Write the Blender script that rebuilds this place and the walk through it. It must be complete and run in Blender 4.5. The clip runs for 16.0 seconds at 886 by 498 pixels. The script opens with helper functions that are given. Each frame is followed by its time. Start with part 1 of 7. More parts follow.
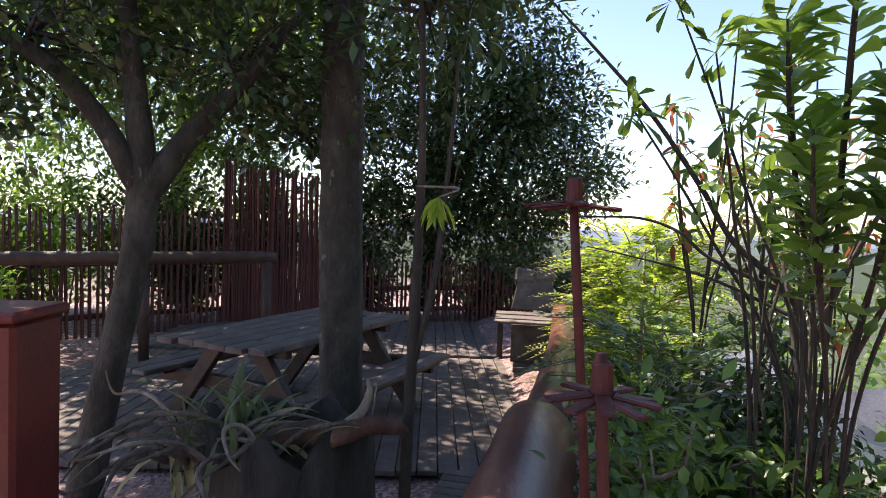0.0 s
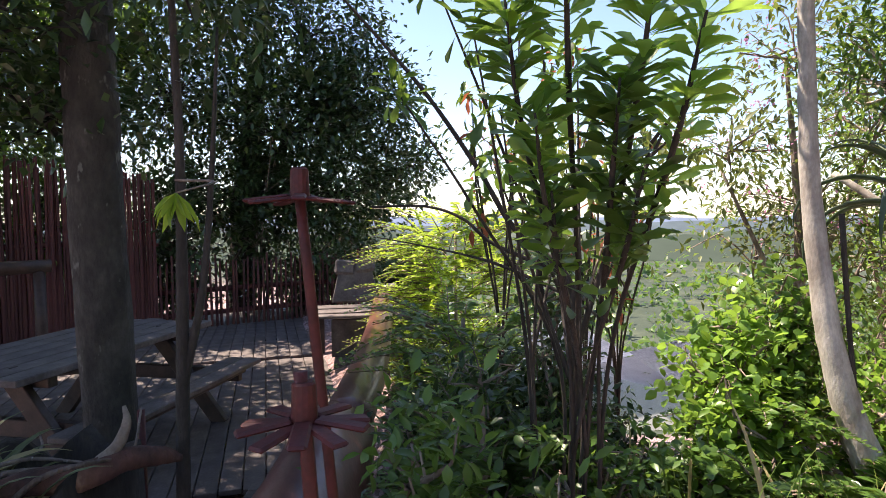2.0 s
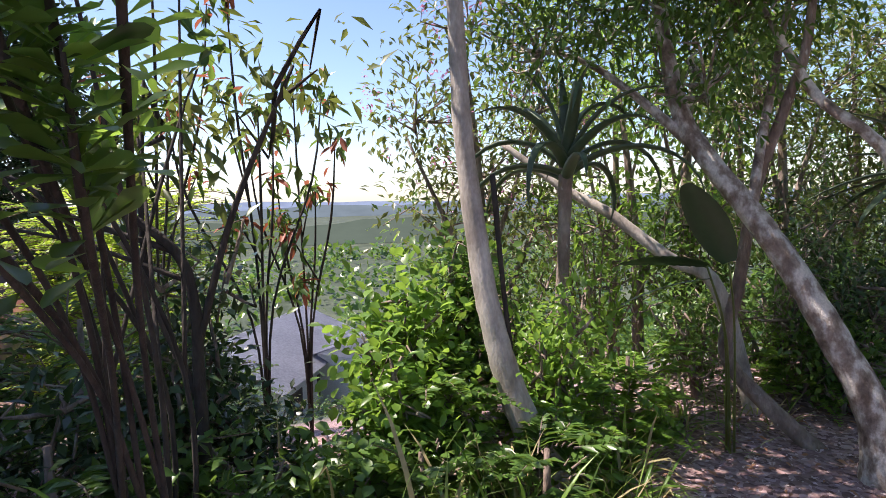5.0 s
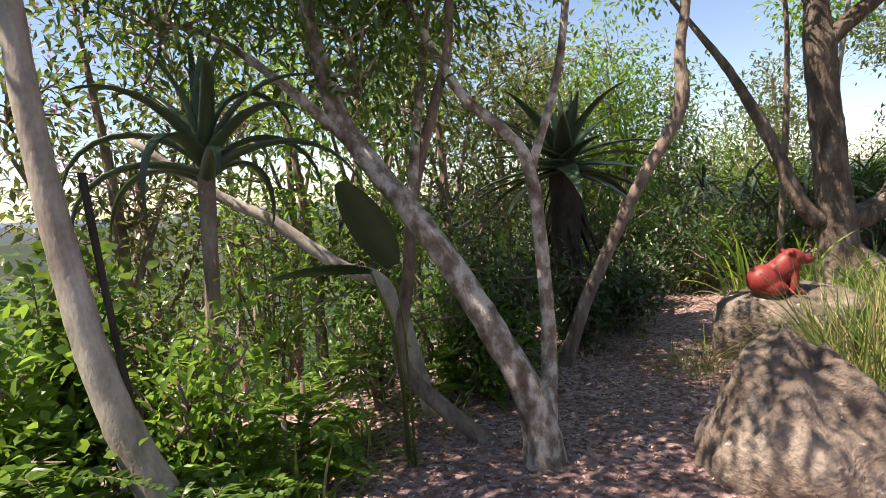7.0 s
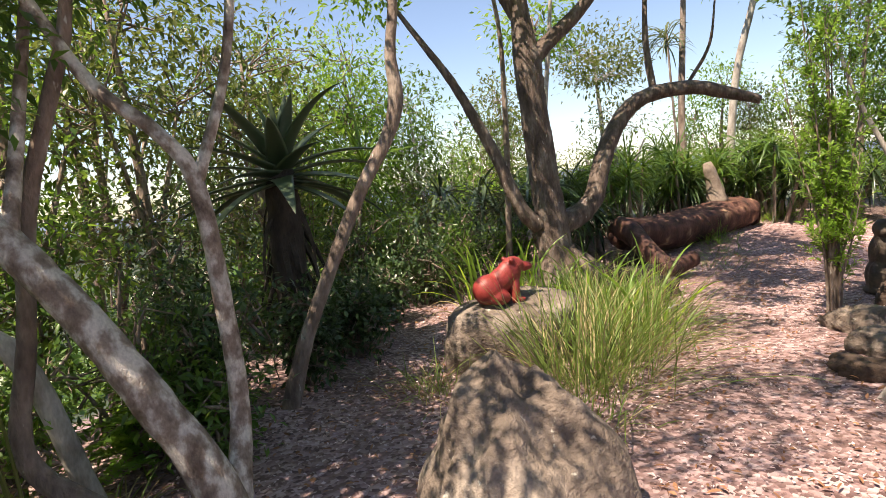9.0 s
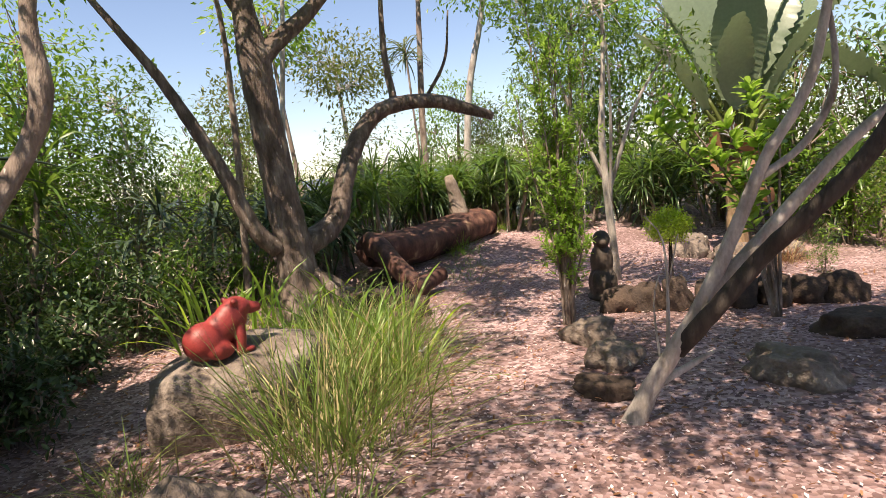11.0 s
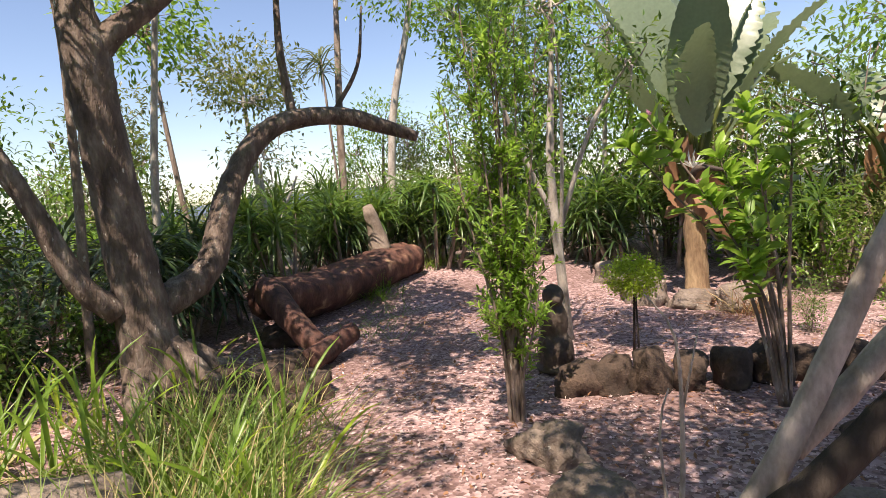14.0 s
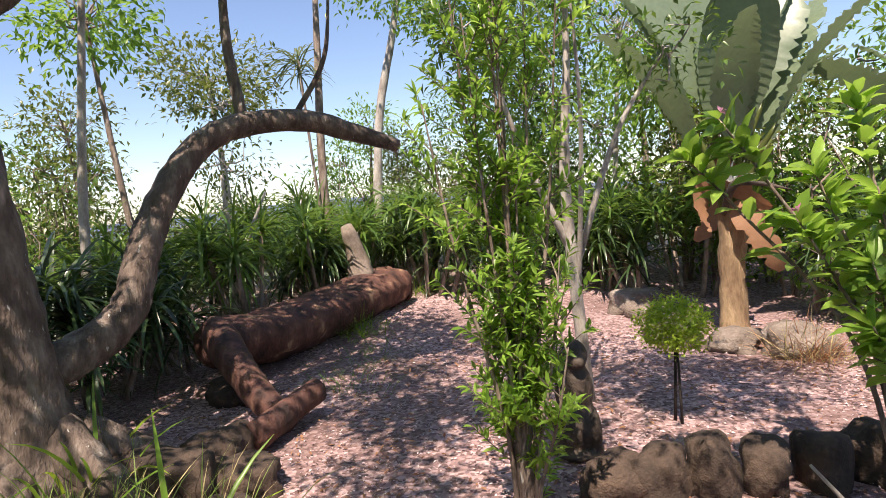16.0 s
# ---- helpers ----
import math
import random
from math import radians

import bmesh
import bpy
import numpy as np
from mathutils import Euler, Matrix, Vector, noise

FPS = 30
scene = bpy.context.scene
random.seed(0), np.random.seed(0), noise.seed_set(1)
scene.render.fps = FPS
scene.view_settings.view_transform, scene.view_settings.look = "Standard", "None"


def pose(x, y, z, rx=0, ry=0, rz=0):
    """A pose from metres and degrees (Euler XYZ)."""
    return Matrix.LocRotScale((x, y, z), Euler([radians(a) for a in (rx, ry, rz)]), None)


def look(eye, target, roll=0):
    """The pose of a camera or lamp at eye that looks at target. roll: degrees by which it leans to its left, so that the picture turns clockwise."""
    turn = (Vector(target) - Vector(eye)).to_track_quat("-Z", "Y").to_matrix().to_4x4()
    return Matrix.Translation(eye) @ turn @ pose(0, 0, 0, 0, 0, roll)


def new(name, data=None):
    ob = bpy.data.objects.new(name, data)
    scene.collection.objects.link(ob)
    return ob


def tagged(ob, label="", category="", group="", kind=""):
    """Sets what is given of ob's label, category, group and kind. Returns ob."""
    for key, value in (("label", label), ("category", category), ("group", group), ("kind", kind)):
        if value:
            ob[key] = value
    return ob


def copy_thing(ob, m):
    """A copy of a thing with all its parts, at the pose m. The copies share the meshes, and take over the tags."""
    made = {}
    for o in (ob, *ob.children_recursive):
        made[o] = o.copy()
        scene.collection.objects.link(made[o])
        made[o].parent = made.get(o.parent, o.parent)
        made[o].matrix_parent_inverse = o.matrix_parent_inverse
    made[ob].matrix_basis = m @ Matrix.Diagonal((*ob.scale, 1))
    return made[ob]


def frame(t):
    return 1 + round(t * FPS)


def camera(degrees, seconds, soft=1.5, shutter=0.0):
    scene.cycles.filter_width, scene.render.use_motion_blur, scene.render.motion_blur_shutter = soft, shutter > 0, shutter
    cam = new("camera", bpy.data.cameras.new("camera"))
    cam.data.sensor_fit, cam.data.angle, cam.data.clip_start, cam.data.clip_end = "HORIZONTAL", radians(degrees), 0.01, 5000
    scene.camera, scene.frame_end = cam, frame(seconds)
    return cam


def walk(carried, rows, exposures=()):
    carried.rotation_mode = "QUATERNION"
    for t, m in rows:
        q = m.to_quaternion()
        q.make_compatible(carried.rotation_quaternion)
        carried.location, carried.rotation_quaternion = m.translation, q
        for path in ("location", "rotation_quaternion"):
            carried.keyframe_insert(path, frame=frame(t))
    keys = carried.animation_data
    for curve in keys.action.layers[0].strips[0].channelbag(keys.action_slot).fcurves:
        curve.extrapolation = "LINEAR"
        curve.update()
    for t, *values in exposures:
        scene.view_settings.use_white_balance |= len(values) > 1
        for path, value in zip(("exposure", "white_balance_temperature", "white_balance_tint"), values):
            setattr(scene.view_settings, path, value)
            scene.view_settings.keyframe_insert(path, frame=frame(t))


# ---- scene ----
cam = camera(73.7, 16.0, 0.75)
PATH = [
    (0, (-0.395, 0.264, 1.507), (-0.36, 2.262, 1.424), 2.0),
    (0.5, (-0.318, 0.302, 1.525), (-0.144, 2.292, 1.434), 1.2),
    (1, (-0.243, 0.356, 1.528), (0.062, 2.33, 1.434), 0.6),
    (1.5, (-0.185, 0.384, 1.526), (0.251, 2.333, 1.425), 0.1),
    (2, (-0.131, 0.386, 1.525), (0.442, 2.299, 1.413), -0.5),
    (2.5, (-0.076, 0.386, 1.506), (0.624, 2.256, 1.395), -1.1),
    (3, (-0.008, 0.419, 1.464), (0.815, 2.238, 1.35), -1.4),
    (5.3, (0.616, 0.653, 1.406), (2.029, 2.058, 1.235), -1.5),
    (5.5, (0.682, 0.657, 1.394), (2.162, 1.991, 1.229), -1.6),
    (6, (0.805, 0.722, 1.387), (2.451, 1.847, 1.219), -2.2),
    (6.5, (0.936, 0.76, 1.383), (2.723, 1.64, 1.21), -2.9),
    (7, (1.04, 0.757, 1.375), (2.914, 1.431, 1.192), -3.4),
    (7.5, (1.193, 0.748, 1.374), (3.123, 1.237, 1.186), -3.8),
    (8, (1.37, 0.708, 1.372), (3.333, 1.044, 1.182), -4.1),
    (8.3, (1.468, 0.654, 1.386), (3.442, 0.903, 1.187), -4.8),
    (8.5, (1.499, 0.62, 1.381), (3.482, 0.786, 1.188), -4.5),
    (9, (1.665, 0.503, 1.372), (3.653, 0.41, 1.169), -4.9),
    (9.5, (1.888, 0.454, 1.41), (3.832, 0.047, 1.177), -5.1),
    (10, (2.004, 0.413, 1.43), (3.877, -0.243, 1.182), -5.7),
    (10.2, (2.066, 0.366, 1.434), (3.915, -0.353, 1.182), -5.8),
    (12.3, (2.857, -0.089, 1.416), (4.575, -1.091, 1.202), -4.2),
    (12.5, (2.946, -0.131, 1.427), (4.652, -1.154, 1.216), -4.3),
    (13, (3.145, -0.269, 1.442), (4.828, -1.331, 1.239), -4.1),
    (13.5, (3.391, -0.486, 1.499), (5.066, -1.562, 1.302), -4.2),
    (14, (3.573, -0.67, 1.534), (5.243, -1.754, 1.344), -4.4),
    (14.5, (3.814, -0.854, 1.559), (5.482, -1.943, 1.379), -4.4),
    (15, (4.07, -1.014, 1.599), (5.734, -2.11, 1.428), -4.3),
    (15.5, (4.282, -1.168, 1.604), (5.944, -2.268, 1.438), -4.5),
    (16, (4.518, -1.392, 1.639), (6.182, -2.49, 1.477), -4.6),
]
walk(cam, [(t, look(eye, target, roll)) for t, eye, target, roll in PATH], [(0, 1.45, 7150, 17), (3, 1.4, 6950, 19), (5.5, 0.95, 6450, 20), (6.6, 0.87, 7100, 17), (7.5, 1.08, 7450, 16), (8.5, 1.05, 7500, 15), (9.5, 1.0, 7650, 15), (12.5, 0.82, 7550, 17), (16, 0.9, 7050, 17)])

# ---- light ----
SUN_AZ, SUN_EL = -40.0, 60.0          # degrees clockwise from +y, and above the horizon
world = bpy.data.worlds.new("sky")
scene.world = world
world.use_nodes = True
wn = world.node_tree
sky = wn.nodes.new("ShaderNodeTexSky")
sky.sky_type, sky.sun_disc = "NISHITA", False
sky.sun_elevation, sky.sun_rotation = radians(SUN_EL), radians(SUN_AZ)
sky.altitude, sky.air_density, sky.dust_density, sky.ozone_density = 0, 1.0, 0.35, 1.0
tint = wn.nodes.new("ShaderNodeMix")
tint.data_type, tint.blend_type = "RGBA", "MULTIPLY"
tint.inputs[0].default_value, tint.inputs[7].default_value = 1.0, (0.92, 0.965, 1.07, 1)
wn.links.new(sky.outputs[0], tint.inputs[6])
wn.links.new(tint.outputs[2], wn.nodes["Background"].inputs[0])
wn.nodes["Background"].inputs[1].default_value = 0.105
sun = new("sun", bpy.data.lights.new("sun", "SUN"))
sun.data.energy, sun.data.angle, sun.data.color = 5.0, radians(0.55), (1.0, 0.92, 0.79)
to_sun = Vector((math.sin(radians(SUN_AZ)) * math.cos(radians(SUN_EL)), math.cos(radians(SUN_AZ)) * math.cos(radians(SUN_EL)), math.sin(radians(SUN_EL))))
sun.matrix_world = look(to_sun * 50, (0, 0, 0))


# ---- materials ----
def shader(name):
    m = bpy.data.materials.new(name)
    m.use_nodes = True
    return m, m.node_tree.nodes, m.node_tree.links, m.node_tree.nodes["Principled BSDF"]


def ramp(nodes, links, value, stops):
    r = nodes.new("ShaderNodeValToRGB")
    while len(r.color_ramp.elements) < len(stops):
        r.color_ramp.elements.new(0.5)
    for e, (p, c) in zip(r.color_ramp.elements, stops):
        e.position, e.color = p, (*c, 1)
    links.new(value, r.inputs[0])
    return r.outputs[0]


def noise_tex(nodes, links, scale, detail=5.0, stretch=(1, 1, 1), rough=0.55):
    tc = nodes.new("ShaderNodeTexCoord")
    mp = nodes.new("ShaderNodeMapping")
    mp.inputs["Scale"].default_value = stretch
    links.new(tc.outputs["Object"], mp.inputs[0])
    n = nodes.new("ShaderNodeTexNoise")
    n.inputs["Scale"].default_value, n.inputs["Detail"].default_value, n.inputs["Roughness"].default_value = scale, detail, rough
    links.new(mp.outputs[0], n.inputs["Vector"])
    return n.outputs["Fac"]


def mixed(nodes, links, fac, a, b, mode="MIX"):
    m = nodes.new("ShaderNodeMix")
    m.data_type, m.blend_type = "RGBA", mode
    for sock, v in ((m.inputs[0], fac), (m.inputs[6], a), (m.inputs[7], b)):
        if isinstance(v, (int, float)):
            sock.default_value = v
        elif isinstance(v, tuple):
            sock.default_value = (*v, 1)
        else:
            links.new(v, sock)
    return m.outputs[2]


def bumped(nodes, links, bsdf, height, strength=0.4, dist=0.01):
    b = nodes.new("ShaderNodeBump")
    b.inputs["Strength"].default_value, b.inputs["Distance"].default_value = strength, dist
    links.new(height, b.inputs["Height"])
    links.new(b.outputs[0], bsdf.inputs["Normal"])


def surface(name, stops, scale=8.0, stretch=(1, 1, 1), rough=0.8, bump=0.5, fine=60.0, dist=0.01, metal=0.0, spots=None, vary=0.0):
    """A solid surface: a coarse colour field, fine grain laid over it, relief of both."""
    m, n, l, b = shader(name)
    big = noise_tex(n, l, scale, 6, stretch)
    small = noise_tex(n, l, fine, 3, stretch)
    col = ramp(n, l, big, stops)
    col = mixed(n, l, 0.55, col, ramp(n, l, small, [(0.3, (0.45,) * 3), (0.7, (1.0,) * 3)]), "MULTIPLY")
    if spots:
        sp = noise_tex(n, l, spots[1], 3, stretch)
        col = mixed(n, l, ramp(n, l, sp, [(spots[2], (0, 0, 0)), (spots[2] + 0.06, (1, 1, 1))]), col, spots[0])
    if vary:
        o = n.new("ShaderNodeObjectInfo")
        col = mixed(n, l, vary, col, ramp(n, l, o.outputs["Random"], [(0.0, (0.35,) * 3), (1.0, (1.0,) * 3)]), "MULTIPLY")
    l.new(col, b.inputs["Base Color"])
    h = n.new("ShaderNodeMath")
    h.operation = "ADD"
    l.new(big, h.inputs[0]), l.new(small, h.inputs[1])
    bumped(n, l, b, h.outputs[0], bump, dist)
    b.inputs["Roughness"].default_value, b.inputs["Metallic"].default_value = rough, metal
    return m


def leaf(name, dark, light, glow, through_part=0.4, rough=0.34):
    """Leaves: each leaf its own shade, light passing through the blade."""
    m, n, l, b = shader(name)
    g = n.new("ShaderNodeNewGeometry")
    col = ramp(n, l, g.outputs["Random Per Island"], [(0.0, dark), (0.6, light), (0.93, light), (1.0, tuple(min(1, c * 1.5 + 0.02) for c in light))])
    mottled = noise_tex(n, l, 25.0, 3)
    col = mixed(n, l, 0.5, col, ramp(n, l, mottled, [(0.3, (0.6,) * 3), (0.7, (1.0,) * 3)]), "MULTIPLY")
    l.new(col, b.inputs["Base Color"])
    b.inputs["Roughness"].default_value = rough
    t = n.new("ShaderNodeBsdfTranslucent")
    l.new(mixed(n, l, 0.5, col, glow), t.inputs[0])
    mx = n.new("ShaderNodeMixShader")
    mx.inputs[0].default_value = through_part
    l.new(b.outputs[0], mx.inputs[1]), l.new(t.outputs[0], mx.inputs[2])
    l.new(mx.outputs[0], n["Material Output"].inputs[0])
    return m


M_LEAF_MID = leaf("leaf_mid", (0.028, 0.065, 0.016), (0.105, 0.20, 0.042), (0.34, 0.52, 0.07), 0.38)
# dark green leaves, the colour also carrying shade for foliage standing in it
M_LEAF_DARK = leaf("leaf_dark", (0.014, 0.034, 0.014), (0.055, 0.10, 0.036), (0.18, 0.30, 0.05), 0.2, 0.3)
M_LEAF_BRIGHT = leaf("leaf_bright", (0.08, 0.17, 0.03), (0.18, 0.32, 0.05), (0.46, 0.70, 0.09), 0.48)
M_LEAF_FRESH = leaf("leaf_fresh", (0.12, 0.26, 0.04), (0.30, 0.48, 0.085), (0.56, 0.82, 0.12), 0.52)
M_LEAF_LIME = leaf("leaf_lime", (0.16, 0.26, 0.03), (0.32, 0.46, 0.05), (0.62, 0.80, 0.08), 0.5)
M_LEAF_GREY = leaf("leaf_grey", (0.07, 0.10, 0.05), (0.16, 0.19, 0.10), (0.30, 0.38, 0.12), 0.3, 0.55)
M_LEAF_OLIVE = leaf("leaf_olive", (0.06, 0.085, 0.02), (0.14, 0.17, 0.05), (0.35, 0.42, 0.08), 0.35)
M_ALOE = leaf("aloe_skin", (0.03, 0.055, 0.035), (0.065, 0.10, 0.055), (0.06, 0.12, 0.05), 0.06, 0.4)
M_PADDLE = leaf("paddle_leaf", (0.09, 0.13, 0.08), (0.19, 0.25, 0.16), (0.32, 0.44, 0.18), 0.24, 0.36)
# darker copy of the paddle leaf, shade put into the colour
M_PADDLE_SHADED = leaf("paddle_leaf_shaded", (0.012, 0.03, 0.015), (0.025, 0.055, 0.025), (0.08, 0.16, 0.04), 0.15, 0.35)
M_GRASS = leaf("grass_blade", (0.06, 0.12, 0.025), (0.22, 0.32, 0.08), (0.50, 0.60, 0.14), 0.4, 0.45)
M_STRAW = leaf("straw_blade", (0.28, 0.22, 0.10), (0.50, 0.42, 0.22), (0.55, 0.45, 0.2), 0.3, 0.6)
M_DRY = leaf("dry_leaf", (0.16, 0.07, 0.035), (0.38, 0.20, 0.11), (0.5, 0.2, 0.1), 0.3, 0.7)
M_RED_LEAF = leaf("reddish_leaf", (0.25, 0.05, 0.03), (0.42, 0.13, 0.08), (0.6, 0.2, 0.1), 0.35, 0.55)
M_LITTER = leaf("litter", (0.20, 0.12, 0.11), (0.66, 0.52, 0.53), (0.5, 0.35, 0.3), 0.08, 0.8)
M_PINK = leaf("pink_petal", (0.50, 0.12, 0.30), (0.75, 0.35, 0.55), (0.8, 0.4, 0.6), 0.35, 0.5)
M_WHITE = leaf("white_petal", (0.75, 0.74, 0.70), (0.85, 0.84, 0.8), (0.9, 0.9, 0.85), 0.3, 0.5)

M_BARK_PALE = surface("bark_pale", [(0.25, (0.22, 0.18, 0.155)), (0.5, (0.46, 0.41, 0.37)), (0.75, (0.66, 0.61, 0.56))], 9, (1, 1, 0.45), 0.85, 0.6, 70, 0.006)
M_BARK_MOTTLED = surface("bark_mottled", [(0.32, (0.13, 0.09, 0.07)), (0.47, (0.30, 0.235, 0.195)), (0.6, (0.66, 0.61, 0.56))], 14, (1, 1, 0.7), 0.85, 0.7, 90, 0.006)
M_BARK_DARK = surface("bark_dark", [(0.3, (0.028, 0.022, 0.019)), (0.7, (0.08, 0.063, 0.053))], 12, (1, 1, 0.35), 0.9, 0.8, 70, 0.01)
# lichened bark of the deck trunks, their shade put into the colour
M_BARK_SHADE = surface("lichened_shaded_bark", [(0.3, (0.03, 0.026, 0.022)), (0.5, (0.058, 0.051, 0.044)), (0.72, (0.105, 0.096, 0.084))], 10, (1, 1, 0.5), 0.9, 0.9, 55, 0.012, spots=((0.14, 0.14, 0.12), 18, 0.66))
M_BARK_BROWN = surface("bark_brown", [(0.3, (0.12, 0.085, 0.068)), (0.52, (0.27, 0.205, 0.17)), (0.72, (0.43, 0.36, 0.31))], 10, (1, 1, 0.4), 0.9, 0.9, 55, 0.014, spots=((0.48, 0.46, 0.42), 22, 0.66))
M_BARK_GNARLED = surface("gnarled_bark", [(0.3, (0.075, 0.052, 0.043)), (0.52, (0.17, 0.125, 0.105)), (0.72, (0.32, 0.265, 0.23))], 10, (1, 1, 0.4), 0.9, 1.0, 50, 0.016, spots=((0.45, 0.43, 0.40), 26, 0.67))
M_LOG = surface("log_wood", [(0.34, (0.035, 0.018, 0.016)), (0.52, (0.13, 0.055, 0.042)), (0.62, (0.20, 0.10, 0.07)), (0.70, (0.44, 0.27, 0.17))], 5, (1, 1, 0.5), 0.8, 0.9, 45, 0.012)
M_LOG_END = surface("log_cut", [(0.3, (0.20, 0.15, 0.12)), (0.7, (0.36, 0.29, 0.24))], 12, (1, 1, 1), 0.8, 0.5, 60)
M_RAIL = surface("varnished_rail", [(0.3, (0.07, 0.024, 0.02)), (0.5, (0.17, 0.062, 0.048)), (0.72, (0.31, 0.15, 0.11))], 4, (1, 0.25, 1), 0.32, 0.35, 40, 0.006)
M_PLANK = surface("grey_plank", [(0.3, (0.085, 0.066, 0.062)), (0.7, (0.215, 0.175, 0.165))], 6, (1, 1, 1), 0.75, 0.5, 50, 0.004, vary=0.45)
M_STAINED = surface("stained_timber", [(0.3, (0.03, 0.018, 0.014)), (0.7, (0.085, 0.05, 0.04))], 8, (1, 1, 1), 0.6, 0.4, 60, 0.004, vary=0.3)
M_STAKE = surface("reddish_stake", [(0.3, (0.085, 0.022, 0.022)), (0.7, (0.23, 0.07, 0.06))], 9, (1, 1, 0.3), 0.75, 0.5, 60, 0.004, vary=0.6)
M_RED_IRON = surface("red_oxide_paint", [(0.3, (0.055, 0.008, 0.008)), (0.6, (0.11, 0.015, 0.014)), (0.8, (0.16, 0.035, 0.028))], 14, (1, 1, 1), 0.62, 0.4, 90, 0.003)
M_RED_BOX = surface("red_board_paint", [(0.3, (0.10, 0.009, 0.009)), (0.7, (0.17, 0.018, 0.016))], 6, (1, 1, 1), 0.5, 0.3, 70, 0.003)
M_RED_BEAR = surface("red_sculpture_paint", [(0.3, (0.24, 0.026, 0.024)), (0.6, (0.34, 0.046, 0.042)), (0.8, (0.40, 0.075, 0.065))], 6, (1, 1, 1), 0.5, 0.25, 70, 0.003)
M_ROCK = surface("weathered_rock", [(0.25, (0.085, 0.062, 0.052)), (0.5, (0.235, 0.185, 0.155)), (0.75, (0.43, 0.365, 0.32))], 3.0, (1, 1, 1), 0.9, 0.9, 35, 0.025, spots=((0.56, 0.53, 0.47), 14, 0.68))
M_STONE_DARK = surface("dark_stone", [(0.3, (0.03, 0.022, 0.018)), (0.7, (0.12, 0.085, 0.065))], 6, (1, 1, 1), 0.7, 0.6, 50, 0.01)
M_EDGING = surface("edging_stone", [(0.3, (0.035, 0.024, 0.02)), (0.7, (0.14, 0.092, 0.068))], 6, (1, 1, 1), 0.9, 0.8, 45, 0.015, vary=0.3)
M_ROOF = surface("grey_roof_sheet", [(0.3, (0.36, 0.38, 0.46)), (0.7, (0.46, 0.48, 0.56))], 0.6, (1, 1, 1), 0.6, 0.1, 8, 0.01)
M_PLASTER = surface("white_plaster", [(0.3, (0.66, 0.65, 0.62)), (0.7, (0.8, 0.79, 0.76))], 1.5, (1, 1, 1), 0.85, 0.1, 20, 0.004)


M_DRYBARK = surface("fibrous_trunk", [(0.3, (0.16, 0.09, 0.05)), (0.7, (0.46, 0.32, 0.19))], 7, (1, 1, 0.3), 0.85, 0.9, 50, 0.012)


def ground_material():
    m, n, l, b = shader("mulch_ground")
    tc = n.new("ShaderNodeTexCoord")
    v = n.new("ShaderNodeTexVoronoi")
    v.inputs["Scale"].default_value = 38
    l.new(tc.outputs["Object"], v.inputs["Vector"])
    chips = ramp(n, l, v.outputs["Color"], [(0.15, (0.10, 0.055, 0.054)), (0.5, (0.352, 0.222, 0.222)), (0.85, (0.615, 0.45, 0.46))])
    big = noise_tex(n, l, 0.9, 5)
    col = mixed(n, l, ramp(n, l, big, [(0.35, (0, 0, 0)), (0.65, (0.75,) * 3)]), chips, (0.15, 0.088, 0.08))
    # beyond the garden the sheet is grass, bush and fields
    far = n.new("ShaderNodeVectorMath")
    far.operation = "LENGTH"
    l.new(tc.outputs["Object"], far.inputs[0])
    mr = n.new("ShaderNodeMapRange")
    mr.inputs[1].default_value, mr.inputs[2].default_value = 13, 20
    l.new(far.outputs["Value"], mr.inputs[0])
    field = ramp(n, l, noise_tex(n, l, 0.035, 9, (1, 1, 1), 0.72), [(0.3, (0.022, 0.036, 0.02)), (0.5, (0.04, 0.056, 0.032)), (0.62, (0.075, 0.09, 0.055)), (0.74, (0.13, 0.135, 0.09))])
    col = mixed(n, l, mr.outputs[0], col, field)
    l.new(col, b.inputs["Base Color"])
    bumped(n, l, b, v.outputs["Distance"], 0.6, 0.012)
    b.inputs["Roughness"].default_value = 0.95
    return m


M_GROUND = ground_material()


# ---- mesh tools ----
rng = np.random.default_rng(7)


def solid(name, verts, faces, mat, smooth=True):
    """A mesh from arrays: faces is an (n, 3) or (n, 4) array, or a list of tuples."""
    me = bpy.data.meshes.new(name)
    verts = np.asarray(verts, dtype=np.float32)
    if isinstance(faces, np.ndarray):
        k = faces.shape[1]
        me.vertices.add(len(verts)), me.loops.add(faces.size), me.polygons.add(len(faces))
        me.vertices.foreach_set("co", verts.ravel())
        me.loops.foreach_set("vertex_index", faces.astype(np.int32).ravel())
        me.polygons.foreach_set("loop_start", np.arange(0, faces.size, k, dtype=np.int32))
        me.update(calc_edges=True)
    else:
        me.from_pydata(verts.tolist(), [], [tuple(f) for f in faces])
    me.polygons.foreach_set("use_smooth", np.full(len(me.polygons), smooth))
    me.materials.append(mat)
    me.update()
    return me


def from_bm(name, bm, mat, smooth=False):
    me = bpy.data.meshes.new(name)
    bmesh.ops.recalc_face_normals(bm, faces=bm.faces[:])
    bm.to_mesh(me)
    bm.free()
    me.polygons.foreach_set("use_smooth", np.full(len(me.polygons), smooth))
    me.materials.append(mat)
    return me


def thing(name, at, label, category, group="", turn=0.0, kind=""):
    ob = new(name)
    ob.empty_display_size = 0.1
    ob.matrix_basis = pose(*at, 0, 0, turn)
    return tagged(ob, label, category, group, kind)


MANY = ("foliage", "twig_growth", "leaf_growth", "blade_growth", "dry_growth", "petal_growth", "stem_growth", "leaf_head")


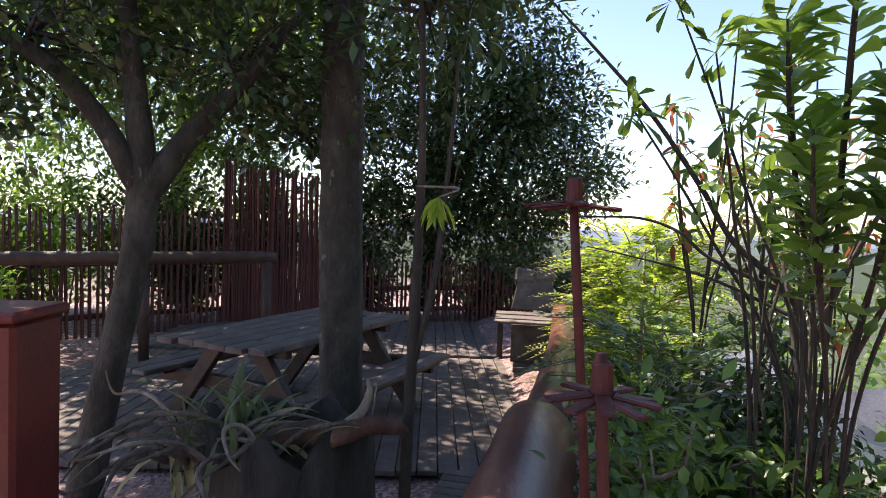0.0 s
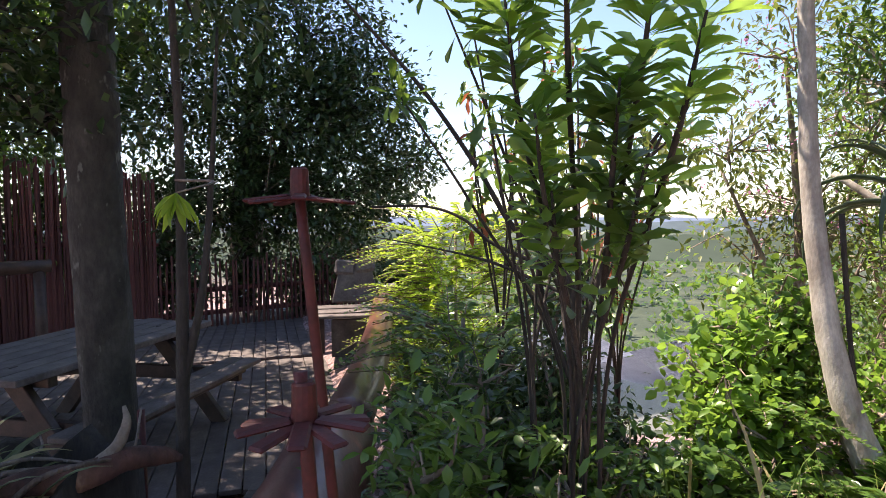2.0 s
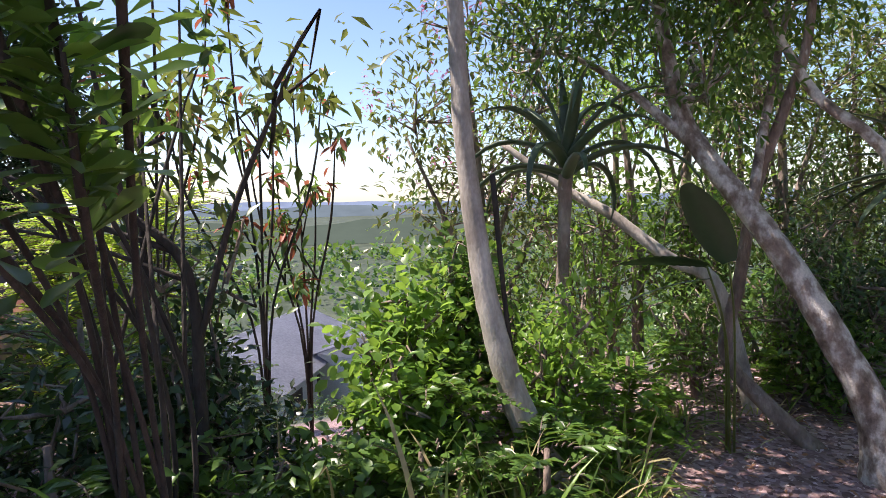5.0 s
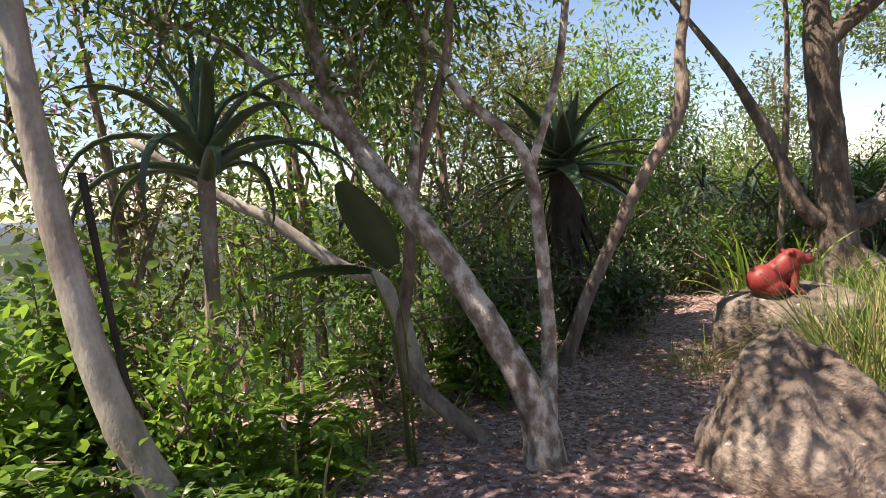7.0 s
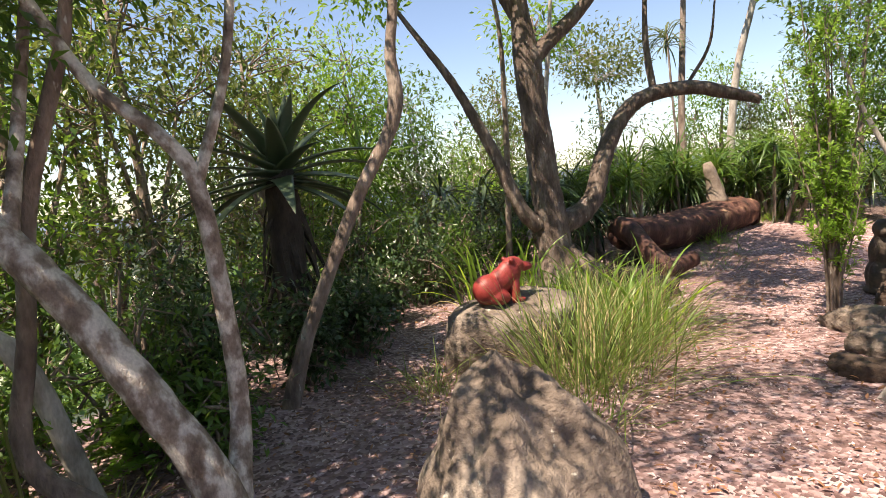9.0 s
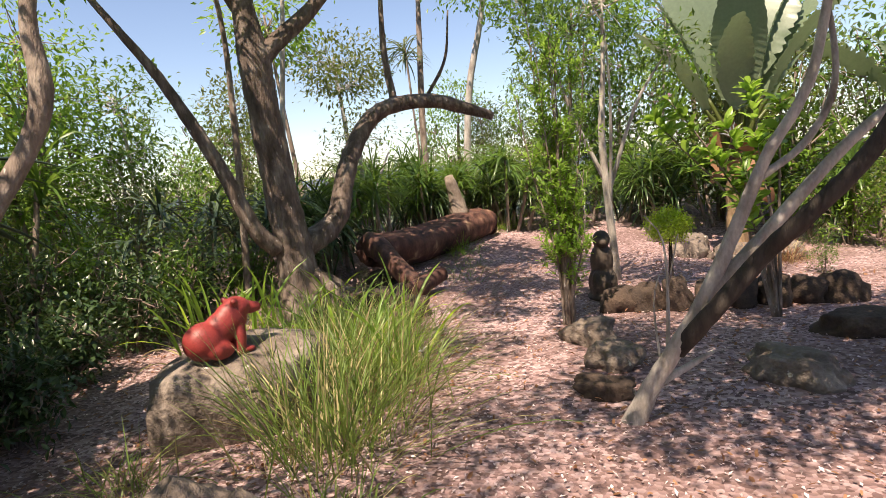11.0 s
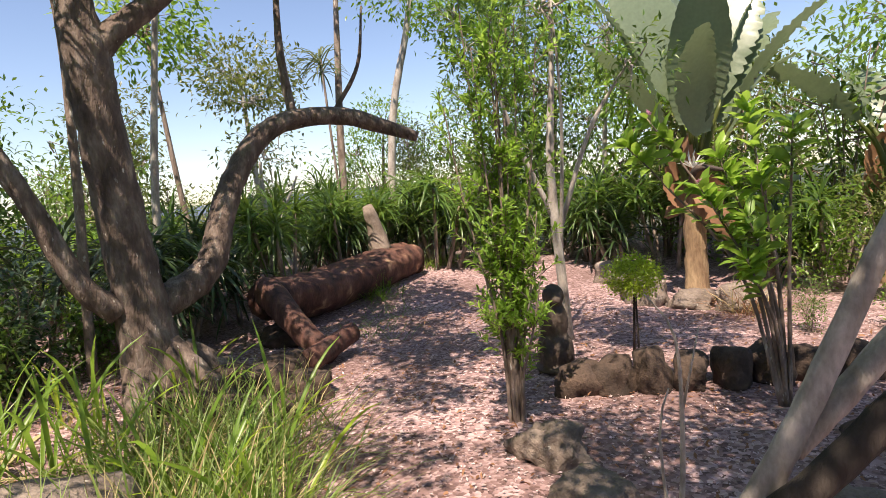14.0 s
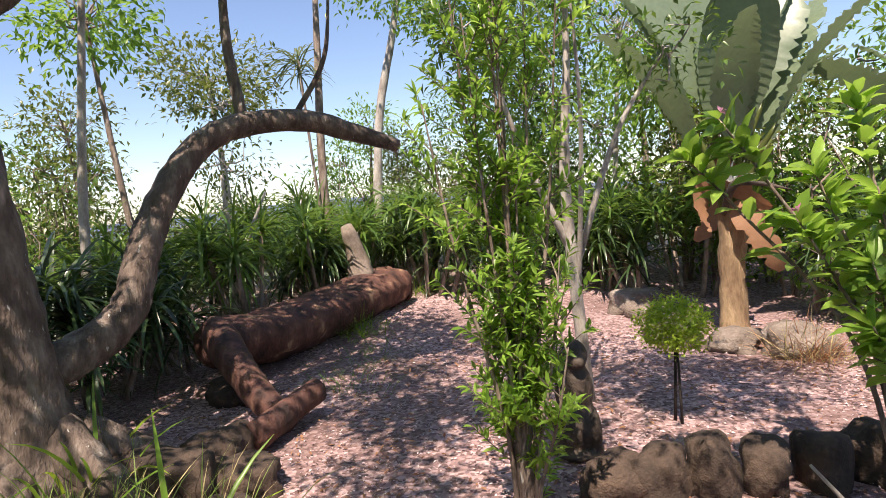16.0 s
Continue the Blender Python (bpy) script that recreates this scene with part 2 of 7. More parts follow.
def part(name, me, parent, label="", m=None):
    ob = new(name, me)
    ob.parent = parent
    if m is not None:
        ob.matrix_basis = m
    if label:
        ob["label"] = label
    if name in MANY:
        ob["kind"] = "stuff"
    return ob


def placed(m, verts):
    v = np.asarray(verts)
    a = np.array(m)
    return v @ a[:3, :3].T + a[:3, 3]


def curve(points, n):
    """Catmull-Rom through (x, y, z, r) points."""
    p = np.array(points, float)
    p = np.vstack([2 * p[0] - p[1], p, 2 * p[-1] - p[-2]])
    out = []
    seg = len(p) - 3
    for k in range(seg):
        a, b, c, d = p[k:k + 4]
        t = np.linspace(0, 1, n, endpoint=(k == seg - 1))[:, None]
        out.append(0.5 * (2 * b + (c - a) * t + (2 * a - 5 * b + 4 * c - d) * t * t + (3 * b - a - 3 * c + d) * t ** 3))
    return np.vstack(out)


def tube(points, sides=10, n=6, rough=0.0, seed=0, cap=True):
    """A tapered limb along (x, y, z, r) points: vertices and quads."""
    c = curve(points, n) if n > 1 else np.array(points, float)
    r = np.random.default_rng(seed)
    pts, rad = c[:, :3], np.maximum(c[:, 3], 0.0015)
    tan = np.gradient(pts, axis=0)
    tan /= np.linalg.norm(tan, axis=1)[:, None] + 1e-9
    ref = np.array([1.0, 0, 0]) if abs(tan[0, 0]) < 0.8 else np.array([0, 1.0, 0])
    a = np.linspace(0, 2 * math.pi, sides, endpoint=False)
    lobes = 1 + rough * (0.6 * np.sin(2 * a + r.uniform(0, 6)) + 0.5 * np.sin(3 * a + r.uniform(0, 6)))
    rings = []
    for p, t, q in zip(pts, tan, rad):
        u = ref - t * (ref @ t)
        u /= np.linalg.norm(u)
        ref = u
        w = np.cross(t, u)
        rr = q * lobes * (1 + rough * r.uniform(-0.5, 0.5, sides))
        rings.append(p + np.outer(np.cos(a) * rr, u) + np.outer(np.sin(a) * rr, w))
    v = np.vstack(rings)
    k = len(rings)
    i, j = np.meshgrid(np.arange(k - 1), np.arange(sides), indexing="ij")
    jn = (j + 1) % sides
    f = np.stack([i * sides + j, i * sides + jn, (i + 1) * sides + jn, (i + 1) * sides + j], -1).reshape(-1, 4)
    if cap:
        v = np.vstack([v, pts[0], pts[-1]])
        z = np.arange(sides)
        zn = (z + 1) % sides
        lo = np.stack([np.full(sides, k * sides), zn, z, z], -1)
        hi = np.stack([np.full(sides, k * sides + 1), (k - 1) * sides + z, (k - 1) * sides + zn, (k - 1) * sides + zn], -1)
        tri = np.vstack([lo, hi])
        return v, [tuple(q) for q in f.tolist()] + [tuple(q[:3]) for q in tri.tolist()]
    return v, [tuple(q) for q in f.tolist()]


def merged(pieces):
    vs, fs, o = [], [], 0
    for v, f in pieces:
        vs.append(np.asarray(v))
        fs += [tuple(i + o for i in q) for q in f]
        o += len(v)
    return np.vstack(vs), fs


def unit(a):
    return a / (np.linalg.norm(a, axis=-1, keepdims=True) + 1e-9)


# leaf outline: along, across, up; and its triangles
LEAF_8 = np.array([(0, 0, 0), (0.35, -0.46, 0.06), (0.35, 0, 0), (0.35, 0.46, 0.06), (0.72, -0.36, 0.02), (0.72, 0, -0.04), (0.72, 0.36, 0.02), (1, 0, -0.12)])
LEAF_8_F = np.array([(0, 2, 1), (0, 3, 2), (1, 2, 5), (1, 5, 4), (2, 3, 6), (2, 6, 5), (4, 5, 7), (5, 6, 7)])
SPOON = np.array([(0, 0, 0), (0.3, -0.16, 0.02), (0.3, 0, 0), (0.3, 0.16, 0.02), (0.74, -0.5, 0.05), (0.74, 0, 0.0), (0.74, 0.5, 0.05), (0.93, -0.3, 0.0), (0.93, 0.3, 0.0), (1, 0, -0.04)])
SPOON_F = np.array([(0, 2, 1), (0, 3, 2), (1, 2, 5), (1, 5, 4), (2, 3, 6), (2, 6, 5), (4, 5, 7), (5, 6, 8), (7, 5, 9), (5, 8, 9)])
LEAF_5 = np.array([(0, 0, 0), (0.45, -0.5, 0.07), (0.5, 0, 0), (0.45, 0.5, 0.07), (1, 0, -0.1)])
LEAF_5_F = np.array([(0, 2, 1), (0, 3, 2), (1, 2, 4), (2, 3, 4)])


def leaves(pos, along, length, width, fine=False, r=None):
    """Leaf blades at pos, each pointing along its own way: vertices and triangles."""
    r = r or rng
    t, tf = (SPOON, SPOON_F) if fine == "spoon" else (LEAF_8, LEAF_8_F) if fine else (LEAF_5, LEAF_5_F)
    n = len(pos)
    along = unit(along)
    side = unit(np.cross(along, np.array([0, 0, 1.0])) + r.normal(0, 0.35, (n, 3)))
    side = unit(side - along * np.sum(side * along, 1)[:, None])
    up = np.cross(side, along)
    length = np.broadcast_to(length, n) * r.uniform(0.65, 1.15, n)
    width = np.broadcast_to(width, n) * r.uniform(0.75, 1.15, n)
    v = pos[:, None] + along[:, None] * (t[None, :, 0, None] * length[:, None, None]) + side[:, None] * (t[None, :, 1, None] * width[:, None, None]) + up[:, None] * (t[None, :, 2, None] * length[:, None, None])
    f = tf[None] + (np.arange(n) * len(t))[:, None, None]
    return v.reshape(-1, 3), f.reshape(-1, 3)


def blades(pos, along, length, width, droop=0.6, seg=5, r=None, fold=0.25):
    """Strap leaves that rise and bow over: vertices and triangles."""
    r = r or rng
    n = len(pos)
    along = unit(along)
    side = unit(np.cross(along, np.array([0, 0, 1.0])) + r.normal(0, 0.15, (n, 3)))
    length = np.broadcast_to(length, n) * r.uniform(0.55, 1.1, n)
    width = np.broadcast_to(width, n) * r.uniform(0.7, 1.1, n)
    droop = droop * r.uniform(0.4, 1.4, n)
    s = np.linspace(0, 1, seg + 1)
    p, d = pos.copy(), along.copy()
    rows = []
    for k in range(seg + 1):
        w = width * (0.55 + 0.9 * s[k]) * (1 if s[k] < 0.5 else 1) * max(0.03, (1 - s[k] ** 2.2))
        lift = np.zeros((n, 3))
        lift[:, 2] = w * fold
        rows.append(np.stack([p - side * w[:, None] / 2 + lift, p, p + side * w[:, None] / 2 + lift], 1))
        d = unit(d + np.array([0, 0, -1.0]) * (droop / seg * (0.5 + 1.5 * s[k]))[:, None])
        p = p + d * (length / seg)[:, None]
    v = np.stack(rows, 1).reshape(n, -1, 3)
    f = []
    for k in range(seg):
        a, b = 3 * k, 3 * k + 3
        f += [(a, a + 1, b + 1), (a, b + 1, b), (a + 1, a + 2, b + 2), (a + 1, b + 2, b + 1)]
    f = np.array(f)[None] + (np.arange(n) * 3 * (seg + 1))[:, None, None]
    return v.reshape(-1, 3), f.reshape(-1, 3)


def aim(p, way, roll=0.0):
    """A pose at p whose y axis points along way."""
    return Matrix.Translation(p) @ Vector(way).to_track_quat("Y", "Z").to_matrix().to_4x4() @ pose(0, 0, 0, 0, roll, 0)


def stacked(sets):
    vs, fs, o = [], [], 0
    for v, f in sets:
        vs.append(v), fs.append(f + o)
        o += len(v)
    return np.vstack(vs), np.vstack(fs)


def sphere_dirs(n, r, up=0.0):
    d = r.normal(0, 1, (n, 3))
    d[:, 2] += up
    return unit(d)


def clump_tips(centre, radii, n, r):
    d = sphere_dirs(n, r)
    return np.array(centre) + d * np.array(radii) * (r.uniform(0.15, 1.0, n) ** 0.45)[:, None]


def crown(clumps, per, length, width, seed, fine=False, hang=0.0, spread=0.1, dense=1.0):
    """Leaves in tufts at twig ends, and the twigs. clumps: (x, y, z, rx, ry, rz, tufts)."""
    r = np.random.default_rng(seed)
    sets, twigs = [], []
    for x, y, z, rx, ry, rz, k in clumps:
        k = int(k * dense)
        c = np.array((x, y, z))
        tips = clump_tips(c, (rx, ry, rz), k, r)
        out = unit(tips - c + r.normal(0, 0.25 * min(rx, rz), tips.shape))
        pos = np.repeat(tips, per, 0) + r.normal(0, spread, (k * per, 3))
        ways = np.repeat(out, per, 0) + r.normal(0, 0.75, (k * per, 3)) + np.array([0, 0, -hang])
        sets.append(leaves(pos, ways, length, width, fine, r))
        for tip in tips[:: 6]:
            mid = (c + tip) / 2 + r.normal(0, 0.08, 3) + np.array([0, 0, -0.05])
            root = c + np.array([0, 0, -0.5 * rz]) * r.uniform(0.2, 1)
            twigs.append(tube([(*root, 0.012), (*mid, 0.007), (*tip, 0.003)], 4, 2, cap=False))
    return stacked(sets), merged(twigs)


def ball_rock(name, size, seed, mat, rough=0.28, flat=0.0, sub=4):
    bm = bmesh.new()
    bmesh.ops.create_icosphere(bm, subdivisions=sub, radius=1)
    off = Vector((seed * 3.7, seed * 1.9, seed * 5.3))
    for v in bm.verts:
        d = v.co.normalized()
        k = 1 + rough * noise.noise(d * 1.1 + off) + rough * 0.55 * noise.noise(d * 2.6 + off) + rough * 0.22 * noise.noise(d * 7 + off)
        c = d * k
        c.z = max(c.z, -0.45)
        if flat and c.z > flat:
            c.z = flat + (c.z - flat) * 0.35
        v.co = Vector((c.x * size[0], c.y * size[1], c.z * size[2]))
    return from_bm(name, bm, mat, True)


def box(bm, x0, x1, y0, y1, z0, z1, bevel=0.006):
    g = bmesh.ops.create_cube(bm, size=1)
    for v in g["verts"]:
        v.co = Vector(((x0 + x1) / 2 + v.co.x * (x1 - x0), (y0 + y1) / 2 + v.co.y * (y1 - y0), (z0 + z1) / 2 + v.co.z * (z1 - z0)))
    if bevel:
        es = list({e for v in g["verts"] for e in v.link_edges})
        bmesh.ops.bevel(bm, geom=es, offset=bevel, segments=1, affect="EDGES")


def board(name, x, y, z, mat, bevel=0.006):
    bm = bmesh.new()
    box(bm, -x / 2, x / 2, -y / 2, y / 2, -z / 2, z / 2, bevel)
    return from_bm(name, bm, mat)


# ---- ground ----
def smooth(a, b, x):
    t = np.clip((x - a) / (b - a), 0, 1)
    return t * t * (3 - 2 * t)


def ground_z(x, y):
    x, y = np.asarray(x, float), np.asarray(y, float)
    s = x * 0.62 + y * 0.78
    down = np.maximum(x * 0.30 + y * 0.95 - 3.7, 0)        # down into the valley
    z = -0.36 * down * smooth(0, 2, down) * smooth(0.7, 2.2, x + 0.02 * np.maximum(y - 12, 0) ** 2)
    z = np.maximum(z, -48 - 0.004 * down)
    z = z + 0.3 * smooth(10, 14, x - 0.25 * y) * smooth(9, 5, s)
    z = z - 0.22 * smooth(1.6, 3.2, y) * smooth(0.9, 0.2, x)
    dist = np.hypot(x, y)
    return z + 0.02 * np.sin(x * 1.7 + 0.6) * np.cos(y * 1.3) * smooth(60, 20, dist)


def ground_sheet():
    n = 220
    rad = np.concatenate([np.linspace(0.25, 14, 70), np.geomspace(14.6, 4600, 70)])
    a = np.linspace(0, 2 * math.pi, n, endpoint=False)
    rr, aa = np.meshgrid(rad, a, indexing="ij")
    x, y = 4 + rr * np.sin(aa), rr * np.cos(aa)
    v = np.stack([x, y, ground_z(x, y)], -1).reshape(-1, 3)
    i, j = np.meshgrid(np.arange(len(rad) - 1), np.arange(n), indexing="ij")
    jn = (j + 1) % n
    f = np.stack([i * n + j, (i + 1) * n + j, (i + 1) * n + jn, i * n + jn], -1).reshape(-1, 4)
    v = np.vstack([v, [(4, 0, float(ground_z(4, 0)))]])
    me = solid("ground", v, [tuple(q) for q in f.tolist()] + [(len(v) - 1, k, (k + 1) % n) for k in range(n)], M_GROUND)
    return tagged(new("ground", me), "mulch-covered garden ground falling away to a hazy valley", "ground", kind="structure")


ground_sheet()


# haze is put into an emissive colour, bluer and paler farther off
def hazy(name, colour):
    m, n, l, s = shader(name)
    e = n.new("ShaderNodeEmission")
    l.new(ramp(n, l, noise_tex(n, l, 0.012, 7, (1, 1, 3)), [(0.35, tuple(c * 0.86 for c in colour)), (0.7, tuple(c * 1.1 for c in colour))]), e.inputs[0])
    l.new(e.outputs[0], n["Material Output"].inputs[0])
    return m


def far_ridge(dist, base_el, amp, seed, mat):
    """A plain band of distant hills, the haze put into its glowing colour."""
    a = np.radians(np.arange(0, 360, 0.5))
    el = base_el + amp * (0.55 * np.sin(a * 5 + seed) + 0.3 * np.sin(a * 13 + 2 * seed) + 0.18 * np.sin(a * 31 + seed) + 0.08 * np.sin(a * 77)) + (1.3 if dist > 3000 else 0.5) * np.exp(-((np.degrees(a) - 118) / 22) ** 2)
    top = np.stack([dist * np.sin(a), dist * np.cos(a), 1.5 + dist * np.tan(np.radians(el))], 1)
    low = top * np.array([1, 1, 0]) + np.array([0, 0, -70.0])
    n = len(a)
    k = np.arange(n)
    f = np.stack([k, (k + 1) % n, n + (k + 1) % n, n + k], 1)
    tagged(new("backdrop", solid("backdrop", np.vstack([low, top]), f, mat)), "blue-green hills along the horizon, haze in their glowing colour", "hills", kind="structure")


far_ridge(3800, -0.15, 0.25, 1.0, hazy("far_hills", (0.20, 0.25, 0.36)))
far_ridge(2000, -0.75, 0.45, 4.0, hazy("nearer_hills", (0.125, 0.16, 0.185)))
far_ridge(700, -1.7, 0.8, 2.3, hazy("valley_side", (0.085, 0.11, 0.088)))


def gz(x, y):
    return float(ground_z(x, y))


# ---- plants: kinds ----
def limbs_of(ob, base, limbs, mat, seed, rough=0.1, names=("trunk",)):
    for k, pts in enumerate(limbs):
        local = [(p[0] - base[0], p[1] - base[1], p[2] - base[2], p[3]) for p in pts]
        v, f = tube(local, 12 if pts[0][3] > 0.04 else 7, 7, rough, seed + k)
        part(names[0] if k == 0 else "limb", solid("limb", v, f, mat), ob)


def tree(name, base, limbs, bark, label, clumps=(), leaf_mat=None, per=9, length=0.09, width=0.03, seed=1, category="tree", group="", fine=False, hang=0.1, spread=0.1, rough=0.1):
    """A tree: limbs are lists of world points (x, y, z, r); clumps of foliage in world places."""
    ob = thing(name, base, label, category, group)
    limbs_of(ob, base, limbs, bark, seed, rough)
    if clumps:
        local = [(c[0] - base[0], c[1] - base[1], c[2] - base[2], *c[3:]) for c in clumps]
        (v, f), (tv, tf) = crown(local, per, length * 1.2, width * 1.25, seed, fine, hang, spread, 1.8)
        part("foliage", solid("foliage", v, f, leaf_mat), ob)
        part("twig_growth", solid("twig_growth", tv, tf, bark), ob)
    return ob


def shrub(name, at, height, wide, leaf_mat, label, stems=7, tufts=220, per=9, length=0.07, width=0.028, seed=1, bark=None, category="shrub", group="", fine=False, low=0.15, hang=0.0):
    """A many-stemmed bush, leafy from low down."""
    r = np.random.default_rng(seed)
    ob = thing(name, at, label, category, group)
    pieces, clumps = [], []
    for k in range(stems):
        a, rr = r.uniform(0, 6.28), wide * r.uniform(0.1, 0.75)
        h = height * r.uniform(0.55, 0.95)
        tip = (math.cos(a) * rr, math.sin(a) * rr, h)
        pieces.append(tube([(tip[0] * 0.1, tip[1] * 0.1, -0.05, 0.016), (tip[0] * 0.35, tip[1] * 0.35, h * 0.45, 0.011), (*tip, 0.004)], 5, 4, 0.1, seed + k))
        for q in (1.0, 0.7, 0.42):
            if h * q > height * low:
                clumps.append((tip[0] * q, tip[1] * q, h * q, wide * 0.42, wide * 0.42, height * 0.2, max(4, tufts // (stems * 3))))
    (v, f), (tv, tf) = crown(clumps, per, length, width, seed, fine, hang, 0.6 * length + 0.03)
    part("stem_growth", solid("stem_growth", *merged(pieces), bark or M_BARK_BROWN), ob)
    part("foliage", solid("foliage", v, f, leaf_mat), ob)
    part("twig_growth", solid("twig_growth", tv, tf, bark or M_BARK_BROWN), ob)
    return ob


def tuft(name, at, n, length, width, mat, label, seed, droop=0.7, spread=0.1, up=1.6, category="grass tuft", group="", dry=0.12):
    """A clump of strap leaves or grass from one foot."""
    r = np.random.default_rng(seed)
    ob = thing(name, at, label, category, group)
    for nm, k, mt in (("blade_growth", int(n * (1 - dry)), mat), ("dry_growth", int(n * dry), M_STRAW)):
        if k < 1:
            continue
        d = sphere_dirs(k, r)
        d[:, 2] = np.abs(d[:, 2]) * 0.6 + up * r.uniform(0.3, 1.0, k)
        pos = np.stack([r.normal(0, spread, k), r.normal(0, spread, k), np.full(k, -0.02)], 1)
        d[:, :2] += pos[:, :2] / (spread + 1e-6) * 0.35
        v, f = blades(pos, d, length, width, droop, 5, r)
        part(nm, solid(nm, v, f, mt), ob)
    return ob


def aloe_leaf(length, width, thick, bow, tipdrop):
    rows, m = 11, 8
    v, f = [], []
    p, ang = np.array([0.0, 0, 0]), bow
    for k in range(rows):
        s = k / (rows - 1)
        w = width * (1 - s) ** 0.75 * (1 - 0.15 * (1 - s) ** 6) + 0.002
        th = thick * (1 - s) ** 0.6 + 0.002
        for q in range(m):
            a = 2 * math.pi * q / m
            cx, cz = math.cos(a) * w / 2, math.sin(a) * th / 2
            cz += 0.9 * th * (cx / (w / 2 + 1e-6)) ** 2 * 0.55
            v.append((cx, p[0] - math.sin(ang) * cz, p[1] + math.cos(ang) * cz))
        ang -= tipdrop / rows * (0.5 + s)
        p = p + np.array([math.cos(ang), math.sin(ang), 0]) * length / (rows - 1)
    for k in range(rows - 1):
        for q in range(m):
            f.append((k * m + q, k * m + (q + 1) % m, (k + 1) * m + (q + 1) % m, (k + 1) * m + q))
    return np.array(v), np.array(f)


def aloe(name, at, trunk, length, n, seed, label, skirt=0, tilt=(75, -25), bow=1.0, group="tree aloes", width=0.085):
    """A tree aloe: bare or skirted stem, rosette of thick leaves, each leaf a part."""
    r = random.Random(seed)
    ob = thing(name, at, label, "aloe", group)
    local = [(p[0] - at[0], p[1] - at[1], p[2] - at[2], p[3]) for p in trunk]
    v, f = tube(local, 12, 6, 0.12, seed)
    part("trunk", solid("trunk", v, f, M_BARK_BROWN if not skirt else M_BARK_DARK), ob)
    top = Vector(local[-1][:3])
    kinds = [solid("aloe_leaf", *aloe_leaf(length * q, width * (0.8 + 0.2 * q), 0.03, 0.0, b), M_ALOE) for q, b in ((1.0, bow), (0.95, bow * 1.3), (0.8, bow * 0.7), (0.55, bow * 0.35))]
    for k in range(n):
        s = k / (n - 1)
        el = tilt[1] + (tilt[0] - tilt[1]) * s ** 2.0 + r.uniform(-7, 7)
        me = kinds[3] if s > 0.85 else kinds[r.choice((0, 1, 2))]
        m = Matrix.Translation(top + Vector((0, 0, -0.12 + 0.2 * s))) @ pose(0, 0, 0, 0, 0, k * 137.5 + r.uniform(-10, 10)) @ pose(0, 0.02, 0, el + 12, r.uniform(-12, 12), 0)
        part("leaf", me, ob, m=m)
    if skirt:
        dry = solid("dry_leaf", *aloe_leaf(length * 0.75, 0.07, 0.016, 0.0, 1.1), M_BARK_DARK)
        for k in range(skirt):
            z = -0.12 - 1.0 * (k / skirt) ** 0.9
            m = Matrix.Translation(top + Vector((0, 0, z))) @ pose(0, 0, 0, 0, 0, k * 137.5) @ pose(0, 0.05, 0, -58 + r.uniform(-12, 10), r.uniform(-25, 25), 0)
            part("dry_leaf", dry, ob, "withered grey-brown hanging leaf", m=m)
    return ob


def paddle_leaf(length, width, bend, ribs=18, split=0.0, seed=0):
    """A giant strelitzia leaf: stalk side at the origin, blade along +y, pleated by its veins."""
    r = np.random.default_rng(seed)
    v, f = [], []
    n = ribs * 2
    ang, p = 0.0, np.array([0.0, 0.0])
    for k in range(n + 1):
        s = k / n
        w = width / 2 * (math.sin(math.pi * min(1, s * 0.93 + 0.045)) ** 0.55) * (1 - 0.1 * s)
        up = (0.018 if k % 2 else -0.005) * min(1, width / 0.6)
        tear = 1 - (split * r.uniform(0.2, 0.9) if r.uniform() < split else 0)
        for q, fr in ((-1, 1.0), (-1, 0.5), (0, 0), (1, 0.5), (1, 1.0)):
            x = q * w * fr * (tear if fr == 1.0 else 1)
            lift = 0.32 * abs(x) + up * fr - 0.25 * abs(x) * fr
            v.append((x, p[0] - math.sin(ang) * lift - 0.12 * abs(x), p[1] + math.cos(ang) * lift))
        ang -= bend / n
        p = p + np.array([math.cos(ang), math.sin(ang)]) * length / n
    for k in range(n):
        for q in range(4):
            a = k * 5 + q
            f.append((a, a + 1, a + 6, a + 5))
    return np.array(v), np.array(f)


# ---- the deck and its things ----
DECK = -0.15


def deck():
    ob = thing("deck_floor", (0, 0, DECK), "weathered grey-brown timber deck of parallel boards", "deck", kind="structure")
    me = [board("plank", 0.135, y, 0.035, M_PLANK, 0.004) for y in (3.4, 4.1)]
    for i in range(36):
        x = -4.1 + 0.143 * i
        for j, y0 in enumerate((4.15, 7.6)):
            part("plank", me[j], ob, m=pose(x, y0 + (3.4, 4.1)[j] / 2 + 0.01 * (i % 3) + 0.1 * j, -0.0175, 0, 0, 0))
    bm = bmesh.new()
    for y in (4.3, 5.8, 7.4, 9.0, 10.9):
        box(bm, -4.2, 1.05, y, y + 0.08, -0.16, -0.04, 0)
    part("joists", from_bm("joists", bm, M_STAINED), ob)
    return ob


deck()


def boardwalk_step():
    ob = thing("timber_step", (-0.2, 3.75, DECK - 0.02), "low timber step of narrow grooved boards", "step", turn=-14)
    me = board("slat", 0.62, 0.088, 0.03, M_PLANK, 0.004)
    for k in range(9):
        part("slat", me, ob, m=pose(0.15, -0.4 + 0.096 * k, 0.02))
    bm = bmesh.new()
    for x in (-0.08, 0.38):
        box(bm, x - 0.03, x + 0.03, -0.45, 0.45, -0.12, 0.004, 0)
    part("bearer", from_bm("bearer", bm, M_STAINED), ob)


boardwalk_step()


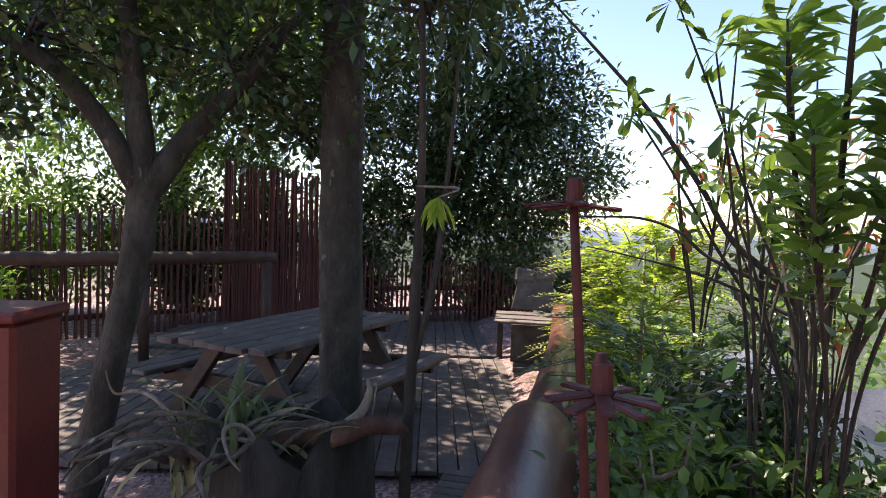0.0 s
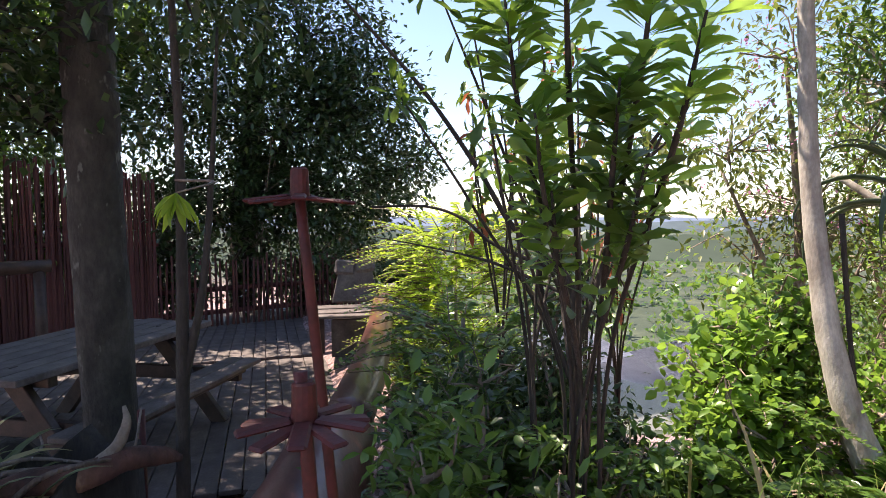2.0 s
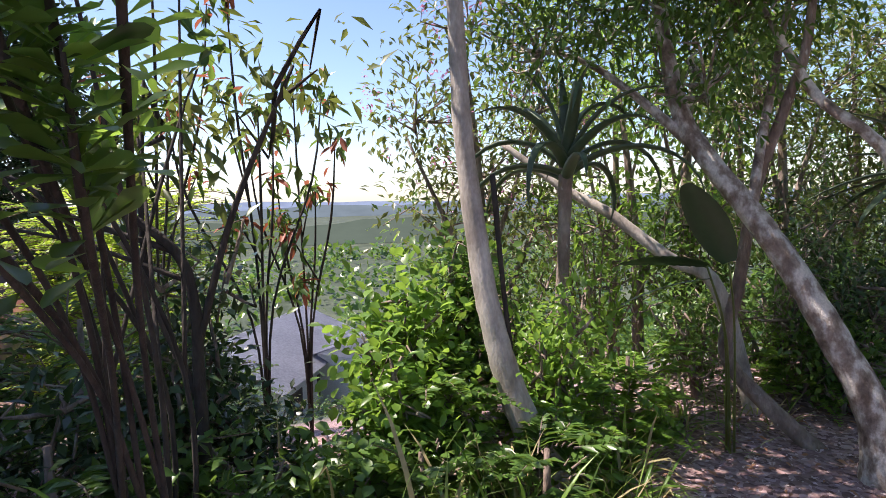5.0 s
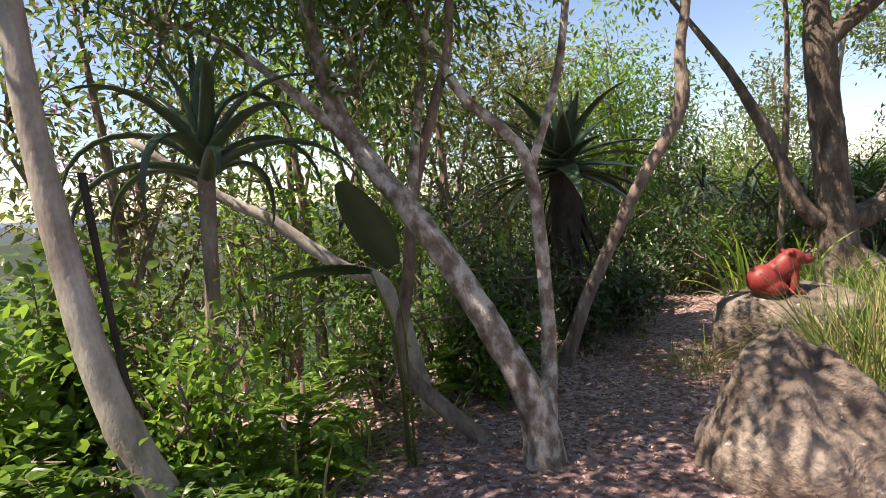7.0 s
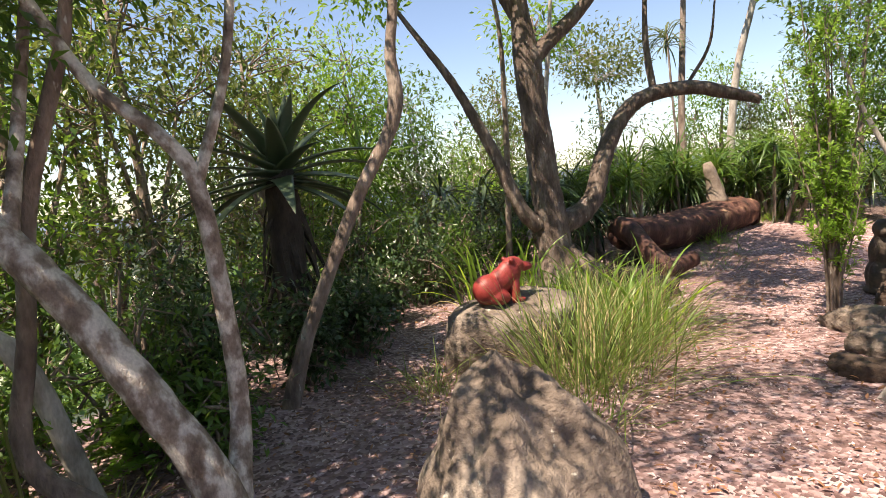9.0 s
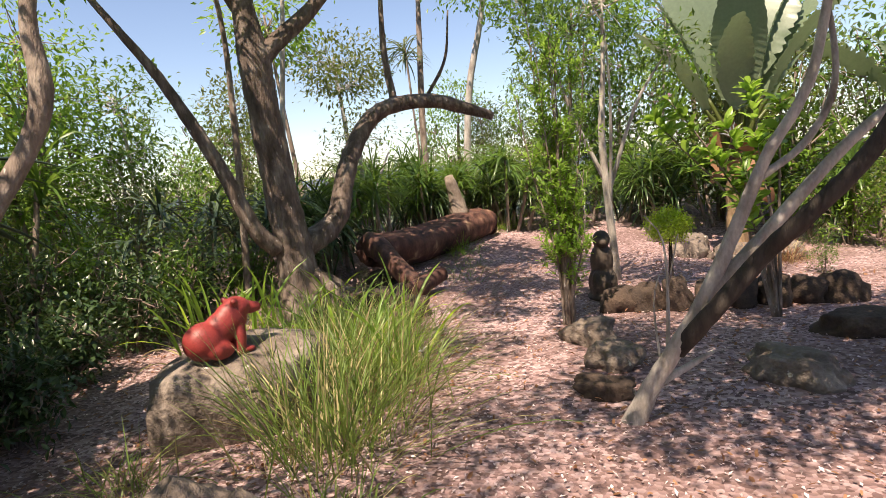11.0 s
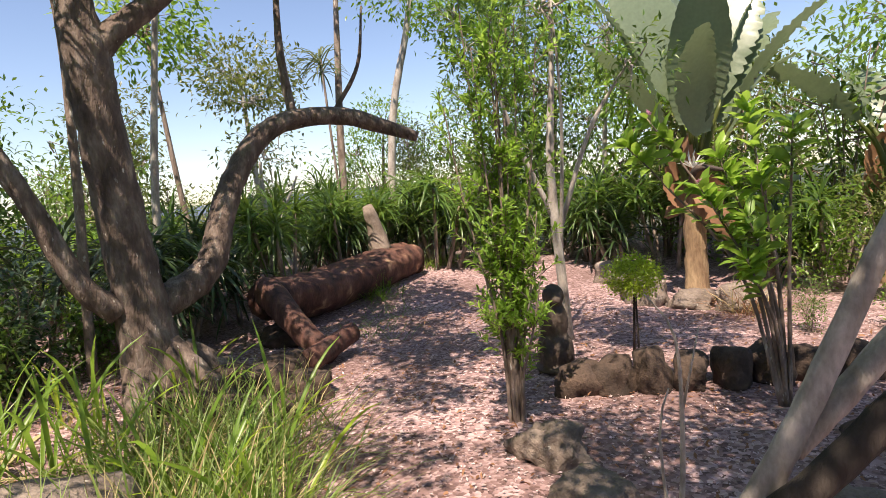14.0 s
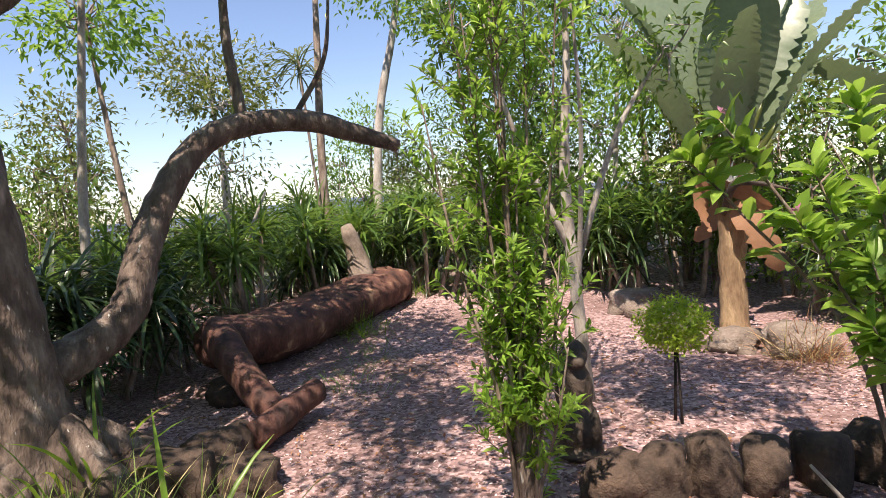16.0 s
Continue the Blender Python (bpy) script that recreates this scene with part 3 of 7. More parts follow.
def picnic_table():
    ob = thing("picnic_table", (-1.5, 5.25, DECK), "weathered picnic table with benches fixed on both sides", "table", turn=-27)
    for k in range(6):
        part("top_board", board("top_board", 0.155, 2.0 - 0.05 * (k % 2), 0.045, M_PLANK), ob, m=pose(-0.41 + 0.164 * k, 0.02 * (k % 3), 0.75))
    for s in (-1, 1):
        bench = part("bench", board("bench", 0.24, 1.5, 0.03, M_STAINED, 0.006), ob, m=pose(s * 0.83, 0, 0.415))
        for x in (-0.078, 0.078):
            part("bench_board", board("bench_board", 0.145, 1.9, 0.04, M_PLANK, 0.008), bench, m=pose(x, 0, 0.036))
        for y in (-0.68, 0.68):
            leg = board("leg", 0.12, 0.06, 0.98, M_STAINED)
            part("leg", leg, ob, m=pose(s * 0.46, y, 0.36, 0, s * -38, 0))
    for y in (-0.68, 0.68):
        part("cross_beam", board("cross_beam", 1.8, 0.06, 0.11, M_STAINED), ob, m=pose(0, y + 0.062, 0.38))
        part("top_batten", board("top_batten", 0.85, 0.07, 0.08, M_STAINED), ob, m=pose(0, y + 0.062, 0.685))
    return ob


picnic_table()


def lounge_chair():
    ob = thing("wooden_chair", (0.88, 7.4, DECK), "weathered wooden deck chair with shaped backrest and headrest", "chair", turn=-8)
    bm = bmesh.new()
    box(bm, -0.28, 0.28, -0.42, 0.3, 0.10, 0.52)
    part("box_base", from_bm("box_base", bm, M_PLANK), ob)
    for k in range(5):
        part("seat_slat", board("seat_slat", 0.95, 0.15, 0.03, M_PLANK), ob, m=pose(0, -0.55 + 0.17 * k, 0.585 + 0.012 * (k % 2)))
    part("seat_rail", board("seat_rail", 0.9, 0.05, 0.06, M_STAINED), ob, m=pose(0, -0.25, 0.545))
    part("foot_board", board("foot_board", 0.5, 0.32, 0.05, M_PLANK, 0.01), ob, m=pose(0, -0.55, 0.07))
    bm = bmesh.new()
    box(bm, -0.30, 0.30, -0.025, 0.025, 0, 0.42, 0.012)
    for v in bm.verts:
        v.co.x *= 1 - 0.3 * v.co.z / 0.42
    part("backrest", from_bm("backrest", bm, M_PLANK), ob, m=pose(0.0, 0.38, 0.60, -20, 0, 0))
    for x, z in ((-0.13, 1.02), (0.12, 1.05)):
        bm = bmesh.new()
        box(bm, -0.13, 0.13, -0.03, 0.03, -0.09, 0.11, 0.028)
        part("headrest", from_bm("headrest", bm, M_PLANK), ob, m=pose(x, 0.52 + 0.02 * x, z, -24, 6 * (1 if x < 0 else -1), 0))
    for x in (-0.42, 0.42):
        part("leg", board("leg", 0.07, 0.07, 0.56, M_STAINED), ob, m=pose(x, 0.2, 0.29))
    part("arm_rest", board("arm_rest", 0.12, 0.7, 0.05, M_PLANK, 0.012), ob, m=pose(0.44, 0.1, 0.80))
    part("arm_post", board("arm_post", 0.06, 0.06, 0.2, M_STAINED), ob, m=pose(0.44, -0.15, 0.69))


lounge_chair()


def rail_log(name, pts, label):
    ob = thing(name, pts[0][:3], label, "log rail", "log rail along the deck edge")
    a = pts[0]
    v, f = tube([(p[0] - a[0], p[1] - a[1], p[2] - a[2], p[3]) for p in pts], 28, 8, 0.035, 3)
    part("log", solid("log", v, f, M_RAIL), ob)
    for p in (pts[0], pts[-1]):
        h = p[2] - p[3] * 0.8 - (gz(p[0], p[1]) - 0.05)
        v, f = tube([(0, 0, 0, 0.08), (0, 0, h, 0.07)], 10, 2, 0.06, 5)
        part("post", solid("post", v, f, M_STAINED), ob, m=Matrix.Translation((p[0] - a[0], p[1] - a[1], p[2] - a[2] - p[3] * 0.8 - h)))
    return ob


rail_log("log_rail", [(-0.40, 1.05, 0.43, 0.235), (-0.17, 1.9, 0.43, 0.225), (0.01, 2.6, 0.435, 0.205), (0.17, 3.25, 0.44, 0.19)], "thick varnished reddish log rail with a crack along it")
rail_log("log_rail", [(0.22, 3.32, 0.46, 0.13), (0.52, 4.4, 0.46, 0.13), (0.86, 5.8, 0.47, 0.12), (1.25, 7.6, 0.48, 0.12)], "thinner brown log rail at the deck edge")


def iron_post(at, top, lean, disc_z, petals, size, label):
    """A red-painted iron post with a collar and a flower of flat petals."""
    ob = thing("iron_post", at, label, "post", "red iron posts")
    g = at[2]
    v, f = tube([(0, 0, 0, 0.0135), (lean[0] * 0.5, lean[1] * 0.5, (top - g) * 0.5, 0.012), (lean[0], lean[1], top - g, 0.011)], 10, 5, 0.05, 2)
    part("shaft", solid("shaft", v, f, M_RED_IRON), ob)
    k = (disc_z - g) / (top - g)
    c = Vector((lean[0] * k, lean[1] * k, disc_z - g))
    bm = bmesh.new()
    bmesh.ops.create_cone(bm, cap_ends=True, segments=14, radius1=0.022, radius2=0.019, depth=0.07)
    bmesh.ops.bevel(bm, geom=bm.edges[:], offset=0.004, segments=1, affect="EDGES")
    collar = part("collar", from_bm("collar", bm, M_RED_IRON), ob, m=Matrix.Translation(c + Vector((0, 0, 0.035))))
    me = board("petal", size, 0.030, 0.008, M_RED_IRON, 0.004)
    for q in range(petals):
        part("petal", me, collar, m=Matrix.Translation((0, 0, -0.035)) @ pose(0, 0, 0.006 * (q % 2), 0, 0, 360 / petals * q + 8) @ pose(0.02 + size / 2, 0, 0, 0, 6, 0))
    return ob


iron_post((-0.01, 1.30, gz(0, 1.3)), 1.285, (-0.075, 0.02, 0), 1.2, 10, 0.085, "short red iron post with a flower of flat petals")
iron_post((0.08, 1.72, gz(0.08, 1.7)), 1.62, (-0.145, -0.04, 0), 1.56, 7, 0.10, "tall leaning red iron post with a flat petal top")


def red_board():
    ob = thing("red_post", (-1.58, 1.87, gz(-1.5, 1.87)), "broad red-painted timber post with a cap", "post")
    part("post", board("post", 0.26, 0.2, 1.28, M_RED_BOX, 0.012), ob, m=pose(0, 0, 0.58))
    part("cap", board("cap", 0.29, 0.23, 0.03, M_RED_BOX, 0.008), ob, m=pose(0, 0, 1.235))


red_board()


def fence(a, b, heights, gap, label, name="stake_fence", seed=3, rails=True):
    r = random.Random(seed)
    ax, bx = Vector((a[0], a[1], 0)), Vector((b[0], b[1], 0))
    run = (bx - ax).length
    ob = thing(name, (a[0], a[1], DECK - 0.25), label, "fence", "stake fences round the deck", turn=math.degrees(math.atan2(bx.y - ax.y, bx.x - ax.x)))
    kinds = []
    for q in range(5):
        h = 1.0
        v, f = tube([(0, 0, 0, 0.024), (r.uniform(-0.012, 0.012), 0, 0.5, 0.022), (r.uniform(-0.012, 0.012), 0, 1.0, 0.016)], 7, 3, 0.12, q)
        kinds.append(solid("stake", v, f, M_STAKE))
    n = int(run / gap)
    for k in range(n):
        s = k / max(1, n - 1)
        h = heights[0] + (heights[1] - heights[0]) * s + r.uniform(-0.07, 0.07)
        part("stake", kinds[k % 5], ob, m=Matrix.LocRotScale((s * run, r.uniform(-0.012, 0.012), 0), Euler((r.uniform(-0.02, 0.02), r.uniform(-0.02, 0.02), r.uniform(0, 6))), (1, 1, h)))
    if rails:
        for z in (0.45, min(heights) * 0.62):
            v, f = tube([(-0.05, 0.05, z, 0.04), (run / 2, 0.05, z + 0.02, 0.038), (run + 0.05, 0.05, z, 0.035)], 8, 4, 0.08, 1)
            part("rail", solid("rail", v, f, M_STAKE), ob)
    return ob


fence((-6.0, 7.6), (-3.75, 9.6), (1.9, 2.0), 0.085, "rustic fence of thin reddish stakes with light between them")
fence((-3.7, 9.65), (-1.7, 9.9), (2.8, 2.5), 0.031, "tall dense screen of dark red stakes", seed=5)
fence((-1.65, 9.95), (1.4, 10.7), (1.3, 1.3), 0.075, "low fence of thin dark stakes behind the deck", seed=7)

v, f = tube([(-5.2, 6.2, 1.0, 0.075), (-3.6, 6.9, 1.02, 0.075), (-2.3, 7.5, 1.04, 0.07)], 10, 5, 0.06, 1)
rail = thing("pole_rail", (0, 0, 0), "dark round pole rail on short posts beside the table", "rail")
part("rail", solid("rail", v, f, M_STAINED), rail)
for x, y in ((-5.0, 6.28), (-3.6, 6.9), (-2.4, 7.46)):
    v, f = tube([(x, y, DECK - 0.05, 0.06), (x, y, 1.0, 0.055)], 8, 2, 0.05, 2)
    part("post", solid("post", v, f, M_STAINED), rail)

red_stake = thing("red_stake", (-0.73, 3.5, gz(-0.7, 3.5)), "short red-painted iron stake beside the trunk", "stake")
v, f = tube([(0, 0, -0.02, 0.018), (0.0, 0, 0.82, 0.018)], 8, 2, 0.03, 1)
part("shaft", solid("shaft", v, f, M_RED_IRON), red_stake)

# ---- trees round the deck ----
# high side limbs and clumps here are added to shade deck and rail
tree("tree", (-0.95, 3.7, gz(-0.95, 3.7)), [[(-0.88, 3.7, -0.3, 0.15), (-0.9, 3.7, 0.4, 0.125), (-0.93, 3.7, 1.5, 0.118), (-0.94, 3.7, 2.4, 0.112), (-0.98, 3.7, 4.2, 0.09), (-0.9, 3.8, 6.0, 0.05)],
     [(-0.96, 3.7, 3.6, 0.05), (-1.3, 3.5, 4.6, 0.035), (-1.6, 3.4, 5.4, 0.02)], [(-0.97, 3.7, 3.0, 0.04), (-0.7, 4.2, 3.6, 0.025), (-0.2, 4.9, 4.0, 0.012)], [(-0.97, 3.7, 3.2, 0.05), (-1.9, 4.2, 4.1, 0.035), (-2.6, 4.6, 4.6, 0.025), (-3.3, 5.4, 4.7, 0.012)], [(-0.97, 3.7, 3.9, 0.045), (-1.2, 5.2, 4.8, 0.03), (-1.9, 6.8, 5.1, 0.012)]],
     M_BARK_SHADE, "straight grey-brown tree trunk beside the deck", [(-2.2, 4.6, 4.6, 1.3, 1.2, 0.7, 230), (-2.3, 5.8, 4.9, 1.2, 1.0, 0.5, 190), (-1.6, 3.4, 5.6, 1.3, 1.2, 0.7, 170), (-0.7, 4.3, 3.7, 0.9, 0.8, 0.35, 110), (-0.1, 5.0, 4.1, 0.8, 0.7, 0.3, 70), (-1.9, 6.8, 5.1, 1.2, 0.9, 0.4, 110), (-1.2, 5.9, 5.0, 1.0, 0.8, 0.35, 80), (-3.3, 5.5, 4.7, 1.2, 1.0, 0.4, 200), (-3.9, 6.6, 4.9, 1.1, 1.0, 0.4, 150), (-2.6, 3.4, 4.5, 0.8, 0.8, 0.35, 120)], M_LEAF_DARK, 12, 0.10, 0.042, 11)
# the upper clumps, above view, are added to shade the red posts
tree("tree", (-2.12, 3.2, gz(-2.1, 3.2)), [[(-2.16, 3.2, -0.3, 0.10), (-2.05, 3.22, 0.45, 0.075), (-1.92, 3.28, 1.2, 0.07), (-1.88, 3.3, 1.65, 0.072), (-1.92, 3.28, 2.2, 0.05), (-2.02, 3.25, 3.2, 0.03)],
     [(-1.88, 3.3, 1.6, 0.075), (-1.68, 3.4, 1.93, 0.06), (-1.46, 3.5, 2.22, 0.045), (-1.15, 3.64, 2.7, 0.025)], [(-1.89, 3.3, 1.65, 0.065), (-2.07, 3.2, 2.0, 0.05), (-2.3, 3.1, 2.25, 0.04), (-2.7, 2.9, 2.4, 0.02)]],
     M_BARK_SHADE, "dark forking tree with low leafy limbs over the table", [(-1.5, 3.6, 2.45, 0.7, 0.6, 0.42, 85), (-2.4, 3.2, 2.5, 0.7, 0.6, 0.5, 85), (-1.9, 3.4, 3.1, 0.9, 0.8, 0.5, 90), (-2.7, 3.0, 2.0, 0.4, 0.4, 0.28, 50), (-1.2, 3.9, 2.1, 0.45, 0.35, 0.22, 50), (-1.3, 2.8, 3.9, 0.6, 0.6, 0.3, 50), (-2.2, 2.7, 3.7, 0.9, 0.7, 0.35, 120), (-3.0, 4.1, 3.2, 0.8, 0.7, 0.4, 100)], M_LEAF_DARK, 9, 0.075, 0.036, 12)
tree("sapling", (-0.5, 3.02, gz(-0.5, 3)), [[(-0.5, 3.02, -0.3, 0.035), (-0.48, 3.02, 0.7, 0.03), (-0.47, 3.02, 1.1, 0.027), (-0.46, 3.02, 1.9, 0.02), (-0.5, 3.1, 3.0, 0.01)], [(-0.47, 3.02, 0.85, 0.02), (-0.39, 3.01, 1.22, 0.016), (-0.34, 3.01, 1.7, 0.012), (-0.3, 3.0, 2.3, 0.006)]],
     M_BARK_DARK, "slender dark forked sapling by the deck", [(-0.45, 3.1, 2.7, 0.45, 0.45, 0.5, 60)], M_LEAF_DARK, 9, 0.085, 0.035, 13, "sapling")
# the great dark tree behind the deck
tree("tree", (-0.6, 11.8, DECK - 0.3), [[(-0.6, 11.8, -0.4, 0.28), (-0.5, 11.8, 1.5, 0.24), (-0.3, 11.9, 3.5, 0.2), (0.0, 12.0, 6.0, 0.1)], [(-0.5, 11.8, 2.0, 0.12), (0.6, 11.6, 3.2, 0.08), (1.6, 11.4, 4.2, 0.04)]],
     M_BARK_DARK, "large dense dark-leaved tree behind the deck", [(-1.0, 11.5, 5.6, 1.9, 1.4, 1.3, 190), (0.6, 11.4, 5.0, 1.5, 1.3, 1.2, 180), (1.5, 11.4, 3.7, 1.2, 1.1, 0.9, 230), (0.2, 11.0, 3.2, 1.5, 1.2, 0.9, 260), (2.3, 11.6, 2.5, 0.9, 0.9, 0.6, 100), (-1.6, 11.4, 3.8, 1.4, 1.2, 1.2, 240), (1.0, 11.0, 2.0, 1.3, 1.0, 0.7, 180), (-0.6, 11, 1.9, 1.3, 0.9, 0.6, 150), (0.2, 11.6, 6.8, 1.6, 1.4, 1.0, 220)], M_LEAF_DARK, 11, 0.13, 0.055, 14, spread=0.2)
# the clumps reaching over the fence are added to shade the deck
tree("tree", (-5.5, 12.0, DECK - 0.3), [[(-5.5, 12, -0.4, 0.22), (-5.4, 12, 2, 0.18), (-5.2, 12, 4.5, 0.1)], [(-5.4, 12, 2.2, 0.1), (-4.2, 11.6, 4, 0.06), (-2.8, 9.0, 4.9, 0.05), (-3.2, 8.0, 4.8, 0.03), (-3.4, 7.2, 4.6, 0.015)]], M_BARK_DARK, "leafy tree standing behind the stake fence",
     [(-2.8, 8.6, 4.9, 1.5, 1.3, 0.6, 200), (-4.9, 8.4, 4.6, 1.6, 1.3, 0.5, 190), (-3.4, 7.2, 4.6, 1.4, 1.2, 0.5, 200), (-5.4, 11.6, 4.6, 2.2, 1.6, 1.5, 330), (-3.4, 11.6, 4.6, 1.7, 1.4, 1.3, 270), (-7.4, 11.5, 4.0, 1.7, 1.4, 1.4, 220), (-4.2, 11.5, 2.9, 1.2, 1.0, 0.7, 120), (-6.0, 9.6, 5.0, 1.4, 1.1, 0.45, 110)], M_LEAF_MID, 10, 0.14, 0.06, 15, spread=0.18)
# sunlit bushes among these have the sun put into a brighter leaf colour
for k, (x, y, h, w, mt) in enumerate(((-6.6, 10.2, 3.4, 1.6, M_LEAF_FRESH), (-8.2, 8.8, 3.4, 1.7, M_LEAF_BRIGHT), (-4.9, 11.2, 3.2, 1.5, M_LEAF_BRIGHT), (-3.7, 10.9, 2.6, 1.2, M_LEAF_DARK), (-9.2, 6.8, 3.2, 1.7, M_LEAF_MID), (-5.8, 6.6, 2.1, 0.9, M_LEAF_FRESH), (-6.3, 8.6, 2.4, 1.1, M_LEAF_MID), (-4.6, 10.2, 2.5, 1.0, M_LEAF_DARK), (-3.1, 10.6, 3.0, 1.0, M_LEAF_MID), (-1.5, 10.9, 2.6, 1.1, M_LEAF_DARK), (0.6, 11.2, 1.9, 1.2, M_LEAF_DARK), (1.9, 9.6, 1.6, 0.9, M_LEAF_DARK), (-7.5, 7.2, 2.6, 1.2, M_LEAF_BRIGHT), (-0.3, 11.4, 3.2, 1.5, M_LEAF_DARK), (1.5, 11.8, 2.6, 1.5, M_LEAF_DARK), (-2.2, 11.6, 3.6, 1.5, M_LEAF_DARK), (-5.6, 10.6, 3.4, 1.5, M_LEAF_MID), (-7.6, 9.6, 3.6, 1.6, M_LEAF_MID))):
    shrub("shrub", (x, y, DECK - 0.3), h, w, mt, "bushy shrub growing against the stake fence", 9, 290, 11, 0.135, 0.066, 40 + k, group="bushes behind the fence")

# hollow log planter with a bromeliad, driftwood against its rim
PL = (-1.05, 2.95, gz(-1.05, 2.95))
ob = thing("log_planter", PL, "dark hollow tree-stump planter with broken rim", "planter")
r = np.random.default_rng(3)
a = np.linspace(0, 2 * math.pi, 28, endpoint=False)
rim = 0.76 + 0.06 * np.sin(7 * a) + r.uniform(-0.03, 0.03, 28)
rad = 0.39 + 0.04 * np.sin(3 * a) + 0.02 * np.sin(5 * a + 1)
rings = [(rad * 1.12, np.full(28, -0.1)), (rad, rim * 0.5), (rad * 0.96, rim), (rad * 0.82, rim - 0.01), (rad * 0.78, rim * 0.7)]
v = np.vstack([np.stack([np.cos(a) * q, np.sin(a) * q, z], 1) for q, z in rings])
f = [(k * 28 + j, k * 28 + (j + 1) % 28, (k + 1) * 28 + (j + 1) % 28, (k + 1) * 28 + j) for k in range(4) for j in range(28)] + [tuple(4 * 28 + j for j in range(28))]
part("stump", solid("stump", v, f, M_BARK_DARK), ob)
ob = thing("spiky_bromeliad", (PL[0] - 0.2, PL[1] - 0.05, PL[2] + 0.55), "grey-green bromeliad with long arching spiny leaves", "plant")
SPINE = [solid("spiny_leaf", *blades(np.zeros((1, 3)), np.array([[0.0, 0.6 + 0.35 * k, 1.0]]), 0.62, 0.042, 1.0 + 0.5 * k, 8), mt) for k, mt in enumerate((M_LEAF_GREY, M_LEAF_GREY, M_STRAW))]
rr = random.Random(6)
for q in range(70):
    s = rr.uniform(0.7, 1.3)
    part("leaf", SPINE[rr.choice((0, 0, 1, 1, 2))], ob, m=Matrix.LocRotScale((rr.gauss(0, 0.13), rr.gauss(0, 0.13), 0), Euler((rr.uniform(-0.2, 1.0), 0, rr.uniform(0, 6.28))), (s, s, s)))
ob = thing("driftwood", (-0.80, 2.78, PL[2] + 0.78), "reddish weathered driftwood log lying on the planter", "log")
part("log", solid("log", *tube([(-0.36, -0.12, -0.06, 0.03), (-0.18, -0.03, 0.01, 0.045), (0, 0.0, 0.0, 0.052), (0.14, 0.05, 0.03, 0.045), (0.26, 0.12, 0.0, 0.034), (0.32, 0.15, -0.03, 0.014)], 14, 5, 0.16, 3), M_LOG), ob)
part("branch_stub", solid("branch_stub", *tube([(0.05, 0.02, 0.02, 0.03), (0.12, 0.04, 0.09, 0.022), (0.15, 0.05, 0.17, 0.016), (0.14, 0.06, 0.23, 0.006)], 9, 4, 0.15, 4), M_LOG_END), ob, "pale broken branch stub")
ob = thing("root_tangle", (-1.28, 2.78, PL[2] + 0.74), "tangle of grey dead roots lying on the planter", "roots")
rr = random.Random(16)
for q in range(19):
    a = radians(rr.uniform(140, 290)) if q % 4 else radians(rr.uniform(-40, 140))
    L1, lift = rr.uniform(0.3, 0.62), rr.uniform(0.02, 0.16)
    x0, y0 = rr.uniform(-0.2, 0.25), rr.uniform(-0.15, 0.15)
    dx, dy, bend = math.cos(a), math.sin(a), rr.uniform(-0.25, 0.25)
    pts = [(x0, y0, -0.06, 0.014), (x0 + dx * L1 * .3 - dy * bend * .3, y0 + dy * L1 * .3 + dx * bend * .3, lift * .7, 0.012), (x0 + dx * L1 * .65 - dy * bend * .5, y0 + dy * L1 * .65 + dx * bend * .5, lift, 0.009), (x0 + dx * L1, y0 + dy * L1, lift * .9 - 0.03, 0.006), (x0 + dx * L1 * 1.15 + dy * bend * .5, y0 + dy * L1 * 1.15 - dx * bend * .5, lift + rr.uniform(-0.12, 0.1), 0.004)]
    part("root", solid("root", *tube(pts, 7, 5, 0.22, q), M_BARK_GNARLED if q % 3 else M_BARK_BROWN), ob)
# ---- plants at the valley side of the deck ----
def feather_bush(at, h, w, mat, label, seed, n=70):
    """A bush of feathery sprays: each spray a rib with two rows of leaflets."""
    r = np.random.default_rng(seed)
    ob = thing("feathery_bush", at, label, "bush", "feathery bushes by the rail")
    sets, ribs = [], []
    for k in range(n):
        a = r.uniform(0, 6.28)
        z0 = h * r.uniform(0.05, 0.7)
        root = np.array([math.cos(a) * w * 0.3, math.sin(a) * w * 0.3, z0])
        way = unit(np.array([math.cos(a), math.sin(a), r.uniform(0.1, 0.9)]) + r.normal(0, 0.25, 3))
        L = w * r.uniform(0.5, 0.95)
        s = np.linspace(0.1, 1, 18)
        rib = root + way * (s * L)[:, None] + np.array([0, 0, -1]) * (s ** 2 * L * 0.35)[:, None]
        side = unit(np.cross(way, [0, 0, 1]))
        for q in (-1, 1):
            sets.append(leaves(rib, side * q + way * 0.5 + r.normal(0, 0.1, (18, 3)), 0.115 * (1.15 - s), 0.034, False, r))
        ribs.append(tube([(*root, 0.006), (*rib[9], 0.004), (*rib[-1], 0.002)], 4, 2, cap=False))
    ribs.append(tube([(0, 0, -0.05, 0.025), (0, 0, h * 0.7, 0.012)], 6, 2))
    part("foliage", solid("foliage", *stacked(sets), mat), ob)
    part("stem_growth", solid("stem_growth", *merged(ribs), M_BARK_BROWN), ob)
    return ob


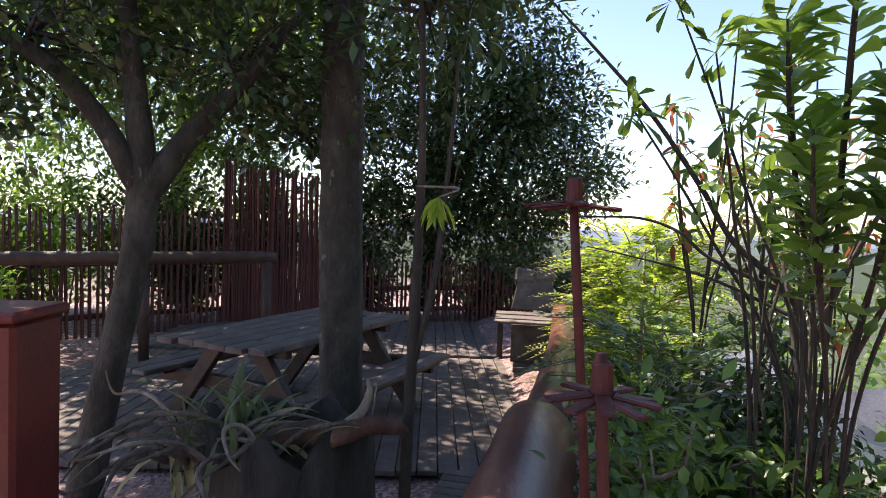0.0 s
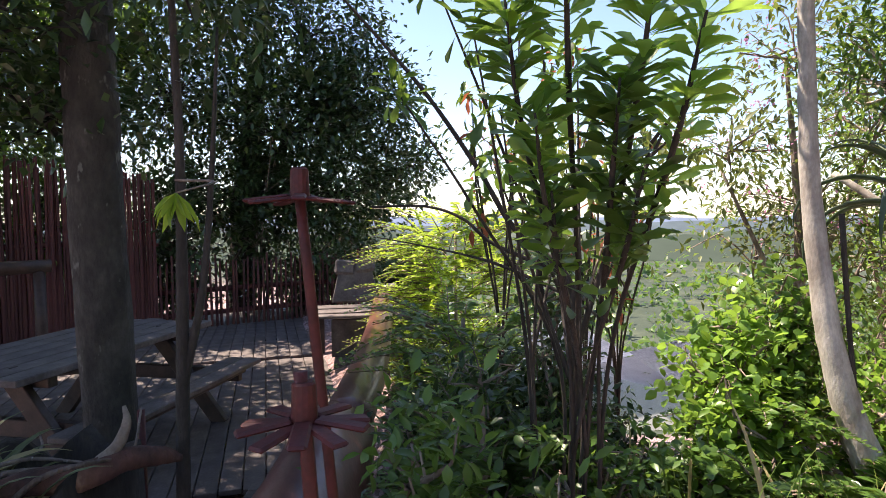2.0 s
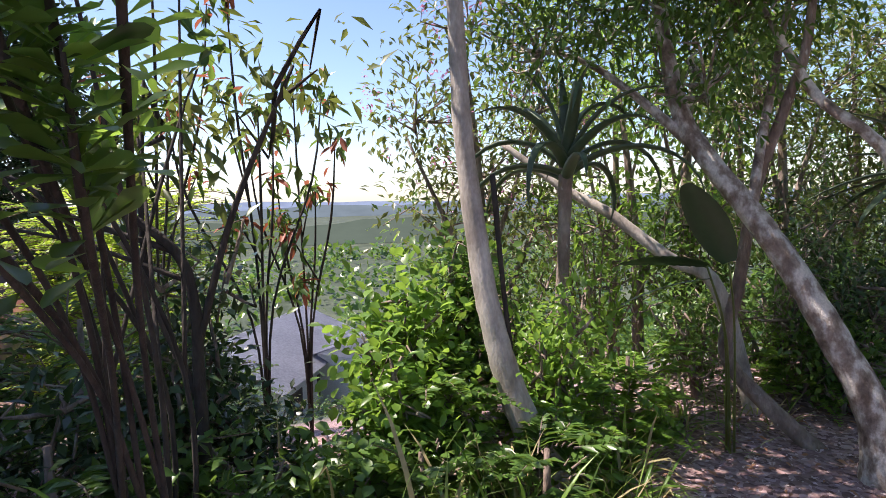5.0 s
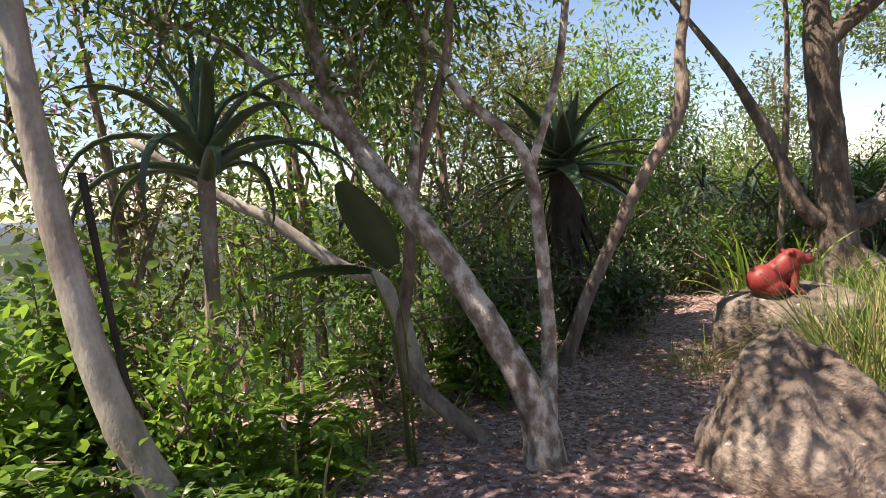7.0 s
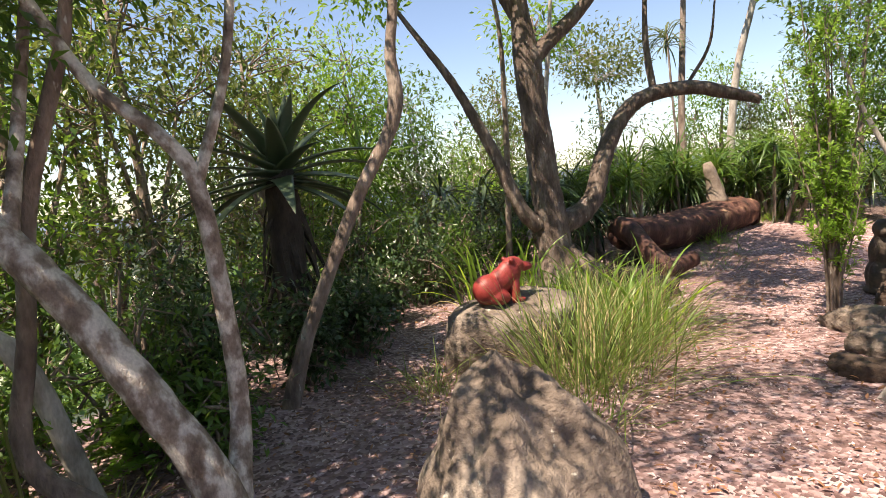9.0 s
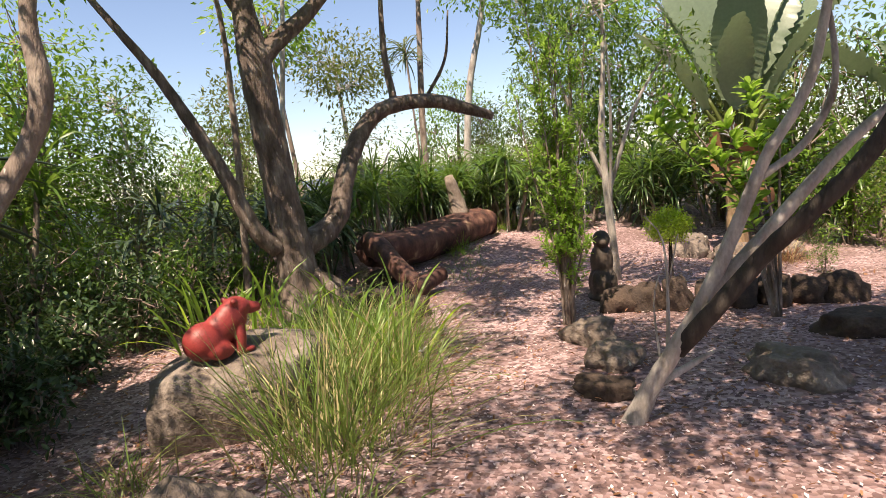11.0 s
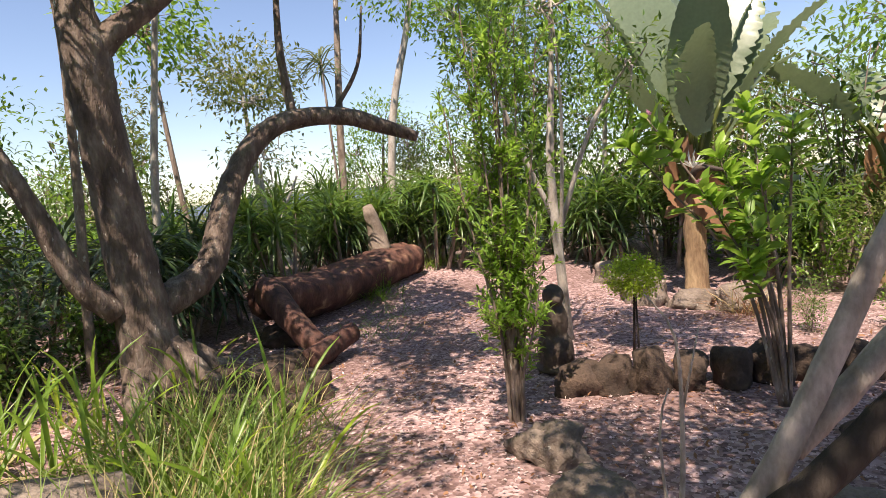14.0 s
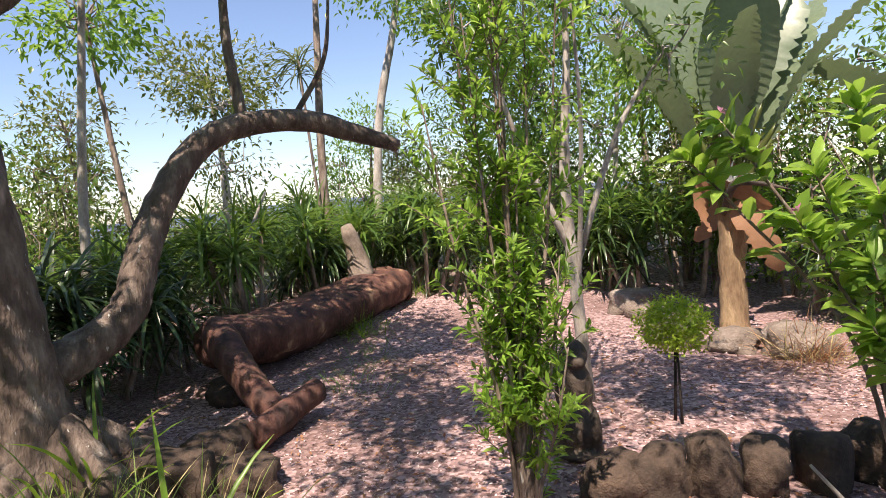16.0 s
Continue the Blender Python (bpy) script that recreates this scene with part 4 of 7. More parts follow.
feather_bush((1.68, 6.0, gz(1.68, 6.0)), 2.7 - gz(1.68, 6.0) * 0.6, 1.0, M_LEAF_LIME, "bright lime-green feathery bush beside the rail", 51, 420)
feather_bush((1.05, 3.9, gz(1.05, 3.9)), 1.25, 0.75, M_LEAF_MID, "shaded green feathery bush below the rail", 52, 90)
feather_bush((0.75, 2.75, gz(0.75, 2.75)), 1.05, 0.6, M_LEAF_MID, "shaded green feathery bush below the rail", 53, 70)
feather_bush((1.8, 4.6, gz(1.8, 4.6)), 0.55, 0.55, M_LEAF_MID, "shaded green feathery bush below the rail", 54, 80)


def leafy_rod(ob, pts, n, length, width, mat, seed, start=0.25, spread=1.0, shape=True, bark=M_BARK_BROWN):
    """A stem set all round with leaves, crowded to the tip."""
    r = np.random.default_rng(seed)
    c = curve(pts, 14)[:, :3]
    t = (start + (1 - start) * r.uniform(0, 1, n) ** 0.8) * (len(c) - 1.001)
    i = t.astype(int)
    pos = c[i] + (c[i + 1] - c[i]) * (t - i)[:, None]
    ax = unit(c[i + 1] - c[i])
    d = r.normal(0, 1, (n, 3))
    d = unit(d - ax * np.sum(d * ax, 1)[:, None])
    v, f = leaves(pos, d * spread + ax * r.uniform(0.15, 0.9, n)[:, None], length, width, shape, r)
    part("leaf_growth", solid("leaves", v, f, mat), ob)
    part("stem", solid("stem", *tube(pts, 7, 6, 0.08, seed), bark), ob)


# tall shrub with whorls of spoon-shaped leaves, nearest the start of the walk
WHORL_TIPS = ((0.45, 2.42, 2.36), (0.58, 2.36, 2.15), (0.78, 2.26, 2.2), (0.33, 2.48, 1.97), (0.66, 2.32, 1.9), (1.27, 2.87, 2.3), (1.33, 2.84, 1.98), (1.12, 2.94, 1.78), (0.75, 2.6, 1.72), (0.9, 2.5, 1.5))
B = (0.85, 2.2, gz(0.85, 2.2))
spoon = thing("spoon_leaved_shrub", B, "tall many-stemmed shrub with spoon-shaped green leaves", "shrub")
L = lambda pts: [(p[0] - B[0], p[1] - B[1], p[2] - B[2], p[3]) for p in pts]
# upper rods get brighter leaf colours, lower ones duller, as sunlight put into colour
for k, (fx, fy, tip, n, mt) in enumerate(((0.80, 2.05, (0.46, 1.48, 2.16), 120, M_LEAF_FRESH), (0.82, 2.04, (0.60, 1.38, 2.02), 110, M_LEAF_FRESH), (0.84, 2.02, (0.70, 1.36, 1.92), 90, M_LEAF_FRESH), (0.80, 2.07, (0.36, 1.56, 1.98), 100, M_LEAF_BRIGHT), (0.82, 2.06, (0.42, 1.54, 1.74), 80, M_LEAF_BRIGHT),
        (0.84, 2.06, (0.56, 1.44, 1.80), 100, M_LEAF_MID), (0.86, 2.08, (0.66, 1.5, 1.62), 60, M_LEAF_MID), (0.80, 2.1, (0.5, 1.62, 1.58), 50, M_LEAF_MID))):
    z = tip[2]
    low = [(fx + 0.1 + 0.03 * (k % 3), fy + 0.2 + 0.04 * (k % 2), -0.1, 0.009)] if k < 3 else []
    fx, fy = (fx, fy) if k < 3 else (0.80 + 0.02 * (k % 3), 2.05 - 0.01 * (k % 3))
    leafy_rod(spoon, L(low + [(fx + 0.02 * (k % 3), fy, 0.75, 0.007), (fx * 0.75 + tip[0] * 0.25, fy * 0.7 + tip[1] * 0.3, 0.75 + (z - 0.75) * 0.4, 0.006), (fx * 0.2 + tip[0] * 0.8, fy * 0.2 + tip[1] * 0.8, 0.75 + (z - 0.75) * 0.78, 0.007), (*tip, 0.003)]), int(n * 0.95), 0.105, 0.035, mt, 61 + k, 0.62 if k < 3 else 0.55, 1.2, "spoon", M_BARK_DARK)
WHORLS = thing("whorled_shrub", (0.98, 2.52, gz(1, 2.5)), "many-stemmed shrub with leaf whorls at its twig ends", "shrub")
r = np.random.default_rng(64)
for k, tip in enumerate(WHORL_TIPS):
    t = np.array(tip) - np.array((0.98, 2.52, gz(1, 2.5)))
    a = (k % 5) * 2.4
    foot = np.array((math.cos(a) * 0.07, math.sin(a) * 0.07, -0.05))
    mid = np.array((foot[0] * 1.6, foot[1] * 1.6, 0.9))
    part("stem", solid("stem", *tube(([(*foot, 0.010)] if k < 5 else []) + [(*mid, 0.008), (*(mid * 0.45 + t * 0.55 + np.array([0, 0, 0.05])), 0.006), (*t, 0.003)], 7, 6, 0.1, k), M_BARK_DARK), WHORLS)
    d = sphere_dirs(20, r, 0.1)
    v, f = leaves(t + r.normal(0, 0.03, (20, 3)), d, 0.12, 0.038, "spoon", r)
    part("leaf_growth", solid("whorl", v, f, M_LEAF_MID), WHORLS)

tree("shrub_tree", (1.25, 2.85, gz(1.25, 2.85)), [[(1.25, 2.8, -0.2, 0.029), (1.22, 2.78, 0.7, 0.023), (1.22, 2.78, 1.05, 0.020), (1.17, 2.81, 1.26, 0.018), (0.97, 2.92, 1.47, 0.014), (0.83, 2.99, 1.73, 0.012), (0.62, 3.1, 2.08, 0.010), (0.4, 3.22, 2.38, 0.008), (0.1, 3.35, 2.75, 0.004)],
     [(1.18, 2.81, 1.25, 0.012), (0.89, 2.96, 1.39, 0.008), (0.76, 3.03, 1.51, 0.007), (0.6, 3.11, 1.57, 0.006), (0.36, 3.23, 1.57, 0.004)], [(1.22, 2.78, 0.9, 0.014), (1.35, 2.7, 1.4, 0.011), (1.55, 2.6, 1.9, 0.006)], [(1.22, 2.78, 0.7, 0.014), (1.1, 2.9, 1.2, 0.011), (1.15, 2.95, 1.9, 0.005)], [(1.2, 2.8, 1.15, 0.010), (0.9, 3.0, 1.3, 0.007), (0.6, 3.2, 1.38, 0.004), (0.4, 3.3, 1.42, 0.003)]],
     M_BARK_DARK, "bare-stemmed shrub with a long dark slanting branch", [(1.2, 2.95, 1.75, 0.22, 0.22, 0.2, 12), (1.5, 2.65, 1.85, 0.2, 0.2, 0.2, 8)], M_LEAF_OLIVE, 8, 0.085, 0.024, 16, "shrub", hang=0.5)
# shrubs with drooping reddish young leaves
for k, (x, y, z, h) in enumerate(((2.15, 4.3, -0.2, 3.1), (1.6, 4.6, -0.3, 3.0), (2.6, 4.55, -0.4, 2.7))):
    ob = thing("drooping_shrub", (x, y, gz(x, y)), "open twiggy shrub with drooping green and reddish leaves", "shrub", "twiggy shrubs above the valley")
    r = np.random.default_rng(70 + k)
    pieces, tips = [], []
    for q in range(5):
        a = q * 2.4 + r.uniform(-0.5, 0.5)
        rr = r.uniform(0.15, 0.6)
        hh = h * r.uniform(0.62, 1.05)
        tip = np.array([math.cos(a) * rr, math.sin(a) * rr, hh])
        pieces.append(tube([(0, 0, -0.05, 0.012), (tip[0] * 0.15, tip[1] * 0.15, hh * 0.4, 0.009), (tip[0] * 0.8, tip[1] * 0.8, hh * 0.75, 0.009), (*tip, 0.004)], 6, 4, 0.08, q))
        tips.append(tip)
        side = tip * np.array([0.6, 0.6, 0.72]) + r.normal(0, 0.14, 3)
        pieces.append(tube([(tip[0] * 0.4, tip[1] * 0.4, hh * 0.55, 0.008), (*side, 0.004)], 5, 2))
        tips.append(side)
    tips = np.array(tips)
    for nm, mt, per in (("leaf_growth", M_LEAF_MID, 15), ("foliage", M_RED_LEAF, 5)):
        pos = np.repeat(tips, per, 0) + r.normal(0, 0.05, (len(tips) * per, 3))
        v, f = leaves(pos, r.normal(0, 0.6, pos.shape) + np.array([0, 0, -0.45]), 0.14, 0.042, True, r)
        part(nm, solid(nm, v, f, mt), ob)
    part("stem_growth", solid("stem_growth", *merged(pieces), M_BARK_DARK), ob)

# a hanging spray of bright young leaves in the shade
ob = thing("leaf_spray", (-0.3, 2.28, 1.6), "bright green spray of young leaves on a thin twig", "twig")
r = np.random.default_rng(5)
part("twig", solid("twig", *tube([(-0.18, 0.74, 0.08, 0.006), (0, 0.3, 0.05, 0.005), (-0.08, 0, 0.0, 0.003)], 5, 4), M_BARK_BROWN), ob)
v, f = leaves(np.zeros((12, 3)) + np.array([-0.08, 0, 0]), r.normal(0, 0.6, (12, 3)) + np.array([0, 0, -0.8]), 0.12, 0.026, True, r)
part("leaf_growth", solid("leaves", v, f, M_LEAF_LIME), ob)

# ---- valley ----
house = thing("house", (13.0, 29.0, gz(13, 29)), "house down the slope with a grey-blue sheet roof and white walls", "house", turn=38)
zr = -6.3 - gz(13, 29)
bm = bmesh.new()
box(bm, -5, 5, -3.2, 3.2, -1, zr, 0)
part("wall", from_bm("wall", bm, M_PLASTER), house)
bm = bmesh.new()
for s in (-1, 1):
    vs = [bm.verts.new(c) for c in ((-5.5, s * 3.8, zr - 0.2), (5.5, s * 3.8, zr - 0.2), (5.5, 0, zr + 1.5), (-5.5, 0, zr + 1.5))]
    bm.faces.new(vs)
bmesh.ops.solidify(bm, geom=bm.faces[:], thickness=0.12)
part("roof", from_bm("roof", bm, M_ROOF), house)
for x in (-3, 0, 3):
    pane = part("window", board("window", 1.2, 0.1, 1.1, M_STONE_DARK, 0.01), house, m=pose(x, -3.2, zr - 1.4))
    part("sill", board("sill", 1.4, 0.2, 0.08, M_PLASTER, 0.01), pane, m=pose(0, -0.06, -0.6))
house2 = copy_thing(house, pose(20.5, 25.0, gz(20.5, 25) - 0.4, 0, 0, 20))

# bush on the slope and woods below
shr = []
for k, (mt, h, w, ln) in enumerate(((M_LEAF_MID, 2.2, 1.3, 0.12), (M_LEAF_OLIVE, 2.0, 1.2, 0.11), (M_LEAF_DARK, 2.6, 1.4, 0.13))):
    ob = shrub("slope_bush", (7.6 + 1.8 * k, 8.4, gz(7.6 + 1.8 * k, 8.4) - 0.05), h, w, mt, "dense green bush on the valley slope", 6, 105, 9, ln, ln * 0.45, 80 + k, group="bushes on the slope")
    shr.append(ob)
r = random.Random(4)
for k in range(17):
    a, d = radians(r.uniform(-2, 82)), r.uniform(9, 24)
    x, y = d * math.sin(a) + 1, d * math.cos(a) + 1
    if y > 9 and x < 3.2:
        x += 4
    s = r.uniform(0.7, 1.15)
    if 12 < math.degrees(math.atan2(x - 0.7, y - 0.7)) < 40 and d < 16:
        s *= 0.5
    copy_thing(shr[k % 3], Matrix.LocRotScale((x, y, gz(x, y) - 0.9), Euler((0, 0, r.uniform(0, 6))), (s, s, s * r.uniform(0.7, 0.95))))


def far_woods():
    r = np.random.default_rng(9)
    n = 1700
    a = np.radians(r.uniform(-10, 75, n))
    d = 34 * (560 / 34) ** r.uniform(0, 1, n) ** 0.9
    x, y = d * np.sin(a), d * np.cos(a)
    keep = (np.hypot(x - 13, y - 29) > 9) & (np.hypot(x - 20, y - 25) > 9)
    x, y, d = x[keep], y[keep], d[keep]
    n = len(x)
    pos = np.stack([x, y, ground_z(x, y)], 1)
    size = np.clip(1.5 + d / 90, 1.5, 8) * r.uniform(0.6, 1.3, n)
    per = 14
    tips = np.repeat(pos, per, 0) + sphere_dirs(n * per, r, 0.3) * np.repeat(size, per)[:, None] * np.array([1, 1, 0.75]) + np.array([0, 0, 0.6]) * np.repeat(size, per)[:, None]
    v, f = leaves(tips, sphere_dirs(n * per, r, 0.3), np.repeat(size, per) * 0.8, np.repeat(size, per) * 0.55, False, r)
    ob = new("far_woods", solid("far_woods", v, f, M_LEAF_MID))
    tagged(ob, "green trees and bush scattered over the valley", "trees", kind="stuff")


far_woods()


def slope_woods():
    r = np.random.default_rng(19)
    n = 190
    a = np.radians(r.uniform(-4, 70, n))
    d = 20 + 45 * r.uniform(0, 1, n) ** 0.8
    x, y = d * np.sin(a) + 0.8, d * np.cos(a) + 0.6
    keep = (np.hypot(x - 13, y - 29) > 7.5) & (np.hypot(x - 20, y - 25) > 6.5) & ~((np.abs(np.degrees(a) - 25) < 16) & (d < 31))
    x, y, d = x[keep], y[keep], d[keep]
    n, per = len(x), 90
    pos = np.stack([x, y, ground_z(x, y)], 1)
    size = r.uniform(0.9, 2.0, n)
    big = np.repeat(size, per)[:, None]
    tips = np.repeat(pos, per, 0) + sphere_dirs(n * per, r, 0.3) * big * np.array([1, 1, 0.8]) * r.uniform(0.6, 1.0, (n * per, 1)) + np.array([0, 0, 0.7]) * big
    v, f = leaves(tips, sphere_dirs(n * per, r, 0.3), big[:, 0] * 0.28, big[:, 0] * 0.15, False, r)
    ob = new("slope_woods", solid("slope_woods", v, f, M_LEAF_MID))
    tagged(ob, "green bush covering the slope above the houses", "trees", kind="stuff")


slope_woods()

# ---- the thicket beside the path ----
# its crown clumps are placed above view to shade the path side
tree("pale_tree", (2.72, 2.4, gz(2.72, 2.4)), [[(2.76, 2.33, -0.08, 0.105), (2.62, 2.5, 0.39, 0.075), (2.54, 2.58, 0.77, 0.062), (2.5, 2.62, 1.08, 0.055), (2.46, 2.67, 1.59, 0.047), (2.44, 2.69, 2.09, 0.042), (2.42, 2.72, 3.2, 0.03)]],
     M_BARK_PALE, "slender leaning tree with smooth pale grey bark", [(2.4, 2.9, 3.5, 0.9, 0.9, 0.4, 130), (3.5, 2.9, 3.9, 1.1, 1.0, 0.3, 75)], M_LEAF_MID, 9, 0.1, 0.035, 17)
stick = thing("dark_stake", (2.62, 2.5, gz(2.6, 2.5)), "thin blackened stake standing against the pale tree", "stake")
part("stake", solid("stake", *tube([(0.05, 0.0, -0.03, 0.012), (-0.06, 0.03, 0.9, 0.011), (-0.1, 0.06, 1.5, 0.012)], 7, 4, 0.15, 1), M_BARK_DARK), stick)
# clumps above about three metres are added, unseen, for dappled shade below
tree("mottled_tree", (3.92, 1.32, gz(3.9, 1.3)), [[(3.92, 1.3, -0.12, 0.13), (3.89, 1.35, 0.3, 0.085), (3.85, 1.56, 0.73, 0.07), (3.82, 1.74, 1.05, 0.064), (3.78, 1.92, 1.32, 0.06), (3.74, 2.13, 1.61, 0.055), (3.72, 2.26, 1.85, 0.05), (3.7, 2.36, 2.3, 0.04), (3.7, 2.5, 3.0, 0.025), (3.7, 3.2, 4.5, 0.01)],
     [(3.95, 1.3, 0.18, 0.06), (4.12, 1.3, 0.5, 0.042), (4.12, 1.31, 0.95, 0.038), (4.11, 1.36, 1.48, 0.034), (4.08, 1.48, 1.69, 0.03), (4.04, 1.7, 1.91, 0.026), (4.0, 1.95, 2.4, 0.015)], [(3.74, 2.13, 1.61, 0.035), (3.6, 2.45, 1.95, 0.025), (3.48, 2.75, 2.2, 0.018), (3.3, 3.0, 2.28, 0.01)], [(4.11, 1.36, 1.45, 0.025), (4.2, 1.2, 2.0, 0.02), (4.15, 1.1, 2.7, 0.018), (3.6, 0.8, 4.4, 0.01)], [(3.78, 1.9, 1.3, 0.03), (3.95, 1.9, 1.8, 0.024), (4.05, 1.8, 2.6, 0.014)]],
     M_BARK_MOTTLED, "forked tree with blotched grey-white bark leaning over the path", [(3.7, 2.5, 2.7, 0.8, 0.8, 0.5, 130), (4.1, 1.8, 2.8, 0.8, 0.8, 0.5, 130), (4.2, 1.1, 3.0, 0.8, 0.7, 0.45, 50), (4.7, 2.6, 3.9, 1.0, 0.8, 0.35, 90), (2.9, 1.35, 3.3, 0.7, 0.6, 0.25, 34), (3.4, 3.0, 2.35, 0.5, 0.5, 0.35, 60), (3.9, 2.2, 2.1, 0.5, 0.5, 0.35, 50), (3.4, 1.6, 3.2, 0.8, 0.8, 0.35, 44), (3.5, 0.6, 4.6, 0.5, 0.5, 0.3, 45), (2.9, 1.1, 4.5, 0.5, 0.5, 0.3, 40), (3.6, 3.4, 4.6, 0.8, 0.7, 0.35, 75), (4.4, 3.5, 4.8, 0.7, 0.6, 0.35, 60)], M_LEAF_MID, 9, 0.075, 0.022, 18, fine=False)
tree("thin_tree", (4.15, 1.62, gz(4.15, 1.6)), [[(4.15, 1.58, -0.1, 0.05), (4.04, 1.9, 0.2, 0.045), (3.98, 2.1, 0.47, 0.04), (4.0, 2.04, 0.91, 0.034), (4.02, 1.97, 1.43, 0.032), (4.06, 1.84, 1.87, 0.028), (4.08, 1.75, 2.2, 0.024), (4.1, 1.7, 3.0, 0.012)]], M_BARK_BROWN, "thin crooked reddish-brown trunk", [(4.3, 2.2, 2.6, 0.6, 0.6, 0.5, 60)], M_LEAF_MID, 9, 0.075, 0.022, 19)
# high clumps added out of view to shade the path by the aloe
tree("crooked_tree", (5.58, 1.42, gz(5.6, 1.4)), [[(5.57, 1.46, -0.1, 0.075), (5.6, 1.3, 0.4, 0.055), (5.63, 1.14, 0.77, 0.05), (5.66, 0.86, 1.35, 0.048), (5.69, 0.62, 1.75, 0.05), (5.7, 0.54, 2.0, 0.055), (5.71, 0.55, 2.3, 0.04), (5.72, 0.5, 2.8, 0.035), (5.7, 0.6, 3.6, 0.02)]],
     M_BARK_BROWN, "crooked brown trunk leaning over the path", [(5.6, 1.8, 4.0, 1.0, 0.9, 0.4, 60), (5.2, 2.5, 4.1, 0.9, 0.8, 0.4, 80), (5.7, 0.7, 3.7, 0.5, 0.4, 0.3, 20)], M_LEAF_MID, 9, 0.09, 0.03, 20)
tree("fallen_limb", (4.4, 2.2, gz(4.4, 2.2)), [[(4.45, 2.1, -0.1, 0.05), (4.34, 2.31, 0.78, 0.045), (4.21, 2.58, 0.98, 0.04), (4.04, 2.92, 1.28, 0.035), (3.9, 3.2, 1.46, 0.03), (3.7, 3.6, 1.8, 0.02)]], M_BARK_PALE, "leaning bare pale branch in the thicket", category="branch")
aloe("tree_aloe", (3.27, 2.8, gz(3.27, 2.8)), [(3.26, 2.81, -0.08, 0.042), (3.3, 2.77, 0.75, 0.034), (3.31, 2.75, 1.19, 0.034), (3.32, 2.74, 1.62, 0.04)], 0.88, 19, 1, "tree aloe with a bare stem and arching dark leaves", bow=2.2, tilt=(84, 22))
aloe("tree_aloe", (6.4, 1.5, gz(6.4, 1.5)), [(6.4, 1.5, -0.08, 0.12), (6.4, 1.5, 0.6, 0.13), (6.4, 1.5, 1.2, 0.14), (6.4, 1.5, 1.62, 0.12)], 0.98, 30, 2, "large tree aloe with stiff spreading leaves and a dead skirt", skirt=34, tilt=(82, -18), bow=0.7, width=0.22)

# strelitzia leaves with the thicket's shade put into their dark colour
ob = thing("strelitzia", (3.75, 1.95, gz(3.75, 1.95)), "paddle-shaped strelitzia leaves, shade put into their dark colour", "plant")
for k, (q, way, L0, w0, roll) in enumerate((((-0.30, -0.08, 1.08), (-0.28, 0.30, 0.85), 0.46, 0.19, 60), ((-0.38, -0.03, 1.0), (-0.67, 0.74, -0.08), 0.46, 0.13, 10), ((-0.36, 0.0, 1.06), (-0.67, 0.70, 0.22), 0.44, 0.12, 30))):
    part("leaf", solid("paddle", *paddle_leaf(L0, w0, 0.4, 12, 0, k), M_PADDLE_SHADED), ob, m=aim(q, way, roll))
    part("stalk", solid("stalk", *tube([(0, 0.02 * k, -0.05, 0.008), (q[0] * 0.4, q[1] * 0.5, q[2] * 0.65, 0.006), (*q, 0.005)], 7, 4), M_LEAF_OLIVE), ob)

